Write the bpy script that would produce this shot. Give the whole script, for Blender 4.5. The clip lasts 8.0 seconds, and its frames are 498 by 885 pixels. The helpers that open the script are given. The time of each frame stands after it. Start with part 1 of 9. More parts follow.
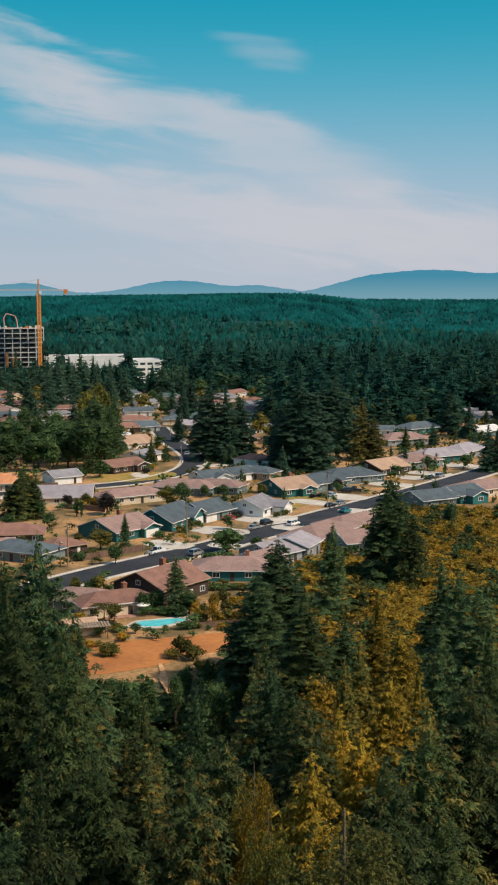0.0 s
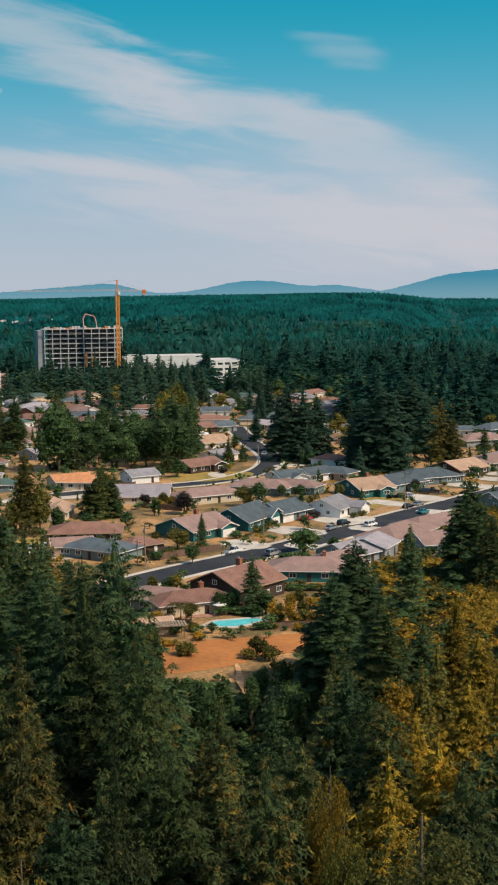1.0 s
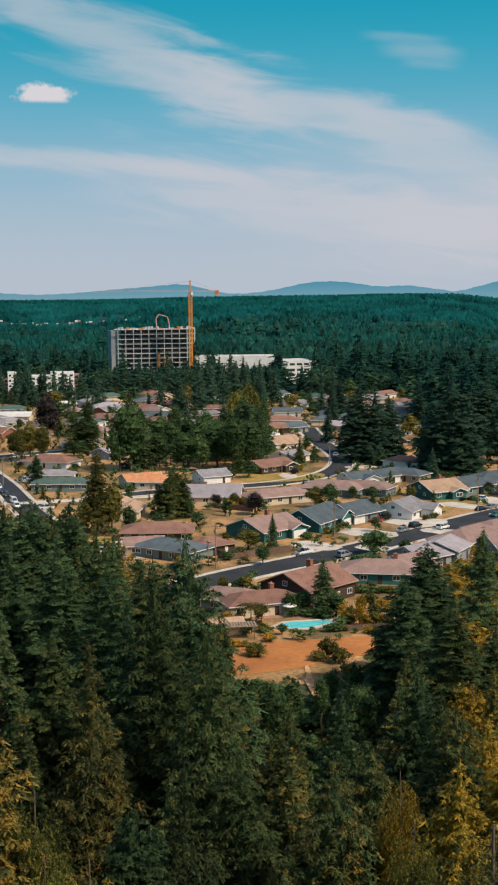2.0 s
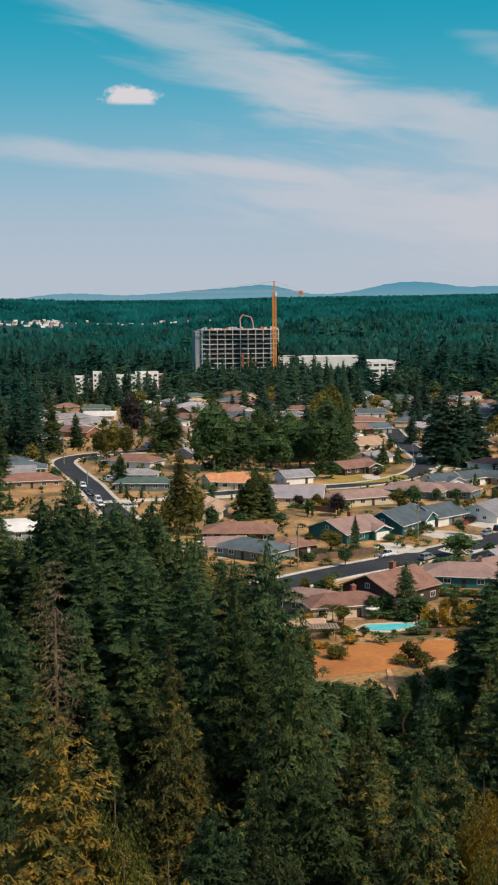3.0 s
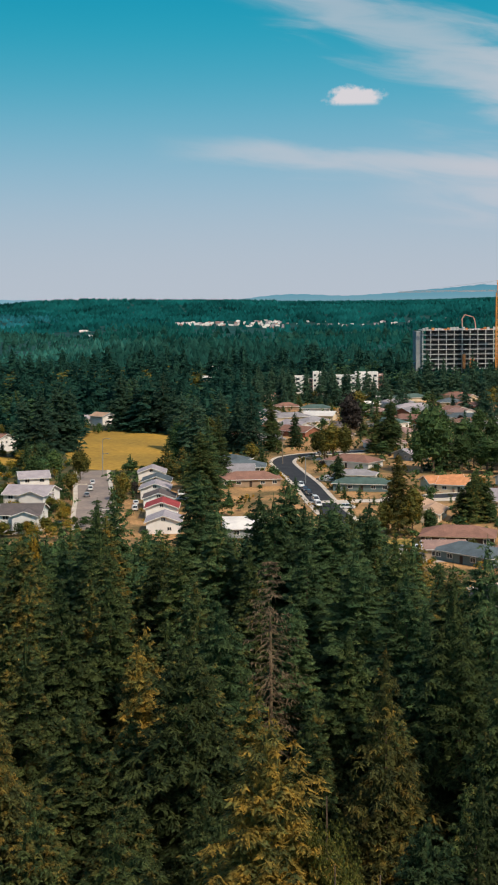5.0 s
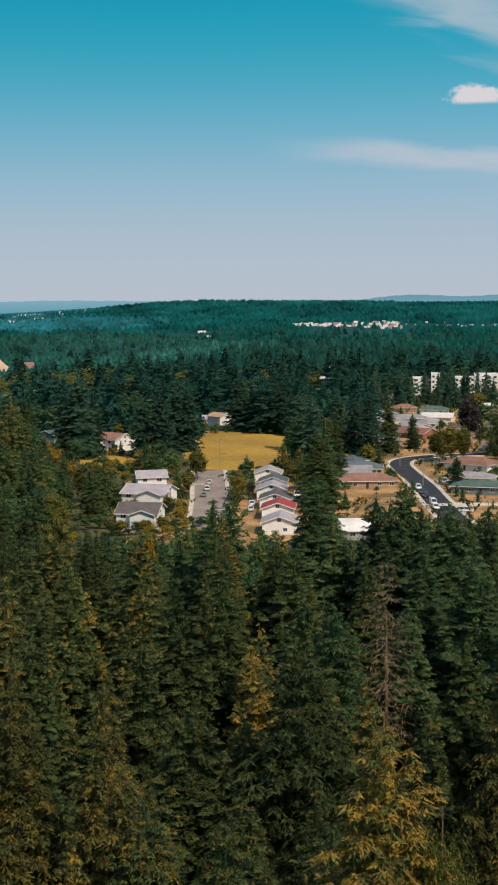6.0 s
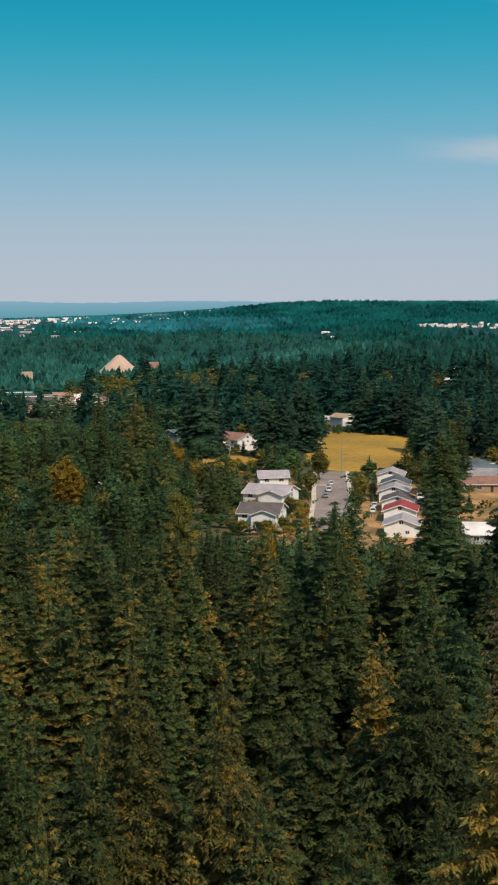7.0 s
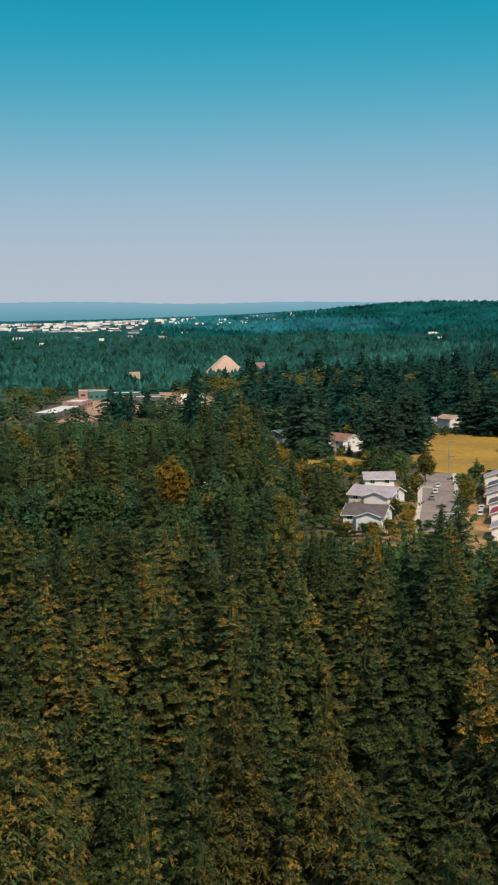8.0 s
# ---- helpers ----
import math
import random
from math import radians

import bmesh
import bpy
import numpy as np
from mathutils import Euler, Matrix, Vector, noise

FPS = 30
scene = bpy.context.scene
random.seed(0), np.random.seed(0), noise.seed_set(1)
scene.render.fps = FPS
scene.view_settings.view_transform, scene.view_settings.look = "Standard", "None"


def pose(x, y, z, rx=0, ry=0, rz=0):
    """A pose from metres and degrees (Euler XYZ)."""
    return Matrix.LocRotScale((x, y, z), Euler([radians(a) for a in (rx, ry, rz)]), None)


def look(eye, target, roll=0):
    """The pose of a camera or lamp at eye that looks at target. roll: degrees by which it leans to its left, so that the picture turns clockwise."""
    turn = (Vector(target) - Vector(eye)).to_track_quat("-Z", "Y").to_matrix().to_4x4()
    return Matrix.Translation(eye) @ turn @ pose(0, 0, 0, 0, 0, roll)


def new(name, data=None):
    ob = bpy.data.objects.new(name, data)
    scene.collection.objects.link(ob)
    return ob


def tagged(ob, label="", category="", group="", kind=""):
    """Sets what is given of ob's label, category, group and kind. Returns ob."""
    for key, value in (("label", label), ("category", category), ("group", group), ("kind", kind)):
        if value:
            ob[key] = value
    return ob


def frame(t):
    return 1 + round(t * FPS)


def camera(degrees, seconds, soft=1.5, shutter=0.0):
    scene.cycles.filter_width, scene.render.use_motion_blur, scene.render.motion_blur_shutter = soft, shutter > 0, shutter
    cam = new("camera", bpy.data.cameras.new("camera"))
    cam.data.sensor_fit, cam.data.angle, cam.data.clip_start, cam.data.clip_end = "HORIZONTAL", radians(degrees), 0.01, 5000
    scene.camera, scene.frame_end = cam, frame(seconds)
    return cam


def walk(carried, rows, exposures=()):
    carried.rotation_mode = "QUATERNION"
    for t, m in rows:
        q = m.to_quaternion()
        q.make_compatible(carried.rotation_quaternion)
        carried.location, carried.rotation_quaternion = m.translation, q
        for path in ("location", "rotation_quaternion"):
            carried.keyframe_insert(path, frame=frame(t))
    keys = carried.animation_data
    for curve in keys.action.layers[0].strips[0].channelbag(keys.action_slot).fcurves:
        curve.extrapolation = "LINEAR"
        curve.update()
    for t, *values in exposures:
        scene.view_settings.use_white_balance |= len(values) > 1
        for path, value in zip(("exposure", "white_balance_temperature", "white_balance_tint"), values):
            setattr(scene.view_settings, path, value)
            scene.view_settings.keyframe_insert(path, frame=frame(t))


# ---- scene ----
# ---- camera ----
cam = camera(22.0, 8.0, soft=2.0)
EYE = 65.0
# seconds, x, y, z above the first eye, yaw to the left, pitch, roll
ROWS = [
    (0.0, 0.0, 0.0, 0.0, 0.0, -6.51, -0.31),
    (0.5, 0.0, 0.27, -0.02, 1.34, -6.51, -0.42),
    (1.0, 0.0, 0.70, -0.06, 3.47, -6.49, -0.50),
    (1.5, -0.02, 1.05, -0.08, 5.16, -6.46, -0.49),
    (3.0, -0.13, 2.11, -0.17, 10.42, -6.38, -0.46),
    (3.5, -0.22, 2.60, -0.21, 12.86, -6.35, -0.50),
    (4.0, -0.32, 3.07, -0.25, 15.26, -6.33, -0.57),
    (4.5, -0.45, 3.55, -0.29, 17.72, -6.31, -0.62),
    (6.0, -0.99, 5.03, -0.42, 25.48, -6.17, -0.74),
    (6.5, -1.23, 5.54, -0.46, 28.24, -6.13, -0.73),
    (7.0, -1.49, 6.03, -0.50, 30.98, -6.08, -0.69),
    (7.5, -1.76, 6.48, -0.55, 33.56, -6.02, -0.72),
    (8.0, -1.99, 6.85, -0.58, 35.72, -5.99, -0.79),
]


def aim(x, y, z, yaw, pitch, roll):
    eye = Vector((x, y, EYE + z))
    a, p = radians(yaw), radians(pitch)
    return look(eye, eye + Vector((-math.sin(a) * math.cos(p), math.cos(a) * math.cos(p), math.sin(p))), roll)


walk(cam, [(t, aim(*row)) for t, *row in ROWS], [(0.0, 0.0), (8.0, 0.0)])

# ---- world, sun ----
SUN_AZ, SUN_EL = 118.0, 47.0  # degrees clockwise from ahead (+y), and above the horizon


def build_world():
    world = bpy.data.worlds.new("sky")
    scene.world = world
    world.use_nodes = True
    nt = world.node_tree
    nt.nodes.clear()
    N, link = nt.nodes.new, nt.links.new

    def math_node(op, a, b=None, c=None, clamp=False):
        n = N("ShaderNodeMath")
        n.operation, n.use_clamp = op, clamp
        for i, v in enumerate((a, b, c)):
            if v is None:
                continue
            if isinstance(v, (int, float)):
                n.inputs[i].default_value = v
            else:
                link(v, n.inputs[i])
        return n.outputs[0]

    def smooth(v, lo, hi):
        n = N("ShaderNodeMapRange")
        n.interpolation_type = "SMOOTHSTEP"
        link(v, n.inputs[0])
        n.inputs[1].default_value, n.inputs[2].default_value = lo, hi
        return n.outputs[0]

    def mix(fac, a, b):
        n = N("ShaderNodeMix")
        n.data_type = "RGBA"
        for i, v in ((0, fac), (6, a), (7, b)):
            if isinstance(v, (int, float)):
                n.inputs[i].default_value = v
            elif isinstance(v, tuple):
                n.inputs[i].default_value = (*v, 1)
            else:
                link(v, n.inputs[i])
        return n.outputs[2]

    sky = N("ShaderNodeTexSky")
    sky.sky_type, sky.sun_disc = "NISHITA", False
    sky.sun_elevation, sky.sun_rotation = radians(SUN_EL), radians(SUN_AZ)
    sky.air_density, sky.dust_density, sky.ozone_density = 1.0, 1.5, 2.0
    dim = N("ShaderNodeVectorMath")
    dim.operation = "SCALE"
    link(sky.outputs[0], dim.inputs[0])
    dim.inputs[3].default_value = SKY_STRENGTH
    co = N("ShaderNodeTexCoord")
    sep = N("ShaderNodeSeparateXYZ")
    link(co.outputs["Generated"], sep.inputs[0])
    x, y, z = sep.outputs
    az = math_node("MULTIPLY", math_node("ARCTAN2", math_node("MULTIPLY", x, -1.0), y), 57.29578)  # to the left
    el = math_node("MULTIPLY", math_node("ARCSINE", z), 57.29578)
    # the lower sky: pale haze at the horizon, teal blue above
    ramp = N("ShaderNodeValToRGB")
    ramp.color_ramp.interpolation = "B_SPLINE"
    link(math_node("DIVIDE", el, 24.0, clamp=True), ramp.inputs[0])
    stops = ((0.0, (0.475, 0.525, 0.60)), (0.10, (0.440, 0.515, 0.60)), (0.21, (0.315, 0.485, 0.615)), (0.33, (0.13, 0.42, 0.57)), (0.44, (0.035, 0.36, 0.51)), (0.54, (0.010, 0.32, 0.47)), (1.0, (0.006, 0.24, 0.42)))
    while len(ramp.color_ramp.elements) < len(stops):
        ramp.color_ramp.elements.new(0.5)
    for e, (p, c) in zip(ramp.color_ramp.elements, stops):
        e.position, e.color = p, (*c, 1)
    base = mix(smooth(el, 18.0, 40.0), ramp.outputs[0], dim.outputs[0])
    # streaks of cirrus: bands along tilted lines, torn by stretched noise
    comb = N("ShaderNodeCombineXYZ")
    link(math_node("MULTIPLY", math_node("ADD", az, math_node("MULTIPLY", el, 0.9)), 0.10), comb.inputs[0])
    link(math_node("MULTIPLY", math_node("ADD", el, math_node("MULTIPLY", az, -0.16)), 0.62), comb.inputs[1])
    noise_a = N("ShaderNodeTexNoise")
    link(comb.outputs[0], noise_a.inputs["Vector"])
    noise_a.inputs["Scale"].default_value, noise_a.inputs["Detail"].default_value = 1.6, 7.0
    noise_a.inputs["Roughness"].default_value, noise_a.inputs["Distortion"].default_value = 0.55, 0.5
    tear = math_node("SUBTRACT", noise_a.outputs[0], 0.5)

    def band(a0, e0, a1, e1, half, power, left_fade, right_fade):
        """A streak from (a0, e0) to (a1, e1), degrees left and up."""
        slope = (e1 - e0) / (a1 - a0)
        line = math_node("ADD", math_node("MULTIPLY", math_node("SUBTRACT", az, a0), slope), e0)
        off = math_node("ADD", math_node("SUBTRACT", el, line), math_node("MULTIPLY", tear, 3.3 * half))
        body = math_node("SUBTRACT", 1.0, smooth(math_node("ABSOLUTE", off), 0.0, 1.65 * half))
        fade = math_node("MULTIPLY", smooth(az, a1 - right_fade, a1 + right_fade), math_node("SUBTRACT", 1.0, smooth(az, a0 - left_fade, a0 + left_fade)))
        return math_node("MULTIPLY", math_node("MULTIPLY", body, fade), power)

    def over(a, b):
        return math_node("SUBTRACT", 1.0, math_node("MULTIPLY", math_node("SUBTRACT", 1.0, a, clamp=True), math_node("SUBTRACT", 1.0, b, clamp=True)))

    cloud = band(*CLOUDS[0])
    for c in CLOUDS[1:]:
        cloud = over(cloud, band(*c))
    # one small heap cloud with a flat foot
    comb2 = N("ShaderNodeCombineXYZ")
    link(math_node("MULTIPLY", az, 1.1), comb2.inputs[0])
    link(math_node("MULTIPLY", el, 1.4), comb2.inputs[1])
    noise_b = N("ShaderNodeTexNoise")
    link(comb2.outputs[0], noise_b.inputs["Vector"])
    noise_b.inputs["Scale"].default_value, noise_b.inputs["Detail"].default_value = 1.9, 5.0
    puff = math_node("SUBTRACT", noise_b.outputs[0], 0.5)
    da = math_node("DIVIDE", math_node("SUBTRACT", az, HEAP[0]), HEAP[2])
    de = math_node("DIVIDE", math_node("SUBTRACT", el, HEAP[1]), HEAP[3])
    rr = math_node("ADD", math_node("ADD", math_node("MULTIPLY", da, da), math_node("MULTIPLY", de, de)), math_node("MULTIPLY", puff, 2.5))
    heap = math_node("MULTIPLY", math_node("SUBTRACT", 1.0, smooth(rr, 0.35, 1.25)), smooth(el, HEAP[1] - HEAP[3] * 0.75, HEAP[1] - HEAP[3] * 0.35))
    col = mix(cloud, base, (0.595, 0.585, 0.63))
    col = mix(math_node("MULTIPLY", heap, 0.9), col, (0.74, 0.68, 0.70))
    bg = N("ShaderNodeBackground")
    link(col, bg.inputs[0])
    out = N("ShaderNodeOutputWorld")
    link(bg.outputs[0], out.inputs[0])


SKY_STRENGTH = 0.15
# streaks: az, el of the two ends (degrees to the left, up), half thickness, strength, fades at the ends
CLOUDS = [
    (20.0, 14.0, 5.0, 7.8, 1.3, 0.55, 2.0, 3.0),
    (10.0, 9.6, -6.0, 4.9, 1.32, 0.57, 3.0, 3.0),
    (12.0, 5.3, -11.0, 2.4, 1.35, 0.61, 4.0, 5.0),
    (3.0, 8.0, -3.0, 7.0, 0.7, 0.41, 2.0, 1.2),
    (1.3, 11.1, -1.7, 10.85, 0.22, 0.20, 0.8, 0.8),
    (0.5, 10.5, -2.4, 10.25, 0.30, 0.26, 0.9, 0.7),
    (-0.3, 9.95, -2.3, 9.75, 0.20, 0.18, 0.6, 0.6),
    (22.0, 6.6, 6.0, 5.2, 0.55, 0.55, 3.0, 4.0),
    (4.0, 3.0, -14.0, 2.2, 1.5, 0.58, 5.0, 3.0),
]
HEAP = (15.5, 8.72, 1.25, 0.52)
build_world()

sun = new("sun", bpy.data.lights.new("sun", "SUN"))
sun.data.energy, sun.data.angle, sun.data.color = 3.8, radians(0.5), (1.0, 0.86, 0.68)
_a, _e = radians(SUN_AZ), radians(SUN_EL)
sun.matrix_world = look((0, 0, 300), Vector((0, 0, 300)) - Vector((math.sin(_a) * math.cos(_e), math.cos(_a) * math.cos(_e), math.sin(_e))))
tagged(sun, kind="structure")


# ---- materials ----
def material(name, colour, second=None, scale=1.0, rough=0.85, bump=0.0, metal=0.0, fine=0.25, per_object=0.0, per_island=0.0, detail_scale=8.0, position=False, translucent=0.0, specular=0.3):
    """A surface with colour varied at two scales; scale: patches per metre."""
    m = bpy.data.materials.new(name)
    m.use_nodes = True
    nt = m.node_tree
    N, link = nt.nodes.new, nt.links.new
    bsdf = nt.nodes["Principled BSDF"]
    bsdf.inputs["Roughness"].default_value = rough
    bsdf.inputs["Metallic"].default_value = metal
    bsdf.inputs["Specular IOR Level"].default_value = specular
    if position:
        vec = N("ShaderNodeNewGeometry").outputs["Position"]
    else:
        vec = N("ShaderNodeTexCoord").outputs["Object"]
    big = N("ShaderNodeTexNoise")
    big.inputs["Scale"].default_value, big.inputs["Detail"].default_value = scale, 4.0
    link(vec, big.inputs["Vector"])
    small = N("ShaderNodeTexNoise")
    small.inputs["Scale"].default_value, small.inputs["Detail"].default_value = scale * detail_scale, 3.0
    link(vec, small.inputs["Vector"])
    spread = N("ShaderNodeMapRange")
    spread.inputs[1].default_value, spread.inputs[2].default_value = 0.38, 0.62
    link(big.outputs[0], spread.inputs[0])
    mixed = N("ShaderNodeMix")
    mixed.data_type = "RGBA"
    mixed.inputs[6].default_value = (*colour, 1)
    mixed.inputs[7].default_value = (*(second or tuple(c * 0.75 for c in colour)), 1)
    link(spread.outputs[0], mixed.inputs[0])
    last = mixed.outputs[2]

    def value_shift(source, amount):
        nonlocal last
        hsv = N("ShaderNodeHueSaturation")
        rng = N("ShaderNodeMapRange")
        rng.inputs[3].default_value, rng.inputs[4].default_value = 1 - amount, 1 + amount
        link(source, rng.inputs[0])
        link(rng.outputs[0], hsv.inputs["Value"])
        link(last, hsv.inputs["Color"])
        last = hsv.outputs[0]

    if fine:
        grain = N("ShaderNodeMapRange")
        grain.inputs[1].default_value, grain.inputs[2].default_value = 0.3, 0.7
        link(small.outputs[0], grain.inputs[0])
        value_shift(grain.outputs[0], fine)
    if per_object:
        value_shift(N("ShaderNodeObjectInfo").outputs["Random"], per_object)
    if per_island:
        value_shift(N("ShaderNodeNewGeometry").outputs["Random Per Island"], per_island)
    link(last, bsdf.inputs["Base Color"])
    if bump:
        b = N("ShaderNodeBump")
        b.inputs["Strength"].default_value, b.inputs["Distance"].default_value = min(1.0, bump), 0.05
        link(small.outputs[0], b.inputs["Height"])
        link(b.outputs[0], bsdf.inputs["Normal"])
    if translucent:
        tr = N("ShaderNodeBsdfTranslucent")
        link(last, tr.inputs[0])
        ms = N("ShaderNodeMixShader")
        ms.inputs[0].default_value = translucent
        link(bsdf.outputs[0], ms.inputs[1])
        link(tr.outputs[0], ms.inputs[2])
        link(ms.outputs[0], nt.nodes["Material Output"].inputs[0])
    return m


def foliage(name, dark, light, tip=None, tip_share=0.0, mottle=2.6, lace=0.0, needle=5.5, even=0.0):
    """Leaves or needles: green varied from spray to spray and tree to tree, some patches blended to the tip colour.
    lace: the share of gaps between needles, needle: their scale. even: how far the far crowns' facets shade alike.
    """
    m = bpy.data.materials.new(name)
    m.use_nodes = True
    nt = m.node_tree
    N, link = nt.nodes.new, nt.links.new
    bsdf = nt.nodes["Principled BSDF"]
    bsdf.inputs["Roughness"].default_value, bsdf.inputs["Specular IOR Level"].default_value = 0.75, 0.15
    geo, info = N("ShaderNodeNewGeometry"), N("ShaderNodeObjectInfo")
    mixed = N("ShaderNodeMix")
    mixed.data_type = "RGBA"
    mixed.inputs[6].default_value, mixed.inputs[7].default_value = (*dark, 1), (*light, 1)
    link(geo.outputs["Random Per Island"], mixed.inputs[0])
    last = mixed.outputs[2]
    if tip:
        tex = N("ShaderNodeTexNoise")
        tex.inputs["Scale"].default_value, tex.inputs["Detail"].default_value = 0.75, 3.0
        link(geo.outputs["Position"], tex.inputs["Vector"])
        add = N("ShaderNodeMath")
        add.operation = "MULTIPLY_ADD"
        link(info.outputs["Random"], add.inputs[0])
        add.inputs[1].default_value = 0.20
        link(tex.outputs[0], add.inputs[2])
        rng = N("ShaderNodeMapRange")
        rng.inputs[1].default_value, rng.inputs[2].default_value = 0.80 - tip_share, 1.02 - tip_share
        link(add.outputs[0], rng.inputs[0])
        m2 = N("ShaderNodeMix")
        m2.data_type = "RGBA"
        link(rng.outputs[0], m2.inputs[0])
        link(last, m2.inputs[6])
        m2.inputs[7].default_value = (*tip, 1)
        last = m2.outputs[2]
    hsv = N("ShaderNodeHueSaturation")
    r2 = N("ShaderNodeMapRange")
    r2.inputs[3].default_value, r2.inputs[4].default_value = 0.72, 1.42
    link(info.outputs["Random"], r2.inputs[0])
    link(r2.outputs[0], hsv.inputs["Value"])
    link(last, hsv.inputs["Color"])
    fleck = N("ShaderNodeTexNoise")
    fleck.inputs["Scale"].default_value, fleck.inputs["Detail"].default_value = mottle, 4.0
    fleck.inputs["Roughness"].default_value = 0.7
    link(geo.outputs["Position"], fleck.inputs["Vector"])
    r3 = N("ShaderNodeMapRange")
    r3.inputs[1].default_value, r3.inputs[2].default_value, r3.inputs[3].default_value, r3.inputs[4].default_value = 0.34, 0.66, 0.35, 1.65
    link(fleck.outputs[0], r3.inputs[0])
    last = N("ShaderNodeHueSaturation")
    link(r3.outputs[0], last.inputs["Value"])
    link(hsv.outputs[0], last.inputs["Color"])
    hsv = last
    link(hsv.outputs[0], bsdf.inputs["Base Color"])
    tr = N("ShaderNodeBsdfTranslucent")
    link(hsv.outputs[0], tr.inputs[0])
    ms = N("ShaderNodeMixShader")
    ms.inputs[0].default_value = 0.38
    link(bsdf.outputs[0], ms.inputs[1])
    link(tr.outputs[0], ms.inputs[2])
    shade = ms.outputs[0]
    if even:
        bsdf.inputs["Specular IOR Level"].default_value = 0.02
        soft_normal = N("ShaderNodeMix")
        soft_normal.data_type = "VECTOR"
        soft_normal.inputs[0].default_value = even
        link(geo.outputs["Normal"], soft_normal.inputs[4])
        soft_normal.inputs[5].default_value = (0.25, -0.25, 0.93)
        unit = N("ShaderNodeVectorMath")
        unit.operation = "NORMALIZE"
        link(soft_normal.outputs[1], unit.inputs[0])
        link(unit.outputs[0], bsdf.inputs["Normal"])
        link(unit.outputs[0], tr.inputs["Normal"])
    if lace:
        gaps = N("ShaderNodeTexNoise")
        gaps.inputs["Scale"].default_value, gaps.inputs["Detail"].default_value, gaps.inputs["Roughness"].default_value = needle, 2.0, 0.6
        link(geo.outputs["Position"], gaps.inputs["Vector"])
        cut = N("ShaderNodeMath")
        cut.operation = "LESS_THAN"
        link(gaps.outputs[0], cut.inputs[0])
        cut.inputs[1].default_value = lace
        clear = N("ShaderNodeMixShader")
        link(cut.outputs[0], clear.inputs[0])
        link(shade, clear.inputs[1])
        link(N("ShaderNodeBsdfTransparent").outputs[0], clear.inputs[2])
        shade = clear.outputs[0]
    link(shade, nt.nodes["Material Output"].inputs[0])
    return m


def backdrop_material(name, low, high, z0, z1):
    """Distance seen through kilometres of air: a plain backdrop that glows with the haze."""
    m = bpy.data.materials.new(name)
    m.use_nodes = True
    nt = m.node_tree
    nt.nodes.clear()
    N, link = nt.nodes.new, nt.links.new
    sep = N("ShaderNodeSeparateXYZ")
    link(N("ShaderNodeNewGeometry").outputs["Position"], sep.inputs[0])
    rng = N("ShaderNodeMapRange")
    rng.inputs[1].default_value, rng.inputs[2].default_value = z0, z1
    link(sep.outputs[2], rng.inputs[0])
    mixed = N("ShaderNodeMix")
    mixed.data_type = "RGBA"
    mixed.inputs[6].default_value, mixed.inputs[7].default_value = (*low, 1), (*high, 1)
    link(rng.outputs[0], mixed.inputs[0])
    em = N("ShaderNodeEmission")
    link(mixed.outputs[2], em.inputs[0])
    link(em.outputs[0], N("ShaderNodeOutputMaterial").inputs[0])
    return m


ASPHALT = material("asphalt", (0.036, 0.039, 0.045), (0.050, 0.052, 0.057), 0.12, 0.95, 0.2, fine=0.15, position=True, specular=0.1)
PALE_ASPHALT = material("worn_asphalt", (0.30, 0.235, 0.195), (0.22, 0.18, 0.155), 0.1, 0.9, 0.2, fine=0.15, position=True)
CONCRETE = material("concrete", (0.62, 0.55, 0.46), (0.50, 0.43, 0.35), 0.25, 0.85, 0.2, fine=0.12, position=True)
DRY_GRASS = material("dry_grass", (0.47, 0.258, 0.105), (0.15, 0.105, 0.040), 0.075, 0.95, 0.4, fine=0.34, position=True, detail_scale=14)
GOLD_GRASS = material("golden_meadow", (0.42, 0.245, 0.036), (0.30, 0.185, 0.032), 0.03, 0.95, 0.3, fine=0.2, position=True, detail_scale=14)
GREEN_GRASS = material("lawn", (0.24, 0.185, 0.04), (0.38, 0.245, 0.06), 0.09, 0.95, 0.3, fine=0.25, position=True)
BARE_SOIL = material("bare_soil", (0.49, 0.190, 0.052), (0.37, 0.140, 0.041), 0.07, 0.95, 0.2, fine=0.12, position=True, detail_scale=12)
SAND_PATH = material("sandy_bank", (0.62, 0.36, 0.17), (0.46, 0.25, 0.11), 0.4, 0.95, 0.4, fine=0.2, position=True)
FOREST_FLOOR = material("forest_floor", (0.050, 0.060, 0.026), (0.11, 0.090, 0.034), 0.12, 0.95, 0.4, fine=0.4, position=True)
# teal like the woods on it: distance haze put into the ground colour
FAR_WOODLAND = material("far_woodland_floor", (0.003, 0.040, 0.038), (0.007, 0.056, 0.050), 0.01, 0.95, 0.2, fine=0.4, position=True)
BARK = material("bark", (0.10, 0.065, 0.04), (0.16, 0.11, 0.075), 1.5, 0.95, 0.6, fine=0.3)
DEAD_BARK = material("dead_wood", (0.20, 0.145, 0.085), (0.12, 0.085, 0.050), 1.5, 0.95, 0.4, fine=0.3, per_object=0.2)
TRIM = material("white_trim", (0.80, 0.76, 0.70), (0.70, 0.66, 0.60), 0.5, 0.6, fine=0.06)
GLASS = material("window_glass", (0.03, 0.04, 0.05), (0.05, 0.06, 0.07), 0.4, 0.08, fine=0.1, specular=0.6)
BRICK = material("red_brick", (0.34, 0.13, 0.075), (0.25, 0.10, 0.06), 2.0, 0.9, 0.4, fine=0.3)
RUBBER = material("tyre_rubber", (0.02, 0.02, 0.02), None, 4.0, 0.9)
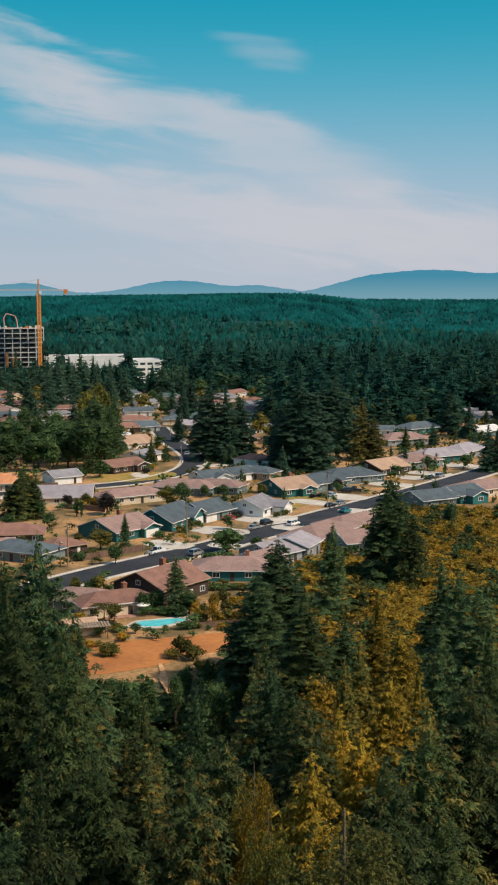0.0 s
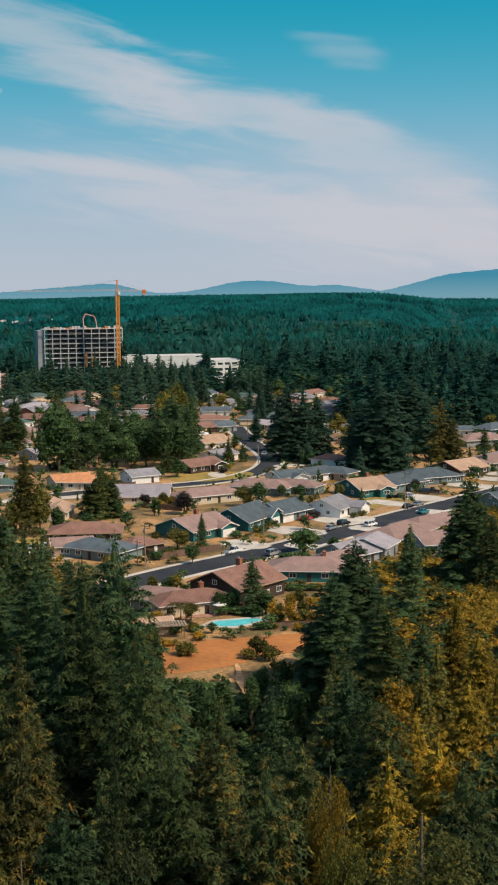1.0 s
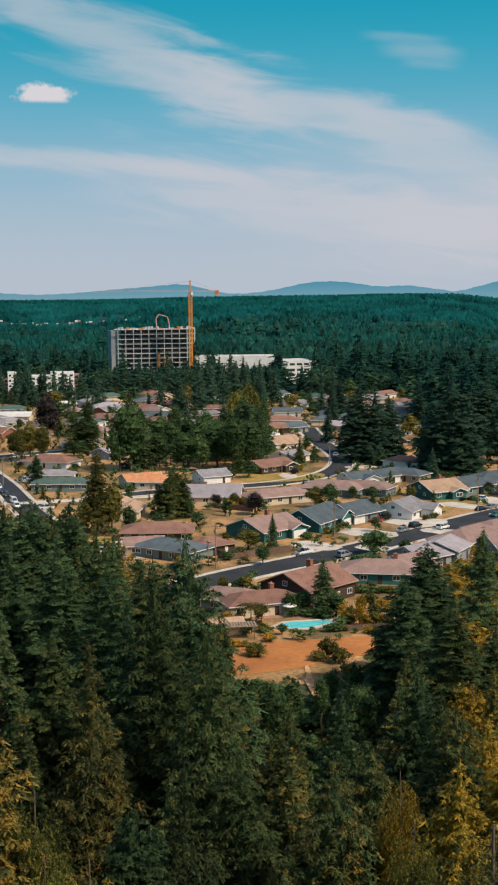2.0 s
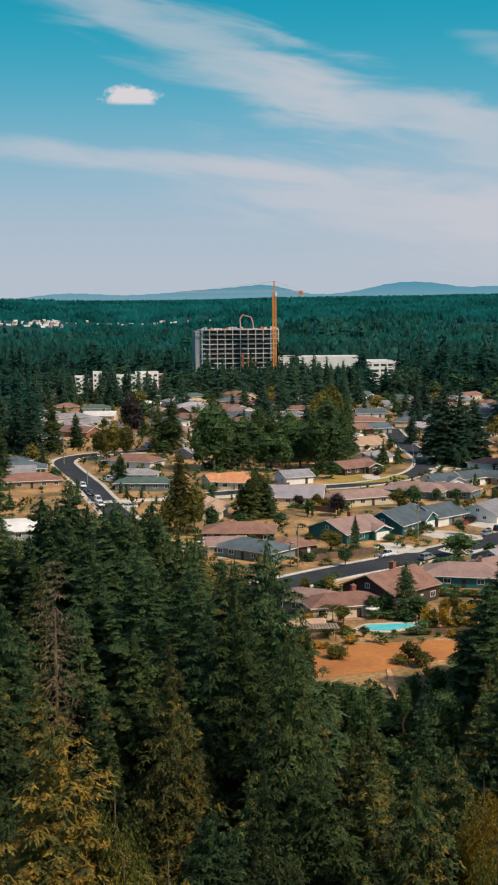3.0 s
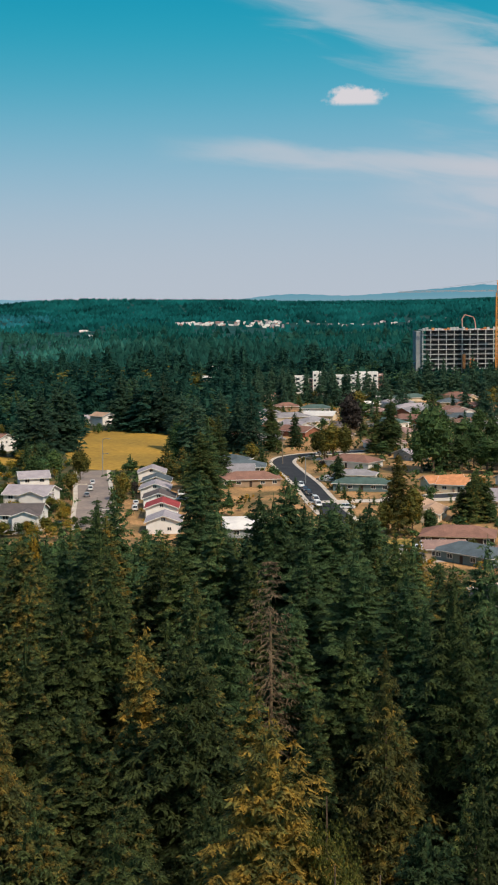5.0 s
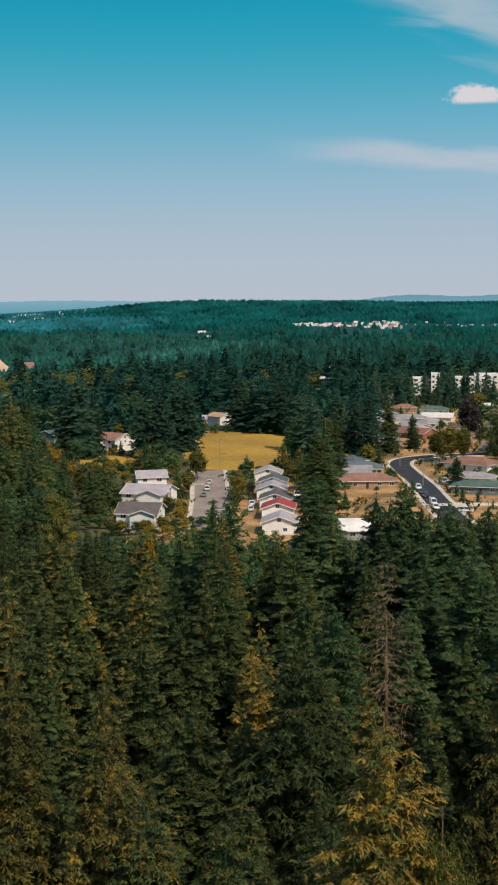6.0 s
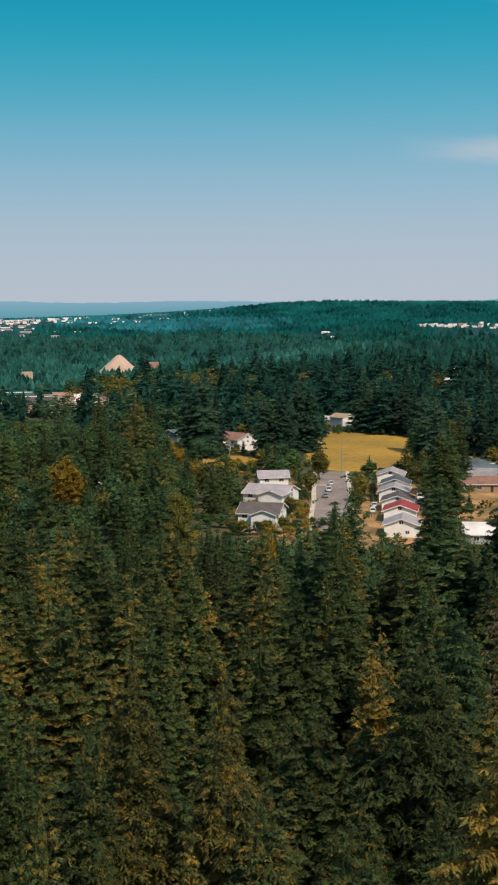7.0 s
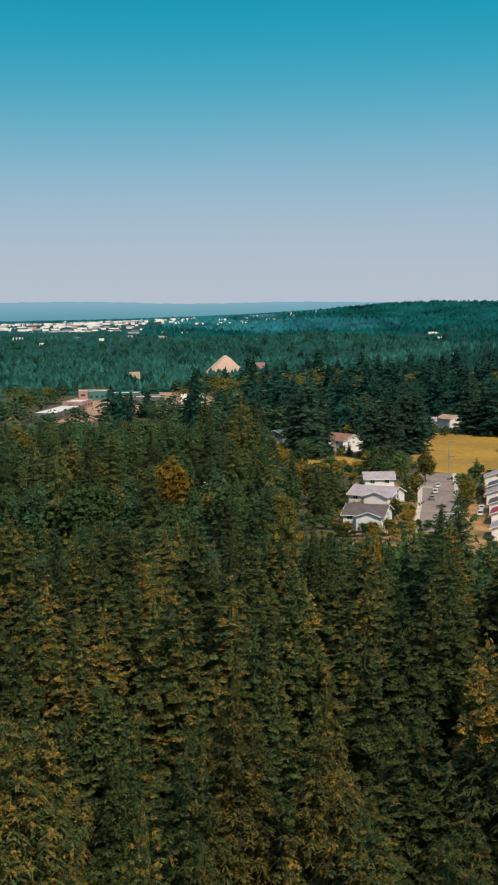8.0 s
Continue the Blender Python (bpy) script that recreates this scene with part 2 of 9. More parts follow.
LAMP_CREAM = material("cream_painted_steel", (0.78, 0.70, 0.55), (0.66, 0.58, 0.45), 1.0, 0.5, fine=0.1)
METAL = material("galvanised_steel", (0.45, 0.45, 0.44), (0.36, 0.36, 0.36), 1.0, 0.5, metal=0.6, fine=0.1)
POLE_WOOD = material("weathered_pole_wood", (0.33, 0.25, 0.18), (0.24, 0.18, 0.12), 1.0, 0.9, 0.3)
FENCE_WOOD = material("weathered_fence_wood", (0.20, 0.12, 0.085), (0.14, 0.085, 0.06), 0.6, 0.9, 0.3, per_object=0.15)
ROUGH_CONCRETE = material("raw_concrete", (0.60, 0.58, 0.55), (0.48, 0.46, 0.44), 0.15, 0.9, 0.2, fine=0.12)
CRANE_PAINT = material("orange_crane_paint", (0.85, 0.33, 0.06), (0.70, 0.25, 0.05), 0.3, 0.6, fine=0.1)
SCAFFOLD = material("orange_formwork", (0.75, 0.30, 0.10), (0.50, 0.17, 0.06), 0.3, 0.8, fine=0.2)
POOL_WATER = material("pool_water", (0.10, 0.62, 0.66), (0.16, 0.70, 0.72), 0.6, 0.12, fine=0.08, specular=0.5)

FIR = foliage("fir_needles", (0.033, 0.062, 0.022), (0.092, 0.120, 0.036), (0.215, 0.150, 0.032), 0.14, lace=0.46, needle=4.6)
# FIR needles with bluish distance haze mixed into their colour
FIR_HAZED = foliage("hazed_fir_needles", (0.020, 0.058, 0.036), (0.054, 0.098, 0.057), (0.10, 0.110, 0.045), 0.06, lace=0.45, needle=3.0)
FIR_COOL = foliage("cool_fir_needles", (0.029, 0.064, 0.027), (0.077, 0.116, 0.042), (0.15, 0.128, 0.036), 0.08, lace=0.46, needle=4.6)
FIR_GOLD = foliage("golden_fir_needles", (0.042, 0.054, 0.020), (0.122, 0.116, 0.030), (0.270, 0.165, 0.028), 0.21, lace=0.46, needle=4.6)
LEAF_GREEN = foliage("green_leaves", (0.030, 0.070, 0.026), (0.088, 0.138, 0.042), (0.13, 0.132, 0.032), 0.08, lace=0.36)
LEAF_LIME = foliage("yellow_green_leaves", (0.066, 0.082, 0.018), (0.165, 0.160, 0.030), (0.30, 0.195, 0.024), 0.20, lace=0.40)
LEAF_YELLOW = foliage("yellow_leaves", (0.15, 0.112, 0.016), (0.36, 0.225, 0.024), (0.44, 0.215, 0.02), 0.16, lace=0.43)
LEAF_OLIVE = foliage("olive_leaves", (0.057, 0.068, 0.018), (0.143, 0.131, 0.029), (0.239, 0.156, 0.022), 0.16, lace=0.40)
LEAF_DARK = foliage("purple_leaves", (0.024, 0.022, 0.020), (0.052, 0.042, 0.036))
# teal air haze of the middle distance is painted into these needles
FIR_MIDDLE_HAZE = foliage("hazy_middle_fir_needles", (0.015, 0.060, 0.044), (0.036, 0.100, 0.068), mottle=0.11, lace=0.45, needle=0.9, even=0.3)
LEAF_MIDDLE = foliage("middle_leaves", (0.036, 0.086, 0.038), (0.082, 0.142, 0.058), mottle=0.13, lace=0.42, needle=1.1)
# Distance haze is painted into these far greens, stronger and bluer farther off.
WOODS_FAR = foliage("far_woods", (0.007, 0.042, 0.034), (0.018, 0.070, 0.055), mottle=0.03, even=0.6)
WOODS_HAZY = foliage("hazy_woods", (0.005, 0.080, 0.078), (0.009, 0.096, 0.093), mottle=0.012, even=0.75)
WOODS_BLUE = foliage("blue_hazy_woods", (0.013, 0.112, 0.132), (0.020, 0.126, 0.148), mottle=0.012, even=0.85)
WOODS_VALLEY_HAZE = foliage("valley_haze_woods", (0.016, 0.098, 0.084), (0.040, 0.142, 0.112), mottle=0.03, even=0.7)
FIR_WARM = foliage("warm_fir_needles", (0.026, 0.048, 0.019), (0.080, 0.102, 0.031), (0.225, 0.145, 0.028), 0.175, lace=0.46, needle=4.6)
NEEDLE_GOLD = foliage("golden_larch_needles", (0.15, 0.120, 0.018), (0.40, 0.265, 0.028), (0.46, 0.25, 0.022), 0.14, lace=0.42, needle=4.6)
# The same haze is mixed into the far leafy and lower ridge greens.
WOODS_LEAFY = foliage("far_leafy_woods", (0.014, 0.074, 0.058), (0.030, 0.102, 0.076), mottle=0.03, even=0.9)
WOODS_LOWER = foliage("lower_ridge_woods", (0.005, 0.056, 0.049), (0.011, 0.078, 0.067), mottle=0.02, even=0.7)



# ---- mesh helpers ----
class Form:
    """Points and faces of one mesh."""

    def __init__(self):
        self.v, self.f = [], []

    def add(self, verts, faces):
        k = len(self.v)
        self.v += [tuple(p) for p in verts]
        self.f += [tuple(k + i for i in face) for face in faces]
        return self

    def box(self, x0, y0, z0, x1, y1, z1, bevel=0.0):
        b = bevel
        if not b:
            return self.add([(x0, y0, z0), (x1, y0, z0), (x1, y1, z0), (x0, y1, z0), (x0, y0, z1), (x1, y0, z1), (x1, y1, z1), (x0, y1, z1)],
                            [(3, 2, 1, 0), (4, 5, 6, 7), (0, 1, 5, 4), (1, 2, 6, 5), (2, 3, 7, 6), (3, 0, 4, 7)])
        self.box(x0 + b, y0 + b, z0, x1 - b, y1 - b, z1)
        self.box(x0, y0 + b, z0 + b, x1, y1 - b, z1 - b)
        return self.box(x0 + b, y0, z0 + b, x1 - b, y1, z1 - b)

    def beam(self, a, b, w, d=None):
        """A square bar from a to b."""
        a, b = Vector(a), Vector(b)
        way = (b - a).normalized()
        side = way.cross(Vector((0, 0, 1)))
        side = side.normalized() if side.length > 1e-3 else Vector((1, 0, 0))
        up = side.cross(way)
        s, u = side * w / 2, up * (d or w) / 2
        pts = [p + i * s + j * u for p in (a, b) for i, j in ((-1, -1), (1, -1), (1, 1), (-1, 1))]
        return self.add(pts, [(3, 2, 1, 0), (4, 5, 6, 7), (0, 1, 5, 4), (1, 2, 6, 5), (2, 3, 7, 6), (3, 0, 4, 7)])

    def tube(self, a, b, r0, r1, n=8):
        a, b = Vector(a), Vector(b)
        way = (b - a).normalized()
        side = way.cross(Vector((0, 0, 1)))
        side = side.normalized() if side.length > 1e-3 else Vector((1, 0, 0))
        up = side.cross(way)
        pts = [p + r * (math.cos(q) * side + math.sin(q) * up) for p, r in ((a, r0), (b, r1)) for q in [2 * math.pi * i / n for i in range(n)]]
        return self.add(pts, [(i, (i + 1) % n, n + (i + 1) % n, n + i) for i in range(n)] + [tuple(range(n - 1, -1, -1)), tuple(range(n, 2 * n))])

    def pieces(self):
        """Its boxes and bars, each as a form of its own."""
        for k in range(len(self.v) // 8):
            yield Form().add(self.v[8 * k:8 * k + 8], [tuple(i - 8 * k for i in face) for face in self.f[6 * k:6 * k + 6]])

    def mesh(self, name, mats):
        me = bpy.data.meshes.new(name)
        me.from_pydata(self.v, [], self.f)
        for m in mats if isinstance(mats, (list, tuple)) else [mats]:
            me.materials.append(m)
        return me


def part(name, form, mat, parent, label=""):
    ob = new(name, form.mesh(name, mat))
    ob.parent = parent
    return tagged(ob, label)


def thing(name, x, y, z, ang, label, category, group="", kind=""):
    ob = new(name)
    ob.empty_display_size = 0.5
    ob.matrix_basis = pose(x, y, z, 0, 0, ang)
    return tagged(ob, label, category, group, kind)


def array_mesh(name, verts, faces, mats, slots=None):
    """A mesh from arrays of points and of faces with equally many corners."""
    me = bpy.data.meshes.new(name)
    n, k = faces.shape
    me.vertices.add(len(verts))
    me.vertices.foreach_set("co", np.ascontiguousarray(verts, dtype=np.float32).ravel())
    me.loops.add(n * k)
    me.loops.foreach_set("vertex_index", np.ascontiguousarray(faces, dtype=np.int32).ravel())
    me.polygons.add(n)
    me.polygons.foreach_set("loop_start", np.arange(0, n * k, k, dtype=np.int32))
    for m in mats:
        me.materials.append(m)
    if slots is not None:
        me.polygons.foreach_set("material_index", np.ascontiguousarray(slots, dtype=np.int32))
    me.update(calc_edges=True)
    me.validate()
    return me


# ---- the lie of the land ----
def step(v, lo, hi):
    t = np.clip((v - lo) / (hi - lo), 0, 1)
    return t * t * (3 - 2 * t)


def terrain(x, y):
    """Height of the ground: a level suburb, a wooded gully before it, ridges far behind."""
    x, y = np.asarray(x, float), np.asarray(y, float)
    r = np.hypot(x, y) + 1e-6
    az = np.degrees(np.arctan2(-x, y))
    # the gully between the viewer and the gardens
    behind = (y - 209.0) * 0.86 - (x + 20.0) * 0.50
    z = -13.0 * (1 - step(behind, -62.0, 0.0)) * step(x, -110.0, -45.0)
    # ridges
    crest = 58.5 + 4.0 * np.sin(az * 0.21 + 1.0) - 10.0 * step(-az, 2.0, 5.0) - 22.0 * step(az, 27.0, 38.0)
    foot = 1250.0 + 1500.0 * step(-az, 2.6, 5.8)
    z = z + crest * step(r, foot, 3300.0) * (np.abs(az - 18) < 170)
    roll = 7.0 * np.sin(r * 0.0085 + 1.4 * np.sin(az * 0.33) + 0.6) + 5.0 * np.sin(r * 0.0041 - az * 0.17)
    z = z + roll * step(r, 1150.0, 1700.0) * (1 - step(r, 2900.0, 3300.0))
    z = z - 60.0 * step(r, 3400.0, 4600.0)
    return z


def ground_z(x, y):
    return float(terrain(x, y))


def build_ground():
    rings = [0.0] + list(np.arange(20, 700, 12.0)) + list(700 * (4900 / 700) ** (np.arange(0, 46) / 45.0))
    na = 420
    ang = np.linspace(0, 2 * np.pi, na, endpoint=False)
    R, A = np.meshgrid(rings[1:], ang, indexing="ij")
    X, Y = -R * np.sin(A), R * np.cos(A)
    Z = terrain(X, Y)
    verts = np.stack([X, Y, Z], -1).reshape(-1, 3)
    nr = len(rings) - 1
    i, j = np.meshgrid(np.arange(nr - 1), np.arange(na), indexing="ij")
    faces = np.stack([i * na + j, i * na + (j + 1) % na, (i + 1) * na + (j + 1) % na, (i + 1) * na + j], -1).reshape(-1, 4)
    centre = verts[faces].mean(1)
    rr = np.hypot(centre[:, 0], centre[:, 1])
    behind = (centre[:, 1] - 209.0) * 0.86 - (centre[:, 0] + 20.0) * 0.50
    az = np.degrees(np.arctan2(-centre[:, 0], centre[:, 1]))
    suburb = (behind > 0) & (rr > 212) & (rr < 860) & (az < 31) & (az > -16) & (centre[:, 1] > 0)
    suburb &= ~((az < 0) & (rr > 640)) & ~((az > 20) & (rr > 470))
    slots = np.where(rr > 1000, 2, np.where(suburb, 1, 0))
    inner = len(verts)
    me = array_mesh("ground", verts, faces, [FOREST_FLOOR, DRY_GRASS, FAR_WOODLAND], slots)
    bm = bmesh.new()
    bm.from_mesh(me)
    bm.verts.ensure_lookup_table()
    bm.faces.new([bm.verts[k] for k in range(na)])
    bmesh.ops.recalc_face_normals(bm, faces=bm.faces)
    bm.to_mesh(me)
    bm.free()
    for p in me.polygons:
        p.use_smooth = True
    tagged(new("ground", me), "dry grass and dark forest floor rising to far wooded ridges", "ground", kind="structure")


build_ground()


def patch(name, pts, mat, label, lift=0.03, kind="structure", category="ground"):
    """A flat piece of ground cover with a skirt that sinks into the soil; the outline is rounded and uneven."""
    rnd = random.Random(len(pts) * 7 + int(abs(pts[0][0]) * 10))
    out = []
    n = len(pts)
    for i in range(n):
        p0, p1, p2, p3 = (Vector(pts[(i + k) % n]) for k in (-1, 0, 1, 2))
        for s in range(5):
            t = s / 5
            q = 0.5 * (2 * p1 + (p2 - p0) * t + (2 * p0 - 5 * p1 + 4 * p2 - p3) * t * t + (3 * p1 - p0 - 3 * p2 + p3) * t ** 3)
            out.append((q.x + rnd.uniform(-0.4, 0.4), q.y + rnd.uniform(-0.4, 0.4)))
    bm = bmesh.new()
    top = [bm.verts.new((x, y, ground_z(x, y) + lift)) for x, y in out]
    low = [bm.verts.new((x, y, ground_z(x, y) - 0.3)) for x, y in out]
    bm.faces.new(top)
    m = len(top)
    for i in range(m):
        bm.faces.new((top[i], low[i], low[(i + 1) % m], top[(i + 1) % m]))
    bmesh.ops.triangulate(bm, faces=[f for f in bm.faces if len(f.verts) > 4])
    bmesh.ops.recalc_face_normals(bm, faces=bm.faces)
    me = bpy.data.meshes.new(name)
    bm.to_mesh(me)
    bm.free()
    me.materials.append(mat)
    return tagged(new(name, me), label, category, kind=kind)


def smooth_line(pts, per=6):
    out = []
    n = len(pts)
    for i in range(n - 1):
        p0, p1, p2, p3 = (Vector(pts[min(max(i + k, 0), n - 1)]) for k in (-1, 0, 1, 2))
        for s in range(per):
            t = s / per
            out.append(0.5 * (2 * p1 + (p2 - p0) * t + (2 * p0 - 5 * p1 + 4 * p2 - p3) * t * t + (3 * p1 - p0 - 3 * p2 + p3) * t ** 3))
    out.append(Vector(pts[-1]))
    return out


def ribbon(name, line, left, right, z0, z1, mat, label, category):
    """A solid strip along a line, from left to right metres beside it, its top at z1."""
    form = Form()
    rows = []
    for i, p in enumerate(line):
        way = (line[min(i + 1, len(line) - 1)] - line[max(i - 1, 0)]).normalized()
        nrm = Vector((-way.y, way.x))
        a, b = p + nrm * left, p + nrm * right
        rows.append([(a.x, a.y, z0), (a.x, a.y, z1), (b.x, b.y, z1), (b.x, b.y, z0)])
    for a, b in zip(rows, rows[1:]):
        form.add(a + b, [(0, 1, 5, 4), (1, 2, 6, 5), (2, 3, 7, 6)])
    ob = new(name, form.mesh(name, mat))
    return tagged(ob, label, category, kind="structure")


def street(pts, width, surface=ASPHALT, label="dark asphalt street between pale concrete kerbs"):
    line = smooth_line(pts)
    h = width / 2
    ribbon("road", line, h, -h, -0.2, 0.03, surface, label, "road")
    for s in (1, -1):
        ribbon("kerb", line, s * (h + 0.25), s * h, -0.2, 0.16, CONCRETE, "pale concrete kerb along the street", "kerb")
        ribbon("pavement", line, s * (h + 1.5), s * (h + 0.25), -0.2, 0.13, CONCRETE, "pale concrete footpath beside the street", "pavement")


# ---- trees ----
def sprays(specs):
    """Small pointed sprays of foliage. specs: rows of base, direction, length, half width, sag, twist."""
    S = np.array(specs)
    base, way, ln, hw, sag = S[:, 0:3], S[:, 3:6], S[:, 6:7], S[:, 7:8], S[:, 8:9]
    way = way / np.linalg.norm(way, axis=1, keepdims=True)
    side = np.cross(way, np.array([0, 0, 1.0]))
    side /= np.linalg.norm(side, axis=1, keepdims=True) + 1e-9
    tw = S[:, 9:10]
    up = np.cross(side, way)
    side = side * np.cos(tw) + up * np.sin(tw)
    tip = base + way * ln
    tip[:, 2:3] -= sag * ln
    low = base + way * ln * 0.08 - side * hw
    mid = base + way * ln * 0.34 + side * hw
    n = len(S)
    v = np.stack([low, mid, tip], 1).reshape(-1, 3)
    f = np.arange(n * 3).reshape(-1, 3)
    return v, f


def tuft(V, F, rnd, c, a, g, panels, petals, notch, hang):
    """One clump of needles: a drooping cap of ragged panels round its middle, with loose sprays on it."""
    k0 = len(V)
    V.append((c[0], c[1], c[2] + 0.22 * g))
    rim = []
    step_a = 6.283 / panels
    for i in range(panels):
        w = a + step_a * (i + rnd.uniform(-0.3, 0.3))
        r = g * rnd.uniform(0.70, 1.25) * (1.0 + 0.25 * math.cos(w - a))
        rim.append(len(V))
        V.append((c[0] + math.cos(w) * r, c[1] + math.sin(w) * r, c[2] - g * (hang + rnd.uniform(-0.22, 0.42))))
    for i in range(panels):
        p, q = rim[i], rim[(i + 1) % panels]
        if notch:
            t = rnd.uniform(0.42, 0.72)
            k = len(V)
            V.append(tuple(V[k0][j] * (1 - t) + (V[p][j] + V[q][j]) * 0.5 * t for j in range(3)))
            F += [(k0, p, k), (k0, k, q)]
        else:
            F.append((k0, p, q))
    for _ in range(petals):
        w = a + rnd.uniform(-2.4, 2.4)
        r0, r1 = g * rnd.uniform(0.0, 0.5), g * rnd.uniform(0.7, 1.45)
        ca, sa, d = math.cos(w), math.sin(w), rnd.uniform(0.10, 0.20) * g
        up, dn = g * rnd.uniform(0.0, 0.30), g * (hang * rnd.uniform(0.1, 1.3) + rnd.uniform(-0.25, 0.25))
        k = len(V)
        V += [(c[0] + ca * r0 - sa * d, c[1] + sa * r0 + ca * d, c[2] + up), (c[0] + ca * r0 + sa * d, c[1] + sa * r0 - ca * d, c[2] + up), (c[0] + ca * r1, c[1] + sa * r1, c[2] - dn)]
        F += [(k0, k, k + 2), (k0, k + 2, k + 1)] if rnd.random() < 0.5 else [(k, k + 1, k + 2)]


def conifer_mesh(seed, h, radius, spacing, gap, shape=0.6, bare=0.12, size=1.0, panels=6, petals=4, notch=True, core=0.5, fine=0.0, hang=0.42):
    """The crown of a fir: whorls of boughs that carry clumps of drooping needles, with dark gaps between the tiers.
    gap: how far clumps stand apart. Below the share `fine` of the crown, where trees hide each other, all is sparser."""
    rnd = random.Random(seed)
    V, F = [], []
    z = h * bare
    lean = [rnd.uniform(-0.012, 0.012) for _ in range(2)]
    lump = [rnd.uniform(0, 6.28) for _ in range(4)]

    def reach(u, zz):
        return (1 - u) ** shape * (0.72 + 0.28 * min(1, u * 5 + 0.3)) * (1 + 0.12 * math.sin(zz * 0.8 + lump[0]) + 0.08 * math.sin(zz * 2.1 + lump[1]))

    while z < h * 0.99:
        u = (z - h * bare) / (h * (1 - bare))
        full = u >= fine
        R = radius * reach(u, z)
        n = int(min(26, max(3, 6.283 * R / (gap * (1.0 if full else 1.7)))))
        a0 = rnd.uniform(0, 6.28)
        for b in range(n):
            if rnd.random() < 0.10:
                continue
            a = a0 + 6.283 * (b + rnd.uniform(-0.3, 0.3)) / n
            L = R * rnd.uniform(0.70, 1.16) * (1 + 0.12 * math.sin(a * 2 + lump[2]) + 0.08 * math.sin(a * 3 + z + lump[3]))
            rise = 0.55 * u + rnd.uniform(-0.15, 0.12)
            fall = 0.48 * (1.1 - 0.7 * u) + rnd.uniform(-0.08, 0.18)
            zb = z + rnd.uniform(-0.5, 0.5) * spacing
            g = size * min(1.0, 0.30 + 0.13 * L) * rnd.uniform(0.75, 1.25) * (1.0 if full else 1.5)
            for t in ((1.0,) if L < 1.2 else (1.0, 0.62) if full else (0.95,)):
                if t < 1.0 and full and rnd.random() < 0.3:
                    continue
                tt = t * rnd.uniform(0.92, 1.04)
                c = (math.cos(a) * L * tt + lean[0] * z, math.sin(a) * L * tt + lean[1] * z, zb + L * (rise * tt - fall * tt * tt))
                tuft(V, F, rnd, c, a, g * (1.0 if t > 0.8 else 1.15), panels if full else max(4, panels - 2), petals if full else 1, notch and full, hang)
        z += spacing * rnd.uniform(0.75, 1.25) * (1 - 0.35 * u) * (1.0 if full else 1.5)
    # the leader
    k = len(V)
    V += [(lean[0] * h - 0.12, lean[1] * h, h * 0.95), (lean[0] * h + 0.12, lean[1] * h, h * 0.95), (lean[0] * h, lean[1] * h, h + 0.3), (lean[0] * h, lean[1] * h + 0.14, h * 0.95)]
    F += [(k, k + 1, k + 2), (k + 1, k + 3, k + 2)]
    if core:
        # the thick inside of the crown, every face a tuft of its own
        rings, seg = [], 8
        nz = max(6, int(h * (1 - bare) / (2.2 * spacing)))
        for i in range(nz):
            u = i / (nz - 1) * 0.96
            z = h * (bare + (1 - bare) * u)
            prof = reach(u, z) * radius * core
            rings.append([(math.cos(6.283 * (j + 0.5 * (i % 2)) / seg) * prof * rnd.uniform(0.7, 1.2) + lean[0] * z, math.sin(6.283 * (j + 0.5 * (i % 2)) / seg) * prof * rnd.uniform(0.7, 1.2) + lean[1] * z, z + rnd.uniform(-0.5, 0.3) * spacing - 0.3 * prof) for j in range(seg)])
        for i in range(nz - 1):
            for j in range(seg):
                p, q, r, w = rings[i][j], rings[i][(j + 1) % seg], rings[i + 1][j], rings[i + 1][(j + 1) % seg]
                for tri in ((p, q, r), (q, w, r)):
                    k = len(V)
                    V += tri
                    F.append((k, k + 1, k + 2))
    return np.array(V), np.array(F)


def dead_conifer_mesh(seed, h, radius):
    """A fir without needles: long thin branches that sag and curl up, with bare twigs."""
    rnd = random.Random(seed)
    specs = []
    z = h * 0.30
    while z < h * 0.98:
        u = (z - h * 0.30) / (h * 0.70)
        for b in range(5):
            a = rnd.uniform(0, 6.28)
            L = radius * (1 - u) ** 0.8 * rnd.uniform(0.5, 1.15) + 0.3
            sag, curl = rnd.uniform(0.1, 0.5), rnd.uniform(0.0, 0.35)
            last = (0.0, 0.0, z)
            for j in range(1, 5):
                t = j / 4
                p = (math.cos(a) * L * t, math.sin(a) * L * t, z + L * (-sag * t + curl * t * t))
                way = [p[i] - last[i] for i in range(3)]
                ln = math.sqrt(sum(q * q for q in way))
                specs.append((*last, *way, ln * 1.15, 0.055 * (1.3 - t), 0, rnd.uniform(-1.5, 1.5)))
                for _ in range(4):
                    w = a + rnd.choice((-1, 1)) * rnd.uniform(0.4, 1.2)
                    k = rnd.uniform(0, 1)
                    specs.append((*[last[i] + way[i] * k for i in range(3)], math.cos(w), math.sin(w), rnd.uniform(-0.9, 0.15), rnd.uniform(0.4, 1.1) * (0.4 + 0.12 * L), 0.05, rnd.uniform(0, 0.5), rnd.uniform(-1.5, 1.5)))
                last = p
        z += 0.62
    return sprays(specs)


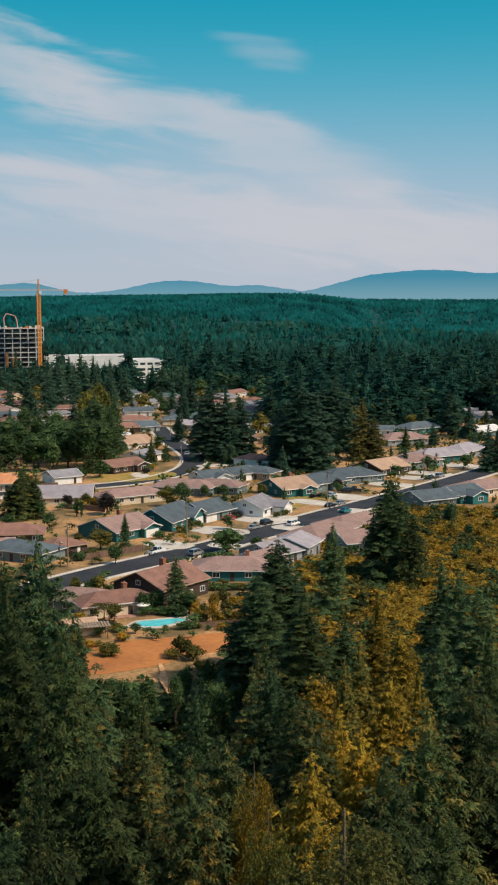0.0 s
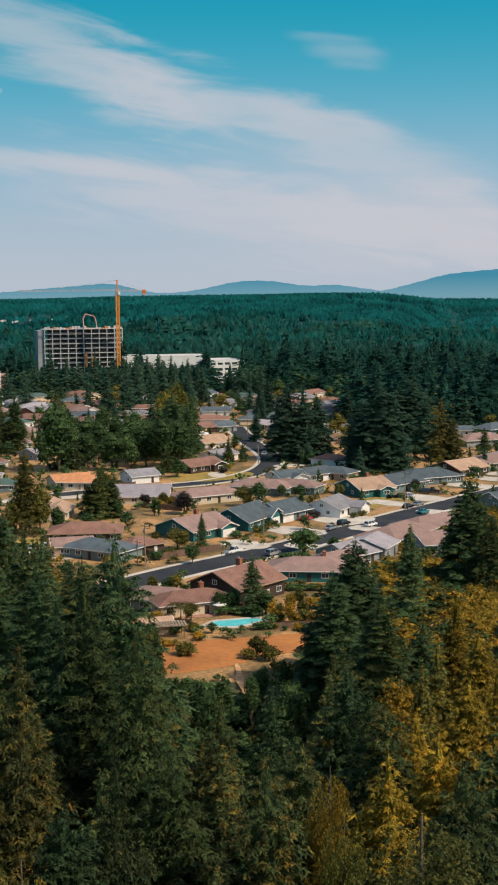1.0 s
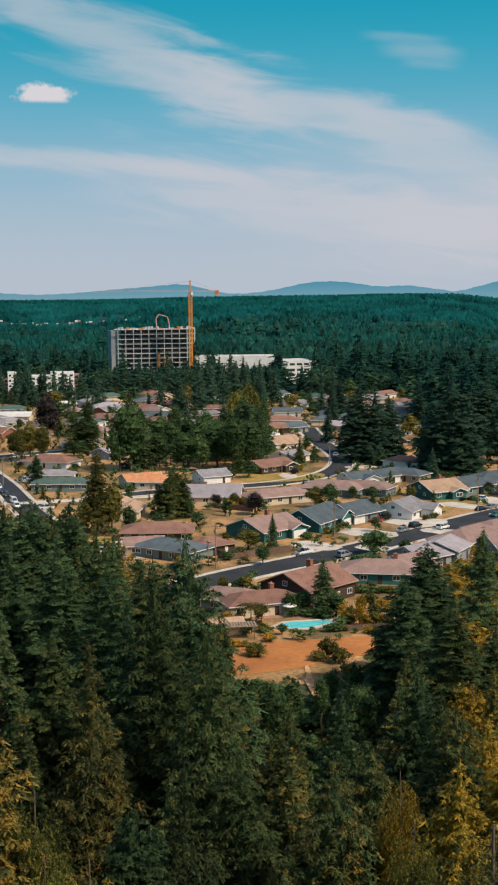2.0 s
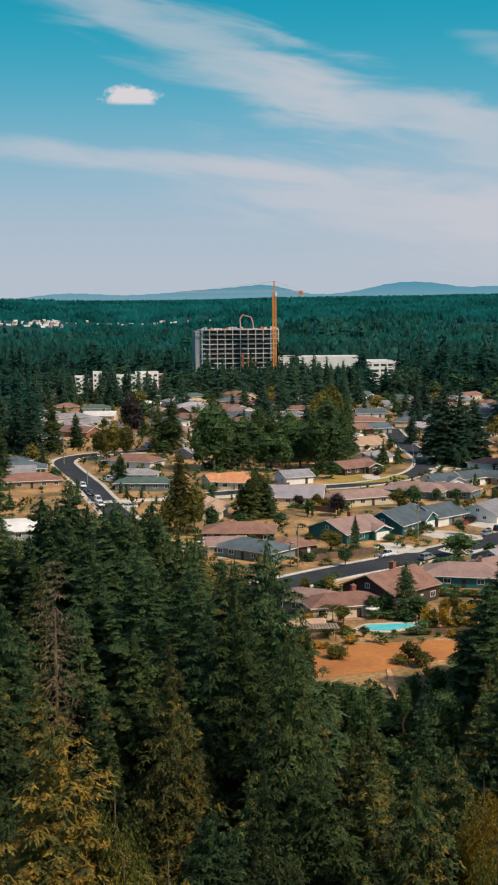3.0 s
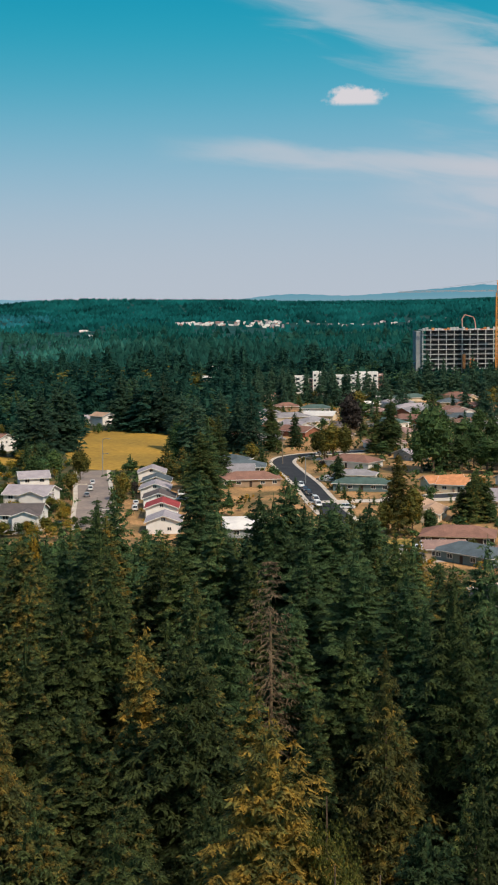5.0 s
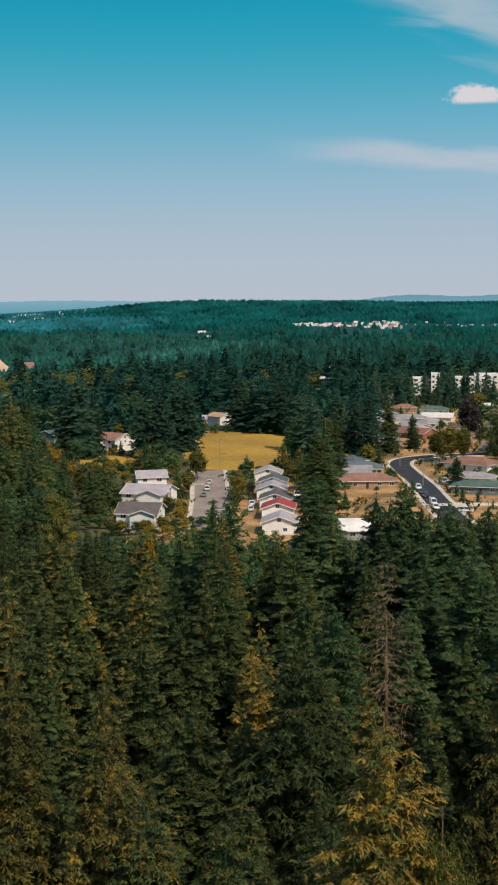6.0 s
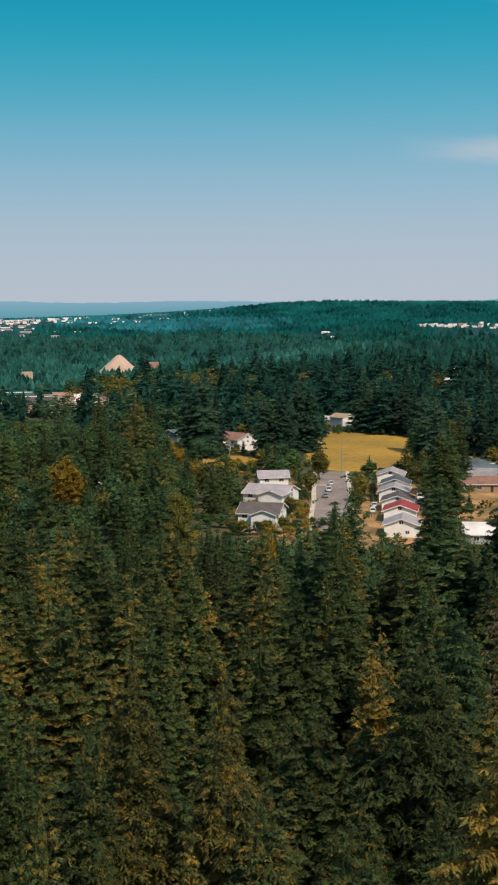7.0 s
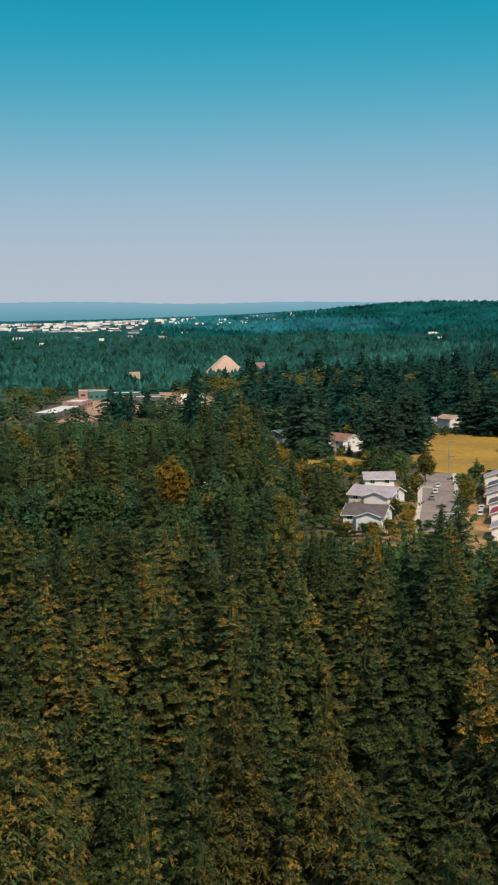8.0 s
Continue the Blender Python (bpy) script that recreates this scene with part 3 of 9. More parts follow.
def broadleaf_mesh(seed, h, radius, clumps, leaves, size, foot=0.25, solid=0.72, lump=(0.33, 0.52)):
    """The crown of a broadleaf tree: lumps of small leaf sprays round thicker insides, with gaps between them."""
    rnd = random.Random(seed)
    specs, inner = [], []
    zc, half = h * (1 + foot) / 2, h * (1 - foot) / 2
    for c in range(clumps):
        d = Vector((rnd.gauss(0, 1), rnd.gauss(0, 1), rnd.gauss(0.15, 1))).normalized() * rnd.uniform(0.28, 0.76)
        cx, cy, cz = d.x * radius, d.y * radius, zc + d.z * half
        cr = radius * rnd.uniform(*lump)
        if solid:
            k = cr * solid
            six = [(cx + k * p[0] * rnd.uniform(0.8, 1.2), cy + k * p[1] * rnd.uniform(0.8, 1.2), cz + k * p[2] * 0.85) for p in ((1, 0.2, 0), (-0.2, 1, 0.1), (-1, -0.2, 0), (0.2, -1, -0.1), (0.1, 0, 1), (0, 0.1, -1))]
            inner += [six[i] for t in ((0, 1, 4), (1, 2, 4), (2, 3, 4), (3, 0, 4), (1, 0, 5), (2, 1, 5), (3, 2, 5), (0, 3, 5)) for i in t]
        for _ in range(leaves):
            q = Vector((rnd.gauss(0, 1), rnd.gauss(0, 1), rnd.gauss(0.25, 1))).normalized()
            k = rnd.uniform(0.72, 1.06)
            s = size * rnd.uniform(0.6, 1.4)
            way = (q.x + rnd.uniform(-0.9, 0.9), q.y + rnd.uniform(-0.9, 0.9), q.z * 0.6 + rnd.uniform(-0.7, 0.5))
            specs.append((cx + q.x * cr * k, cy + q.y * cr * k, cz + q.z * cr * k * 0.85, *way, s, s * 0.42, 0.25, rnd.uniform(-1.2, 1.2)))
    v, f = sprays(specs)
    if not inner:
        return v, f
    return np.concatenate([v, np.array(inner)]), np.concatenate([f, np.arange(len(inner)).reshape(-1, 3) + len(v)])


def tree_source(crown, h, trunk_r, crown_mat, limbs=0, radius=3.0, trunk_top=0.95, bark=None):
    """An unplaced tree: trunk and crown meshes, kept as data."""
    v, f = crown
    me = array_mesh("crown", v, f, [crown_mat])
    form = Form()
    z0, r0 = -3.0, trunk_r * 1.15
    cuts = [0.0, 0.06, 0.3, 0.6, min(trunk_top, 0.82) if not limbs else trunk_top]
    for c in cuts:
        z1, r1 = h * c, trunk_r * (1.05 - c) + 0.03
        if z1 > z0:
            form.tube((0, 0, z0), (0, 0, z1), r0, r1, 7)
            z0, r0 = z1, r1
    rnd = random.Random(int(h * 100) + limbs)
    for i in range(limbs):
        a = i * 2.4 + rnd.uniform(-0.4, 0.4)
        zb = h * rnd.uniform(0.22, 0.6)
        form.tube((0, 0, zb), (math.cos(a) * radius * 0.6, math.sin(a) * radius * 0.6, zb + h * rnd.uniform(0.12, 0.3)), trunk_r * 0.45, trunk_r * 0.12, 5)
    return h, me, form.mesh("trunk", bark or BARK)


def plant(source, name, x, y, h, ang, label, category, group="", mat=None, wide=1.0, sink=0.0):
    h0, crown, trunk = source
    z = ground_z(x, y) - sink
    root = new(name)
    root.empty_display_size = 0.5
    s = h / h0
    root.matrix_basis = pose(x, y, z, 0, 0, ang) @ Matrix.Diagonal((s * wide, s * wide, s, 1))
    tagged(root, label, category, group)
    for nm, me in (("trunk", trunk), ("crown", crown)):
        ob = new(nm, me)
        ob.parent = root
        if nm == "crown" and mat:
            ob.material_slots[0].link = "OBJECT"
            ob.material_slots[0].material = mat
    return root


NEAR_FIRS = [tree_source(conifer_mesh(q, 33.0, r, 0.80, 1.12, sh, 0.22, size=0.98, panels=7, petals=7, fine=0.30, hang=0.46), 33.0, 0.42, FIR) for q, r, sh in ((1, 6.8, 0.80), (2, 6.2, 0.88), (3, 7.4, 0.76), (4, 5.8, 0.90), (5, 6.8, 0.80))]
MID_CROWNS = [(30.0, *conifer_mesh(q, 30.0, r, 0.85, 1.25, sh, 0.12, size=0.98, petals=5, notch=False, fine=0.34, hang=0.46)) for q, r, sh in ((11, 6.0, 0.78), (12, 5.4, 0.86), (13, 6.6, 0.74), (14, 5.6, 0.80))]
MID_FIRS = [tree_source(c[1:], 30.0, 0.4, FIR) for c in MID_CROWNS]
FAR_CROWNS = [(26.0, *conifer_mesh(q, 26.0, r, 1.1, 1.7, sh, 0.05, size=1.25, panels=5, petals=3, notch=False)) for q, r, sh in ((21, 5.4, 0.74), (22, 4.9, 0.82), (23, 6.0, 0.68))]
FAR_FIRS = [tree_source(c[1:], 26.0, 0.4, FIR_HAZED) for c in FAR_CROWNS]
DEAD_FIR = tree_source(dead_conifer_mesh(31, 33.0, 5.8), 33.0, 0.3, DEAD_BARK, bark=DEAD_BARK)
LEAFY_CROWNS = [(12.0, *broadleaf_mesh(s, 12.0, r, 26, 58, 0.62, 0.12)) for s, r in ((41, 4.6), (42, 5.2), (43, 3.9))]
BROADLEAVES = [tree_source(c[1:], 12.0, 0.3, LEAF_GREEN, 6, r) for c, (_, r) in zip(LEAFY_CROWNS, ((41, 4.6), (42, 5.2), (43, 3.9)))]
BIG_BROADLEAVES = [tree_source(broadleaf_mesh(s, 22.0, r, 50, 56, 0.9, 0.06), 22.0, 0.45, LEAF_GREEN, 8, r) for s, r in ((51, 6.6), (52, 7.4))]
NEAR_BROADLEAVES = [tree_source(broadleaf_mesh(s, 30.0, r, 62, 84, 0.46, 0.40, 0.55), 30.0, 0.45, LEAF_OLIVE, 10, r) for s, r in ((55, 6.4), (56, 5.4), (57, 4.6))]
FINE_BROADLEAF = tree_source(broadleaf_mesh(58, 30.0, 5.8, 190, 120, 0.26, 0.40, 0.0, (0.12, 0.23)), 30.0, 0.45, LEAF_OLIVE, 10, 5.8)
SHRUBS = [tree_source(broadleaf_mesh(s, 2.4, r, 12, 40, 0.28, 0.0), 2.4, 0.08, LEAF_OLIVE, 3, r, 0.5) for s, r in ((61, 1.6), (62, 1.9))]
CYPRESS = tree_source(broadleaf_mesh(71, 9.0, 1.0, 26, 50, 0.40, 0.02), 9.0, 0.15, LEAF_GREEN)


def palm_source():
    specs = []
    rnd = random.Random(81)
    for i in range(22):
        a = i * 2.4
        rise = rnd.uniform(-0.2, 0.9)
        for k in range(9):
            t = (k + 1) / 9
            p = (math.cos(a) * 2.1 * t, math.sin(a) * 2.1 * t, 5.0 + 2.0 * (rise * t - 0.75 * t * t))
            for s in (-1, 1):
                w = a + s * 0.9
                specs.append((*p, math.cos(w), math.sin(w), -0.5, 0.6 * (1.1 - 0.6 * t), 0.08, 0.3, 0.2 * s))
    return tree_source(sprays(specs), 5.4, 0.17, LEAF_OLIVE, trunk_top=0.93)


PALM = palm_source()

# ---- houses ----
ROOFS = {
    "brown": material("brown_shingle_roof", (0.27, 0.14, 0.10), (0.21, 0.11, 0.08), 0.35, 0.9, 0.3, fine=0.22, per_object=0.12),
    "pink": material("faded_brown_shingle_roof", (0.30, 0.19, 0.155), (0.24, 0.155, 0.13), 0.35, 0.9, 0.3, fine=0.2, per_object=0.12),
    "grey": material("grey_shingle_roof", (0.28, 0.26, 0.265), (0.22, 0.205, 0.21), 0.35, 0.9, 0.3, fine=0.2, per_object=0.12),
    "slate": material("slate_blue_shingle_roof", (0.100, 0.125, 0.135), (0.075, 0.095, 0.105), 0.35, 0.85, 0.3, fine=0.2, per_object=0.15),
    "tan": material("tan_shingle_roof", (0.48, 0.31, 0.20), (0.39, 0.25, 0.165), 0.35, 0.9, 0.3, fine=0.2, per_object=0.1),
    "orange": material("orange_tile_roof", (0.66, 0.29, 0.13), (0.55, 0.23, 0.10), 0.5, 0.85, 0.3, fine=0.2, per_object=0.1),
    "red": material("dark_red_roof", (0.36, 0.055, 0.055), (0.28, 0.045, 0.045), 0.4, 0.8, 0.2, fine=0.15),
    "white": material("pale_metal_roof", (0.72, 0.68, 0.62), (0.62, 0.58, 0.54), 0.3, 0.6, fine=0.08, per_object=0.08),
    "dark": material("charcoal_shingle_roof", (0.13, 0.105, 0.10), (0.10, 0.085, 0.08), 0.35, 0.9, 0.3, fine=0.2, per_object=0.12),
    "lilac": material("pale_grey_shingle_roof", (0.37, 0.325, 0.33), (0.30, 0.265, 0.275), 0.35, 0.9, 0.3, fine=0.18, per_object=0.1),
    "green": material("green_shingle_roof", (0.085, 0.135, 0.115), (0.065, 0.105, 0.09), 0.35, 0.9, 0.3, fine=0.2),
}
ROOF_WORDS = {"brown": "brown shingle roof", "pink": "faded pinkish brown roof", "grey": "grey shingle roof", "slate": "slate-blue shingle roof", "tan": "tan shingle roof",
              "orange": "orange tiled roof", "red": "dark red roof", "white": "pale metal roof", "dark": "charcoal shingle roof", "lilac": "pale grey shingle roof", "green": "dark green roof"}
WALLS = {
    "teal": material("teal_siding", (0.025, 0.135, 0.130), (0.020, 0.115, 0.112), 0.5, 0.7, 0.1, fine=0.1, per_object=0.15),
    "white": material("white_siding", (0.80, 0.77, 0.73), (0.74, 0.70, 0.66), 0.5, 0.7, 0.1, fine=0.06, per_object=0.05),
    "cream": material("cream_siding", (0.66, 0.54, 0.38), (0.58, 0.47, 0.33), 0.5, 0.7, 0.1, fine=0.08, per_object=0.1),
    "grey": material("grey_siding", (0.30, 0.31, 0.31), (0.25, 0.26, 0.26), 0.5, 0.7, 0.1, fine=0.1, per_object=0.15),
    "umber": material("dark_brown_siding", (0.075, 0.048, 0.035), (0.055, 0.036, 0.028), 0.5, 0.8, 0.1, fine=0.12, per_object=0.15),
    "tan": material("tan_siding", (0.40, 0.28, 0.18), (0.34, 0.23, 0.15), 0.5, 0.75, 0.1, fine=0.1, per_object=0.12),
    "sage": material("blue_grey_siding", (0.16, 0.215, 0.21), (0.135, 0.18, 0.178), 0.5, 0.7, 0.1, fine=0.1, per_object=0.15),
    "brick": BRICK,
}
WALL_WORDS = {"teal": "teal siding", "white": "white siding", "cream": "cream siding", "grey": "grey siding", "umber": "dark brown siding", "tan": "tan siding", "sage": "blue-grey siding", "brick": "red brick walls"}


def window_part(parent, p, along, w, h):
    """A framed window on a wall: p is the middle of its foot, along the wall's direction."""
    a = Vector(along)
    out = Vector((a.y, -a.x, 0))
    p = Vector(p)
    fr = Form()
    t = 0.11
    for s0, s1, z0, z1 in ((-w / 2, w / 2, 0, t), (-w / 2, w / 2, h - t, h), (-w / 2, -w / 2 + t, t, h - t), (w / 2 - t, w / 2, t, h - t), (-t / 3, t / 3, t, h - t)):
        q = [p + a * s + out * o + Vector((0, 0, z)) for z in (z0, z1) for s, o in ((s0, -0.03), (s1, -0.03), (s1, 0.07), (s0, 0.07))]
        fr.add(q, [(3, 2, 1, 0), (4, 5, 6, 7), (0, 1, 5, 4), (1, 2, 6, 5), (2, 3, 7, 6), (3, 0, 4, 7)])
    win = part("window", fr, TRIM, parent)
    pane = Form()
    pane.add([p + a * s + out * o + Vector((0, 0, z)) for z in (t, h - t) for s, o in ((-w / 2 + t, -0.02), (w / 2 - t, -0.02), (w / 2 - t, 0.03), (-w / 2 + t, 0.03))],
             [(3, 2, 1, 0), (4, 5, 6, 7), (0, 1, 5, 4), (1, 2, 6, 5), (2, 3, 7, 6), (3, 0, 4, 7)])
    part("pane", pane, GLASS, win)
    return win


def leaf_part(name, parent, p, along, w, h, mat, label="", panels=0):
    """A door leaf or garage door, slightly proud of its wall, with raised panels."""
    a = Vector(along)
    out = Vector((a.y, -a.x, 0))
    p = Vector(p)
    form = Form()

    def slab(s0, s1, z0, z1, o0, o1):
        form.add([p + a * s + out * o + Vector((0, 0, z)) for z in (z0, z1) for s, o in ((s0, o0), (s1, o0), (s1, o1), (s0, o1))],
                 [(3, 2, 1, 0), (4, 5, 6, 7), (0, 1, 5, 4), (1, 2, 6, 5), (2, 3, 7, 6), (3, 0, 4, 7)])

    slab(-w / 2, w / 2, 0, h, -0.02, 0.05)
    for k in range(panels):
        z0 = h * k / panels
        slab(-w / 2 + 0.1, w / 2 - 0.1, z0 + 0.06, z0 + h / panels - 0.06, 0.05, 0.075)
    return part(name, form, mat, parent, label)


def house(x, y, ang, L, W, roof="brown", wall="tan", hw=2.7, kind="gable", rise=0.36, chimney=False, garage=0, lod=0, wing=None, note=""):
    """A house; its ridge runs along its own x axis. garage: -1 or 1, the long side with the garage door."""
    words = f"{'two-storey' if hw > 4 else 'single-storey'} house with {ROOF_WORDS[roof]} and {WALL_WORDS[wall]}{note}"
    root = thing("house", x, y, ground_z(x, y), ang, words, "house", "suburban houses")
    hl, hd, ridge = L / 2, W / 2, hw + W / 2 * rise
    fm = Form()
    if kind == "gable":
        fm.add([(-hl, -hd, -0.5), (hl, -hd, -0.5), (hl, hd, -0.5), (-hl, hd, -0.5), (-hl, -hd, hw), (hl, -hd, hw), (hl, hd, hw), (-hl, hd, hw), (-hl, 0, ridge), (hl, 0, ridge)],
               [(0, 1, 5, 4), (2, 3, 7, 6), (1, 2, 6, 9, 5), (3, 0, 4, 8, 7), (4, 5, 9, 8), (6, 7, 8, 9), (3, 2, 1, 0)])
    else:
        fm.box(-hl, -hd, -0.5, hl, hd, hw)
    part("wall", fm, WALLS[wall], root)
    o, t = 0.6, 0.2
    rf, fa = Form(), Form()
    drop = o * rise
    if kind == "gable":
        for s in (-1, 1):
            top = [(-hl - o, 0, ridge + t), (hl + o, 0, ridge + t), (hl + o, s * (hd + o), hw - drop + t), (-hl - o, s * (hd + o), hw - drop + t)]
            low = [(px, py, pz - t) for px, py, pz in top]
            rf.add(top + low, [(0, 1, 2, 3), (7, 6, 5, 4), (0, 4, 5, 1), (1, 5, 6, 2), (2, 6, 7, 3), (3, 7, 4, 0)])
            e = hd + o
            fa.box(-hl - o, s * e - 0.02, hw - drop - 0.05, hl + o, s * e + 0.06 * s, hw - drop + t - 0.03) if s > 0 else fa.box(-hl - o, s * e - 0.06, hw - drop - 0.05, hl + o, s * e + 0.02, hw - drop + t - 0.03)
            for ex in (-1, 1):
                xx = ex * (hl + o + 0.03)
                fa.beam((xx, 0, ridge + t * 0.4), (xx, s * e, hw - drop + t * 0.4), 0.07, 0.24)
    else:
        e, rl = hd + o, max(0.3, hl - hd)
        pts = [(-hl - o, -e, hw - drop + t), (hl + o, -e, hw - drop + t), (hl + o, e, hw - drop + t), (-hl - o, e, hw - drop + t), (-rl, 0, ridge + t), (rl, 0, ridge + t)]
        low = [(px, py, pz - t) for px, py, pz in pts]
        rf.add(pts + low, [(0, 1, 5, 4), (1, 2, 5), (2, 3, 4, 5), (3, 0, 4), (0, 6, 7, 1), (1, 7, 8, 2), (2, 8, 9, 3), (3, 9, 6, 0), (9, 8, 7, 6)])
        zz = hw - drop
        fa.box(-hl - o - 0.05, -e - 0.05, zz - 0.04, hl + o + 0.05, -e + 0.02, zz + t - 0.03).box(-hl - o - 0.05, e - 0.02, zz - 0.04, hl + o + 0.05, e + 0.05, zz + t - 0.03)
        fa.box(-hl - o - 0.05, -e, zz - 0.04, -hl - o + 0.02, e, zz + t - 0.03).box(hl + o - 0.02, -e, zz - 0.04, hl + o + 0.05, e, zz + t - 0.03)
    part("roof", rf, ROOFS[roof], root)
    for piece in fa.pieces():
        part("fascia", piece, TRIM if wall != "umber" else WALLS["tan"], root)
    if wing:
        wx, wl, ww = wing[:3]
        s = wing[3] if len(wing) > 3 else -1
        wr = hw + ww / 2 * rise * 0.98
        y0, y1 = 0.0, s * (hd + wl)
        wf = Form().add([(wx - ww / 2, 0, -0.5), (wx + ww / 2, 0, -0.5), (wx + ww / 2, y1, -0.5), (wx - ww / 2, y1, -0.5), (wx - ww / 2, 0, hw - 0.03), (wx + ww / 2, 0, hw - 0.03), (wx + ww / 2, y1, hw - 0.03), (wx - ww / 2, y1, hw - 0.03), (wx, 0, wr), (wx, y1, wr)],
                        [(0, 4, 7, 3), (1, 2, 6, 5), (2, 3, 7, 9, 6), (4, 8, 9, 7), (5, 6, 9, 8)])
        part("wing_wall", wf, WALLS[wall], root)
        wroof = Form()
        ye = y1 + s * o
        for k in (-1, 1):
            top = [(wx, 0, wr + t), (wx, ye, wr + t), (wx + k * (ww / 2 + o), ye, hw - drop + t), (wx + k * (ww / 2 + o), 0, hw - drop + t)]
            low = [(px, py, pz - t) for px, py, pz in top]
            wroof.add(top + low, [(0, 1, 2, 3), (7, 6, 5, 4), (0, 4, 5, 1), (1, 5, 6, 2), (2, 6, 7, 3)])
        part("wing_roof", wroof, ROOFS[roof], root)
        wfa = Form()
        for k in (-1, 1):
            wfa.beam((wx, ye + s * 0.03, wr + t * 0.4), (wx + k * (ww / 2 + o), ye + s * 0.03, hw - drop + t * 0.4), 0.07, 0.24)
        for piece in wfa.pieces():
            part("wing_fascia", piece, TRIM, root)
        if lod < 2:
            along = (1, 0, 0) if s < 0 else (-1, 0, 0)
            if garage:
                leaf_part("garage_door", root, (wx, y1, 0.0), along, min(4.8, ww - 0.8), 2.1, TRIM, "white panelled garage door", 4)
            else:
                window_part(root, (wx, y1, 0.9), along, min(2.4, ww * 0.5), 1.3)
    if lod < 2:
        storeys = [0.9] if hw < 4 else [0.9, 3.7]
        for s in (-1, 1):
            along = (1, 0, 0) if s < 0 else (-1, 0, 0)
            n = max(2, int(L / (3.6 if lod == 0 else 5.5)))
            for k in range(n):
                px = -hl + L * (k + 0.5) / n
                for zs in storeys:
                    if garage == s and not wing and k == 0 and zs < 2:
                        leaf_part("garage_door", root, (px, s * hd, 0), along, min(4.8, L / n + 0.6), 2.1, TRIM, "white panelled garage door", 4)
                    elif k == n // 2 and zs < 2:
                        leaf_part("door", root, (px, s * hd, 0), along, 0.95, 2.05, WALLS["umber"] if wall != "umber" else TRIM, "", 2)
                    else:
                        window_part(root, (px, s * hd, zs), along, 1.7, 1.25)
        for s in (-1, 1):
            along = (0, 1, 0) if s > 0 else (0, -1, 0)
            for zs in storeys + ([hw + 0.2] if kind == "gable" and W > 9 else []):
                window_part(root, (s * hl, 0.0 if zs > 2 else -W * 0.18, zs), along, 1.3, 1.1)
    if chimney:
        ch = Form().box(-0.45, -0.6, hw * 0.5, 0.45, 0.6, ridge + 1.0).box(-0.53, -0.68, ridge + 1.0, 0.53, 0.68, ridge + 1.18)
        c = part("chimney", ch, BRICK, root, "red brick chimney")
        c.matrix_basis = pose(hl * 0.35, hd * 0.25, 0)
        part("flue", Form().tube((0, 0, ridge + 1.1), (0, 0, ridge + 1.5), 0.16, 0.14, 8), METAL, c)
    if lod == 0:
        vent = Form().tube((hl * -0.4, hd * 0.4, ridge - hd * 0.4 * rise - 0.1), (hl * -0.4, hd * 0.4, ridge - hd * 0.4 * rise + 0.55), 0.09, 0.09, 6)
        part("vent_pipe", vent, METAL, root)
    return root


# ---- cars ----
PAINTS = {
    "white": material("white_car_paint", (0.80, 0.79, 0.77), (0.76, 0.75, 0.73), 0.5, 0.25, fine=0.03, specular=0.5),
    "red": material("red_car_paint", (0.50, 0.035, 0.04), (0.44, 0.03, 0.035), 0.5, 0.25, fine=0.03, specular=0.5),
    "black": material("black_car_paint", (0.018, 0.02, 0.022), (0.014, 0.015, 0.017), 0.5, 0.2, fine=0.03, specular=0.5),
    "silver": material("silver_car_paint", (0.42, 0.43, 0.44), (0.38, 0.39, 0.40), 0.5, 0.3, metal=0.5, fine=0.03),
    "teal": material("teal_car_paint", (0.02, 0.22, 0.24), (0.016, 0.19, 0.21), 0.5, 0.25, fine=0.03, specular=0.5),
    "blue": material("dark_blue_car_paint", (0.02, 0.05, 0.11), (0.016, 0.04, 0.09), 0.5, 0.25, fine=0.03, specular=0.5),
}
LAMP_GLASS = material("headlight_glass", (0.75, 0.75, 0.72), None, 2.0, 0.15, fine=0.05, specular=0.5)
TAIL_GLASS = material("tail_light_glass", (0.40, 0.02, 0.02), None, 2.0, 0.2, fine=0.05)
WHEEL = []


def wheel_meshes():
    if not WHEEL:
        WHEEL.append(Form().tube((0, -0.11, 0), (0, 0.11, 0), 0.33, 0.33, 12).mesh("tyre", RUBBER))
        WHEEL.append(Form().tube((0, -0.118, 0), (0, 0.118, 0), 0.20, 0.20, 10).mesh("rim", METAL))
    return WHEEL


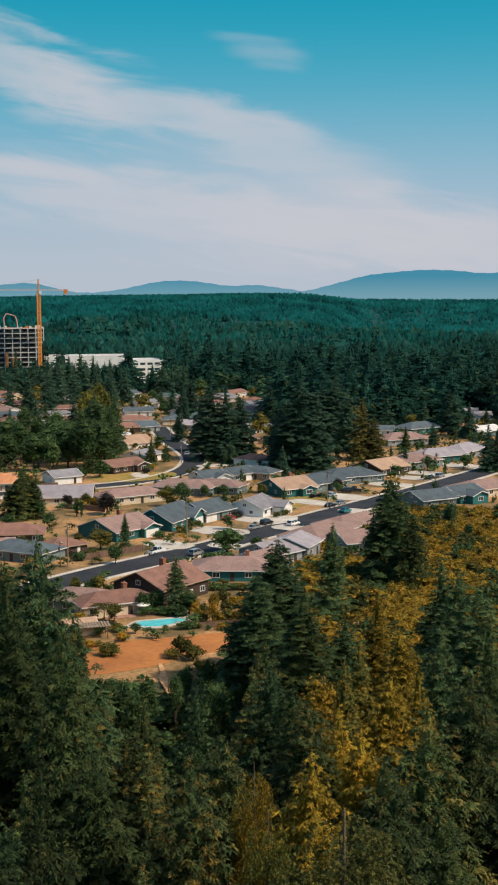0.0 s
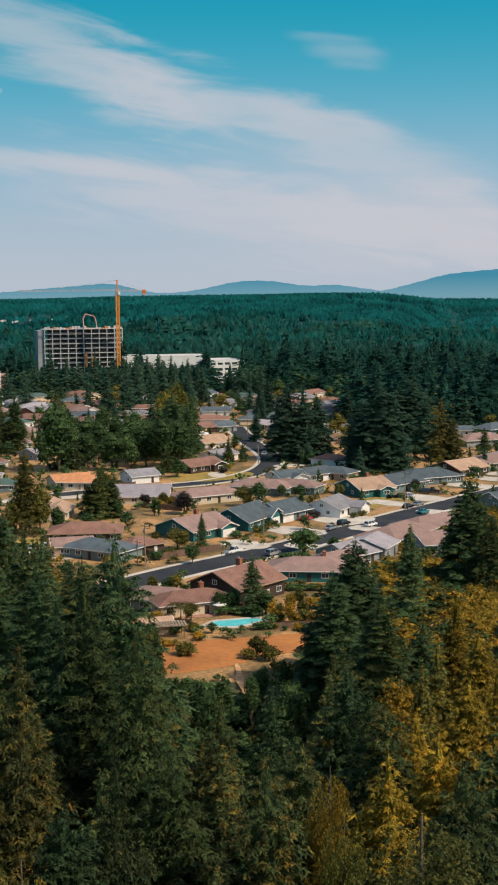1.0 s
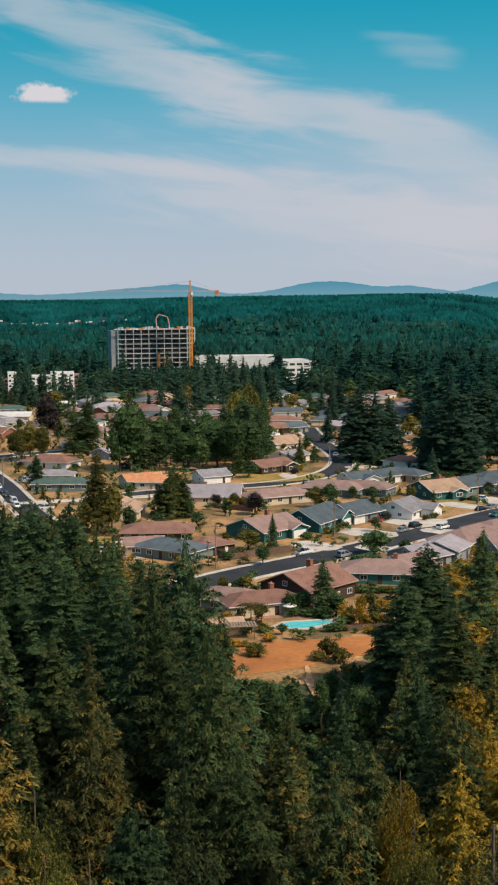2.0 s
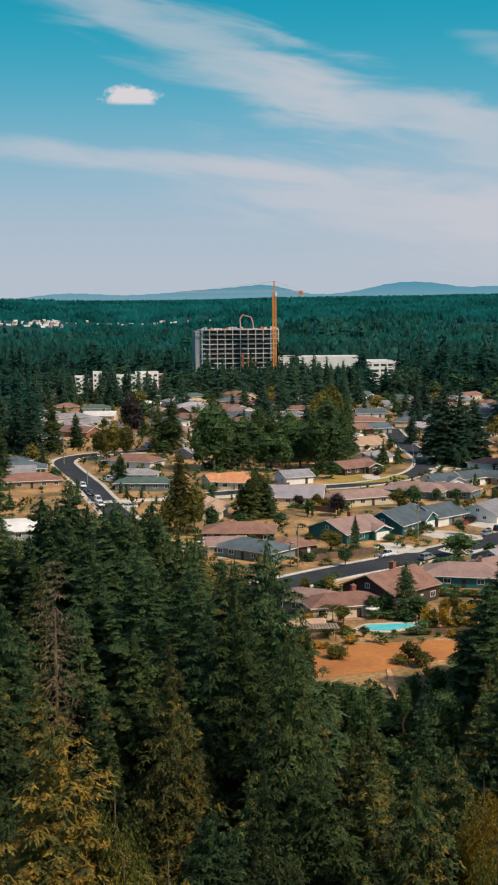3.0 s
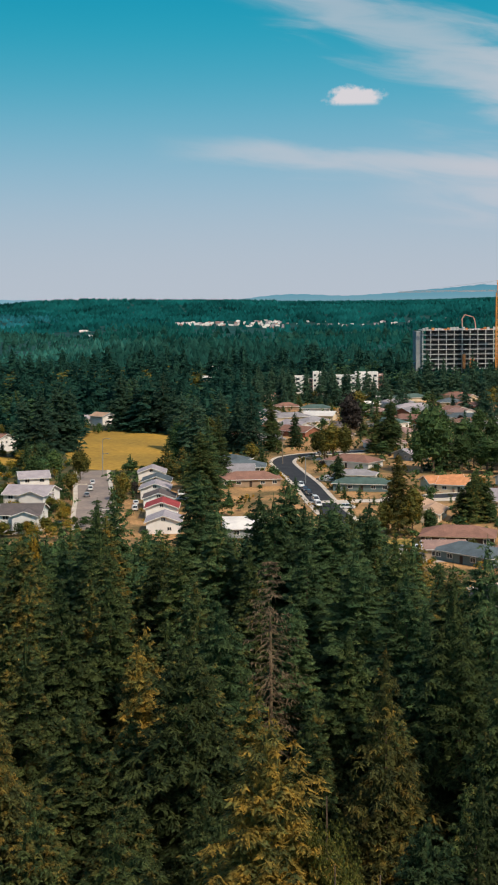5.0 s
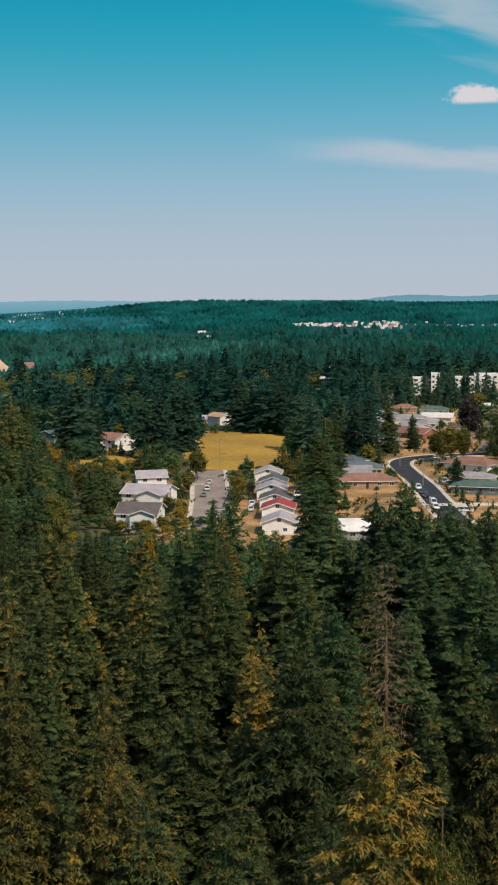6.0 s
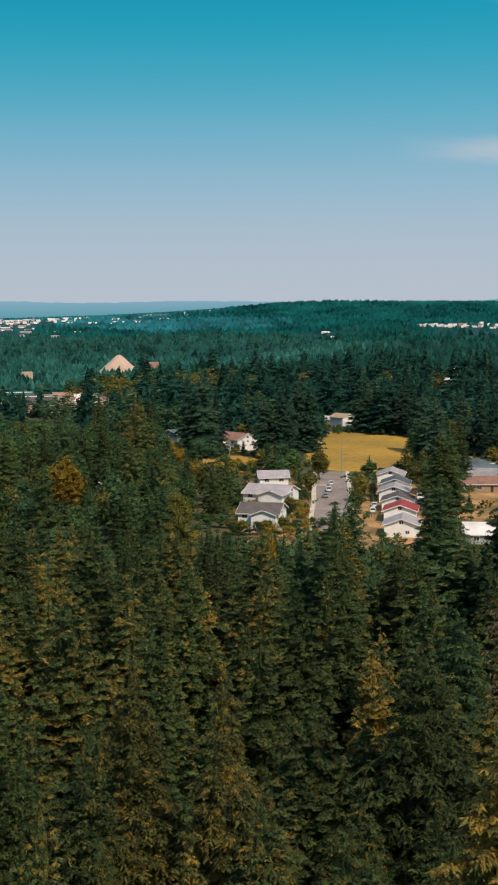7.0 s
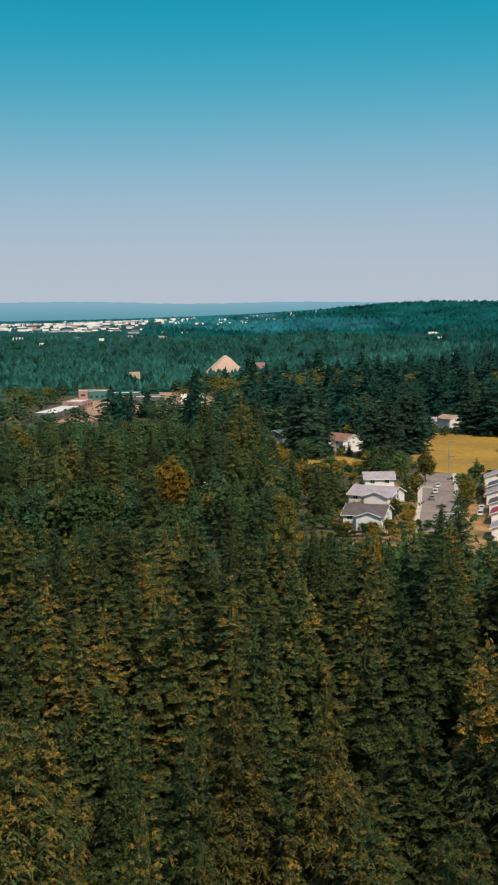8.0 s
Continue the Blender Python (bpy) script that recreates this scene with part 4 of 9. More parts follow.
def car(x, y, ang, paint="white", kind="saloon", where="parked on the street"):
    """A parked car; its nose points along its own x axis."""
    root = thing("car", x, y, ground_z(x, y) + 0.03, ang, f"{paint} {'pickup truck' if kind == 'pickup' else 'van' if kind == 'van' else 'estate car' if kind == 'suv' else 'saloon car'} {where}", "car", "parked cars")
    w = 0.88
    if kind == "pickup":
        low = [(-2.7, 0.45), (-2.72, 1.0), (-0.5, 1.02), (0.9, 1.05), (2.45, 0.98), (2.68, 0.75), (2.66, 0.42), (-2.7, 0.40)]
        cab = [(-0.75, 1.02), (-0.6, 1.75), (0.45, 1.78), (1.15, 1.05)]
    elif kind == "van":
        low = [(-2.4, 0.42), (-2.42, 1.1), (1.5, 1.12), (2.3, 0.95), (2.42, 0.42)]
        cab = [(-2.38, 1.1), (-2.3, 1.95), (0.9, 1.98), (1.75, 1.1)]
    elif kind == "suv":
        low = [(-2.25, 0.42), (-2.28, 1.0), (1.1, 1.02), (2.1, 0.9), (2.27, 0.66), (2.25, 0.40)]
        cab = [(-2.2, 1.0), (-1.95, 1.66), (0.35, 1.70), (1.2, 1.0)]
    else:
        low = [(-2.2, 0.38), (-2.25, 0.85), (-1.4, 0.93), (1.0, 0.93), (2.05, 0.78), (2.27, 0.58), (2.24, 0.36)]
        cab = [(-1.75, 0.92), (-1.0, 1.42), (0.3, 1.44), (1.15, 0.93)]

    def extrude(profile, half, top_half=None):
        zmin, zmax = min(p[1] for p in profile), max(p[1] for p in profile)
        f = Form()
        vs = []
        for s in (-1, 1):
            for px, pz in profile:
                k = half if top_half is None else half + (top_half - half) * (pz - zmin) / (zmax - zmin)
                vs.append((px, s * k, pz))
        n = len(profile)
        f.add(vs, [tuple(range(n - 1, -1, -1)), tuple(range(n, 2 * n))] + [(i, (i + 1) % n, n + (i + 1) % n, n + i) for i in range(n)])
        return f

    body = extrude(low, w, w * 0.96)
    body.box(low[0][0] + 0.1, -w - 0.02, 0.36, low[-1][0] - 0.1, w + 0.02, 0.62)
    part("body", body, PAINTS[paint], root)
    cabin = part("cabin_glass", extrude(cab, w * 0.94, w * 0.78), GLASS, root, "dark car windows")
    x0, x1, zt = cab[1][0], cab[2][0], cab[1][1]
    part("roof_panel", Form().box(x0 - 0.08, -w * 0.79, zt - 0.02, x1 + 0.08, w * 0.79, zt + 0.06), PAINTS[paint], root)
    for s in (-1, 1):
        for a, b in ((cab[0], cab[1]), (cab[3], cab[2]), ((0.5 * (cab[0][0] + cab[3][0]), cab[0][1]), (0.5 * (x0 + x1), zt))):
            part("pillar", Form().beam((a[0], s * w * 0.95, a[1]), (b[0], s * w * 0.80, b[1]), 0.09), PAINTS[paint], root)
    if kind == "pickup":
        part("load_bed", Form().box(-2.6, -0.72, 0.98, -0.85, 0.72, 1.03), RUBBER, root, "dark open load bed")
    ty, rim = wheel_meshes()
    ends = (low[0][0] + 0.82, low[-1][0] - 0.85)
    for ex in ends:
        for s in (-1, 1):
            wh = new("wheel", ty)
            wh.parent = root
            wh.matrix_basis = pose(ex, s * (w - 0.08), 0.33)
            rm = new("rim", rim)
            rm.parent = wh
    nose, tail = low[-1][0], low[0][0]
    for s in (-1, 1):
        part("headlight", Form().box(nose - 0.1, s * 0.62 - 0.18, 0.58, nose + 0.02, s * 0.62 + 0.18, 0.74), LAMP_GLASS, root)
        part("tail_light", Form().box(tail - 0.06, s * 0.70 - 0.12, 0.66, tail + 0.08, s * 0.70 + 0.12, 0.84), TAIL_GLASS, root)
    return root


# ---- street furniture ----
def utility_pole(x, y, h=11.0, ang=0.0):
    root = thing("utility_pole", x, y, ground_z(x, y), ang, "weathered wooden utility pole with a crossarm", "pole", "utility poles")
    part("pole", Form().tube((0, 0, -0.5), (0, 0, h), 0.17, 0.11, 8), POLE_WOOD, root)
    part("crossarm", Form().box(-1.2, -0.06, h - 0.8, 1.2, 0.06, h - 0.65), POLE_WOOD, root)
    part("transformer", Form().tube((0.32, 0.0, h - 2.6), (0.32, 0.0, h - 1.6), 0.22, 0.22, 10), METAL, root, "grey transformer can")
    for k in (-1.0, -0.5, 0.5, 1.0):
        part("insulator", Form().tube((k, 0, h - 0.65), (k, 0, h - 0.42), 0.05, 0.03, 6), TRIM, root)
    return root


def street_lamp(x, y, h=9.0, ang=0.0, reach=2.6, paint=METAL):
    root = thing("street_lamp", x, y, ground_z(x, y), ang, "cream-painted street lamp with a curved arm" if paint is LAMP_CREAM else "pale metal street lamp with a curved arm", "street lamp", "street lamps")
    bend = reach * 0.55
    part("pole", Form().tube((0, 0, -0.3), (0, 0, h - bend), 0.16, 0.12, 8), paint, root)
    arm = Form()
    last = (0, 0, h - bend)
    for k in range(1, 8):
        a = k / 7 * math.pi / 2
        nxt = (bend * (1 - math.cos(a)), 0, h - bend + bend * math.sin(a))
        arm.tube(last, nxt, 0.11, 0.10, 6)
        last = nxt
    arm.tube(last, (reach, 0, h), 0.10, 0.08, 6)
    part("arm", arm, paint, root)
    part("lamp_head", Form().box(reach - 0.1, -0.20, h - 0.14, reach + 0.85, 0.20, h + 0.08), paint, root)
    return root


def fence(a, b, h=1.7):
    a, b = Vector(a), Vector(b)
    n = max(2, int((b - a).length / 2.4))
    mid = (a + b) / 2
    way = (b - a)
    root = thing("fence", mid.x, mid.y, ground_z(mid.x, mid.y), math.degrees(math.atan2(way.y, way.x)), "weathered brown wooden board fence along the garden", "fence", "garden fences")
    L = way.length
    for k in range(n + 1):
        px = -L / 2 + L * k / n
        part("post", Form().box(px - 0.07, -0.07, -0.4, px + 0.07, 0.07, h + 0.1), FENCE_WOOD, root)
    for k in range(n):
        px = -L / 2 + L * k / n
        bd = Form()
        m = 8
        for j in range(m):
            q0 = px + 0.08 + (L / n - 0.16) * j / m
            bd.box(q0, -0.02 + 0.012 * (j % 2), 0.05, q0 + (L / n - 0.16) / m - 0.02, 0.02 + 0.012 * (j % 2), h - 0.05 * ((j * 7) % 3) * 0.5)
        part("panel", bd, FENCE_WOOD, root)
    part("rail", Form().box(-L / 2, 0.03, h * 0.75, L / 2, 0.10, h * 0.75 + 0.1), FENCE_WOOD, root)
    return root


# ---- large buildings ----
def construction_block(x, y, ang, W, D, storeys, sh):
    """A concrete frame under construction: slabs, columns, a closed side wall and a ragged top."""
    root = thing("unfinished_building", x, y, 0, ang, "unfinished concrete frame building with open storeys and orange formwork", "building")
    rnd = random.Random(5)
    bays = 10
    for k in range(storeys + 1):
        z = k * sh
        part("slab", Form().box(-W / 2, -D / 2, z - 0.35, W / 2, D / 2, z), ROUGH_CONCRETE, root)
    cols = Form().box(-0.3, -0.3, 0, 0.3, 0.3, sh - 0.35).mesh("column", ROUGH_CONCRETE)
    for k in range(storeys):
        for b in range(bays + 1):
            for yy in (-D / 2 + 0.6, D / 2 - 0.6):
                ob = new("column", cols)
                ob.parent = root
                ob.matrix_basis = pose(-W / 2 + 0.6 + (W - 1.2) * b / bays, yy, k * sh)
    part("side_wall", Form().box(-W / 2 - 4.5, -D / 2 + 2.0, 0, -W / 2 + 0.0, D / 2 - 1, storeys * sh - 1.0), material("shuttered_concrete", (0.30, 0.31, 0.31), (0.24, 0.25, 0.25), 0.15, 0.9, fine=0.12), root, "grey concrete stair core at the end")
    # the shade inside the open storeys is a block of dark colour
    part("core", Form().box(-W * 0.42, -D * 0.1, 0, W * 0.42, D * 0.25, storeys * sh - 0.4), material("shadowed_core", (0.10, 0.10, 0.10), (0.07, 0.07, 0.075), 0.2), root, "inner core block coloured as the shade inside")
    for k in range(storeys):
        rail = Form().beam((-W / 2, -D / 2 + 0.1, k * sh + 1.0), (W / 2, -D / 2 + 0.1, k * sh + 1.0), 0.12)
        part("guard_rail", rail, SCAFFOLD if k < 3 else METAL, root)
    top = storeys * sh
    for b in range(26):
        px = -W / 2 + 1.5 + (W - 3) * b / 25
        hgt = rnd.uniform(0.6, 2.2)
        part("formwork", Form().box(px - 0.9, -D / 2 + 0.4, top, px + 0.9, -D / 2 + rnd.uniform(1, 4), top + hgt), SCAFFOLD if rnd.random() < 0.2 else ROUGH_CONCRETE, root)
    for px, z0, z1, ww in ((W * 0.12, 0, 5, 3.4), (W * 0.02, 3, 6, 2.2), (-W * 0.48, 0, 2, 2.5)):
        part("hoist", Form().box(px - ww / 2, -D / 2 - 1.6, z0 * sh, px + ww / 2, -D / 2 - 0.1, z1 * sh), SCAFFOLD, root, "orange site hoist and netting")
    # placing boom for concrete on the roof
    boom = Form()
    pts = [(W * 0.20, 0, top), (W * 0.19, 0, top + 5.5), (W * 0.17, 0, top + 9.5), (W * 0.06, 0, top + 11.5), (W * 0.025, 0, top + 8.0), (W * 0.03, 0, top + 2.0)]
    for a, b in zip(pts, pts[1:]):
        boom.beam(a, b, 0.75)
    part("placing_boom", boom, material("grey_pink_boom_paint", (0.55, 0.30, 0.24), None, 0.3), root, "folded concrete placing boom")
    return root


def tower_crane(x, y, ang, h, jib, counter):
    root = thing("tower_crane", x, y, 0, ang, "tall orange lattice tower crane with a long jib", "crane")
    w = 1.15

    def lattice(name, a, b, half, pitch, bar, label="", paint=None):
        a, b = Vector(a), Vector(b)
        way = (b - a).normalized()
        s = Vector((0, 1, 0)) * half
        u = way.cross(Vector((0, 1, 0))) * half
        corners = [s + u, s - u, -s - u, -s + u]
        f = Form()
        for c in corners:
            f.beam(a + c, b + c, bar)
        n = max(1, int((b - a).length / pitch))
        for k in range(n):
            p, q = a + (b - a) * k / n, a + (b - a) * (k + 1) / n
            for i in range(4):
                c0, c1 = corners[i], corners[(i + 1) % 4]
                f.beam(p + c0, q + c1, bar * 0.6)
                f.beam(q + c0, q + c1, bar * 0.6)
        return part(name, f, paint or CRANE_PAINT, root, label)

    lattice("mast", (0, 0, 0), (0, 0, h), w, 2.6, 0.62)
    part("base_block", Form().box(-3, -3, -0.5, 3, 3, 0.8), ROUGH_CONCRETE, root, "concrete foundation block")
    part("slewing_ring", Form().tube((0, 0, h), (0, 0, h + 0.8), 1.5, 1.5, 12), METAL, root)
    lattice("cat_head", (0, 0, h + 0.8), (0, 0, h + 9.5), 0.5, 2.0, 0.3)
    pale = material("faded_crane_paint", (0.62, 0.43, 0.37), (0.54, 0.38, 0.34), 0.3, 0.7, fine=0.1)
    lattice("jib", (0, 0, h + 1.8), (-jib, 0, h + 1.8), 0.5, 2.0, 0.15, "long faded pinkish jib", pale)
    lattice("counter_jib", (0, 0, h + 1.5), (counter, 0, h + 1.5), 0.5, 2.0, 0.2, "faded pinkish counter-jib", pale)
    part("counterweight", Form().box(counter - 3.0, -1.0, h - 1.6, counter - 0.2, 1.0, h + 2.0), SCAFFOLD, root, "orange counterweight blocks")
    part("operator_cabin", Form().box(0.4, -2.2, h - 1.6, 2.0, -0.9, h + 0.7), TRIM, root, "pale operator's cabin")
    tie = Form()
    for q in (-jib * 0.45, -jib * 0.8, counter * 0.9):
        tie.beam((0, 0, h + 9.4), (q, 0, h + 2.4), 0.10)
    part("tie_bars", tie, METAL, root)
    return root


def slab_block(name, x, y, ang, W, D, H, wall, label, category="building", rows=0, cols=0, roof=None, z=None, win_h=1.4, parapet=0.6, deep=False):
    """A flat-roofed building with rows of windows set into its long faces."""
    root = thing(name, x, y, ground_z(x, y) if z is None else z, ang, label, category)
    part("wall", Form().box(-W / 2, -D / 2, -2.0, W / 2, D / 2, H), wall, root)
    part("roof", Form().box(-W / 2 + 0.3, -D / 2 + 0.3, H, W / 2 - 0.3, D / 2 - 0.3, H + 0.12), roof or ROUGH_CONCRETE, root)
    pr = Form()
    for q in ((-W / 2, -D / 2, W / 2, -D / 2 + 0.3), (-W / 2, D / 2 - 0.3, W / 2, D / 2), (-W / 2, -D / 2 + 0.3, -W / 2 + 0.3, D / 2 - 0.3), (W / 2 - 0.3, -D / 2 + 0.3, W / 2, D / 2 - 0.3)):
        pr.box(q[0], q[1], H, q[2], q[3], H + parapet)
    part("parapet", pr, wall, root)
    for r in range(rows):
        zz = H * (r + 0.35) / rows
        for c in range(cols):
            px = -W / 2 + W * (c + 0.5) / cols
            ww = W / cols * (0.7 if deep else 0.5)
            # a deep one is a dark panel standing for the shade of an open deck
            f = Form().box(px - ww / 2, -D / 2 - 0.05, zz, px + ww / 2, -D / 2 + 0.1, zz + win_h)
            part("opening" if deep else "window", f, GLASS, root)
    return root

# ---- far mountains: a plain backdrop ----
def mountain(name, bumps, r, mat, label, foot=-20.0):
    """bumps: az (left), el of the crest, degrees. The outline runs smoothly through them."""
    n = 160
    a = np.linspace(bumps[0][0], bumps[-1][0], n)
    xs, ys = [b[0] for b in bumps], [b[1] for b in bumps]
    order = np.argsort(xs)
    e = np.interp(a, np.array(xs)[order], np.array(ys)[order])
    e = np.convolve(np.pad(e, 4, mode="edge"), np.ones(9) / 9, "valid") + 0.010 * np.sin(a * 9.0) + 0.008 * np.sin(a * 23.0 + 1)
    az = np.radians(a)
    top = EYE + r * np.tan(np.radians(e))
    rows = []
    for k in range(7):
        u = k / 6
        rr = r - 260 * (1 - u)
        z = foot + (top - foot) * u ** 0.8
        rows.append(np.stack([-rr * np.sin(az), rr * np.cos(az), z], -1))
    back = np.stack([-(r + 60) * np.sin(az), (r + 60) * np.cos(az), np.full(n, foot)], -1)
    v = np.concatenate(rows + [back])
    i, j = np.meshgrid(np.arange(7), np.arange(n - 1), indexing="ij")
    f = np.stack([i * n + j, i * n + j + 1, (i + 1) * n + j + 1, (i + 1) * n + j], -1).reshape(-1, 4)
    tagged(new(name, array_mesh(name, v, f, [mat])), label, "mountains", kind="structure")


# haze is painted in as glow, one colour at the foot, another at the crest
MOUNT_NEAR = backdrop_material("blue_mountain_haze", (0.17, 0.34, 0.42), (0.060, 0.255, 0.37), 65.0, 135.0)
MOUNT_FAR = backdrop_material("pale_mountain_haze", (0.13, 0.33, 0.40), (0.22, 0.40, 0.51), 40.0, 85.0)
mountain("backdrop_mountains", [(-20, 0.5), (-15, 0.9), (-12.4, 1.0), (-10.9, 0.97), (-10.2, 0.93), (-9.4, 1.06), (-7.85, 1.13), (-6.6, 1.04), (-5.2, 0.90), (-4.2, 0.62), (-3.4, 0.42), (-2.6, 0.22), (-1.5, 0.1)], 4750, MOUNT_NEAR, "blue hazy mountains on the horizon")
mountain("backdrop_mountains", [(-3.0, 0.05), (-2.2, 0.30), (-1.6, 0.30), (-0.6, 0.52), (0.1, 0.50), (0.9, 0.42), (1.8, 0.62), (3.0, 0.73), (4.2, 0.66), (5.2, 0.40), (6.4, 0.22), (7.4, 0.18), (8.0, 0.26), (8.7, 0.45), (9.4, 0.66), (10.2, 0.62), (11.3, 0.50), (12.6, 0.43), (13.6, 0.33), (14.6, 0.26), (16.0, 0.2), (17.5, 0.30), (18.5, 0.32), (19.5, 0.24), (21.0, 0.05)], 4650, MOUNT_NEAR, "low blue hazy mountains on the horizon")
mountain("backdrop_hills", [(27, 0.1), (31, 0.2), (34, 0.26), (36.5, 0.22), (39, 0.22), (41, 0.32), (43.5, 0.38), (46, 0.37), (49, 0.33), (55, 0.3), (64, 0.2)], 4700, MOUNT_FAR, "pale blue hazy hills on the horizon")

# ---- streets and ground cover ----
street([(-56.0, 270.0), (-36.0, 298.0), (-20.0, 317.0), (-1.0, 342.0), (20.0, 374.0), (41.0, 403.0), (65.0, 437.0), (87.0, 470.0), (125.0, 528.0), (160.0, 580.0)], 10.5)
street([(-46.0, 640.0), (-35.0, 575.0), (-27.0, 542.0), (-22.0, 510.0), (-24.0, 480.0), (-33.0, 458.0), (-46.0, 443.0), (-66.0, 432.0), (-84.0, 421.0), (-100.0, 405.0)], 8.5)
street([(-120.0, 545.0), (-150.0, 530.0), (-166.0, 514.0), (-167.0, 495.0), (-155.0, 468.0), (-138.0, 435.0), (-121.0, 398.0), (-105.0, 365.0), (-92.0, 338.0)], 8.0)
street([(-229.0, 447.0), (-214.0, 418.0), (-194.0, 380.0), (-180.0, 352.0), (-168.0, 330.0)], 11.0, PALE_ASPHALT, "pale worn asphalt cul-de-sac beside the meadow")
patch("pavement", [(-78, 418), (-120, 400), (-122, 394), (-80, 411)], CONCRETE, "pale concrete parking strip", 0.05, category="pavement")
patch("field", [(-305, 585), (-255, 590), (-215, 560), (-190, 500), (-205, 462), (-232, 450), (-258, 480), (-285, 535)], GOLD_GRASS, "mown golden dry-grass meadow", 0.05)
patch("yard", [(-36, 226), (-31, 234), (-22, 238), (-12, 241), (-2, 244), (6, 240), (-4, 231), (-12, 227), (-17, 221), (-24, 217), (-31, 216)], BARE_SOIL, "bare reddish-brown sloping yard with dry grass", 0.06)
_f = Form()
_line = smooth_line([(-16.0, 222.0), (-15.2, 216.5), (-14.6, 211.5), (-13.2, 207.5), (-12.2, 203.5)], 8)
_rnd = random.Random(12)
for _k, _p in enumerate(_line):
    _w = 0.35 + 0.9 * _k / len(_line) + _rnd.uniform(-0.15, 0.15)
    _f.v += [(_p.x - _w, _p.y, ground_z(_p.x - _w, _p.y) + 0.12 + _rnd.uniform(0, 0.15)), (_p.x + _w, _p.y, ground_z(_p.x + _w, _p.y) + 0.12 + _rnd.uniform(0, 0.15)), (_p.x - _w, _p.y, ground_z(_p.x - _w, _p.y) - 0.4), (_p.x + _w, _p.y, ground_z(_p.x + _w, _p.y) - 0.4)]
    if _k:
        _b = 4 * _k
        _f.f += [(_b - 4, _b - 3, _b + 1, _b), (_b - 2, _b - 4, _b, _b + 2), (_b - 3, _b - 1, _b + 3, _b + 1)]
tagged(new("path", _f.mesh("path", SAND_PATH)), "pale sandy track running down from the yard", "path", kind="structure")
patch("lawn", [(8, 384), (20, 400), (28, 408), (18, 414), (6, 404), (0, 392)], GREEN_GRASS, "dry yellow-green front lawn", 0.05)
patch("lawn", [(-52, 470), (-30, 474), (-28, 460), (-44, 448), (-56, 452)], GREEN_GRASS, "yellow-green front lawn with shrubs", 0.05)
patch("lawn", [(-46, 322), (-36, 330), (-32, 324), (-42, 314)], GREEN_GRASS, "dry yellow lawn behind a fence", 0.05)
patch("lawn", [(78, 318), (96, 352), (116, 372), (128, 350), (104, 312)], GREEN_GRASS, "dry golden terraced lawn", 0.05)
patch("lawn", [(-84, 338), (-68, 342), (-62, 332), (-72, 322), (-84, 324)], GREEN_GRASS, "dry golden lawn beside a car park", 0.05)
patch("pavement", [(-86, 322), (-66, 328), (-62, 316), (-80, 306)], CONCRETE, "pale concrete car park", 0.06, category="pavement")
patch("lawn", [(-300, 470), (-275, 478), (-262, 460), (-285, 446)], GOLD_GRASS, "golden lawn before a white house", 0.05)
# driveways
for x, y, a, w, d in ((-21.5, 333.0, 144, 7.0, 12.0), (-8.0, 352.0, 144, 9.0, 14.0), (5.0, 371.5, 144, 13.0, 14.0), (20.0, 401.0, 144, 7.0, 14.0), (30.0, 412.5, 144, 9.0, 15.0), (48.0, 440.0, 144, 8.0, 16.0), (58.0, 455.0, 144, 7.0, 15.0), (66.0, 466.0, 144, 8.0, 15.0), (80.0, 488.0, 144, 9.0, 14.0), (-12.0, 492.0, 20, 6.0, 14.0), (-150.0, 505.0, 190, 7.0, 12.0), (-128.0, 448.0, 10, 6.0, 14.0), (-40.0, 466.0, 100, 5.0, 10.0), (-5.0, 330.0, 144, 6.0, 11.0), (12.0, 356.0, 144, 6.0, 10.0), (33.0, 384.0, 144, 6.0, 10.0)):
    c, s = math.cos(radians(a)), math.sin(radians(a))
    patch("driveway", [(x + c * u - s * v, y + s * u + c * v) for u, v in ((-d / 2, -w / 2), (d / 2, -w / 2), (d / 2, w / 2), (-d / 2, w / 2))], CONCRETE, "pale concrete driveway up to a garage", 0.09, category="driveway")

# ---- the garden with the pool ----
SLOPE = [(30, 296), (40, 330), (48, 346), (64, 358), (84, 374), (104, 380), (112, 340), (98, 290), (84, 250), (66, 222), (44, 218), (32, 236), (28, 266)]
patch("slope", SLOPE, material("golden_slope_grass", (0.27, 0.150, 0.022), (0.17, 0.105, 0.020), 0.3, 0.95, 0.5, fine=0.35, position=True), "golden dry brush slope", 0.05)
pool = thing("swimming_pool", -18.9, 251.0, 0, 18, "kidney-shaped swimming pool with turquoise water and pale coping", "swimming pool")
_rim = [((4.0 + 0.8 * math.sin(2 * q) + 0.5 * math.cos(q)) * math.cos(q) * 1.35, (2.5 + 0.4 * math.sin(3 * q)) * math.sin(q)) for q in [2 * math.pi * k / 36 for k in range(36)]]
_f = Form()
_n = len(_rim)
_f.add([(1.28 * px, 1.42 * py, 0.16) for px, py in _rim] + [(px, py, 0.16) for px, py in _rim] + [(px, py, -0.4) for px, py in _rim] + [(1.28 * px, 1.42 * py, -0.4) for px, py in _rim],
       [(i, (i + 1) % _n, _n + (i + 1) % _n, _n + i) for i in range(_n)] + [(_n + i, _n + (i + 1) % _n, 2 * _n + (i + 1) % _n, 2 * _n + i) for i in range(_n)] + [(3 * _n + i, 3 * _n + (i + 1) % _n, (i + 1) % _n, i) for i in range(_n)])
part("coping", _f, CONCRETE, pool)
part("water", Form().add([(px, py, 0.10) for px, py in _rim], [tuple(range(_n))]), POOL_WATER, pool)
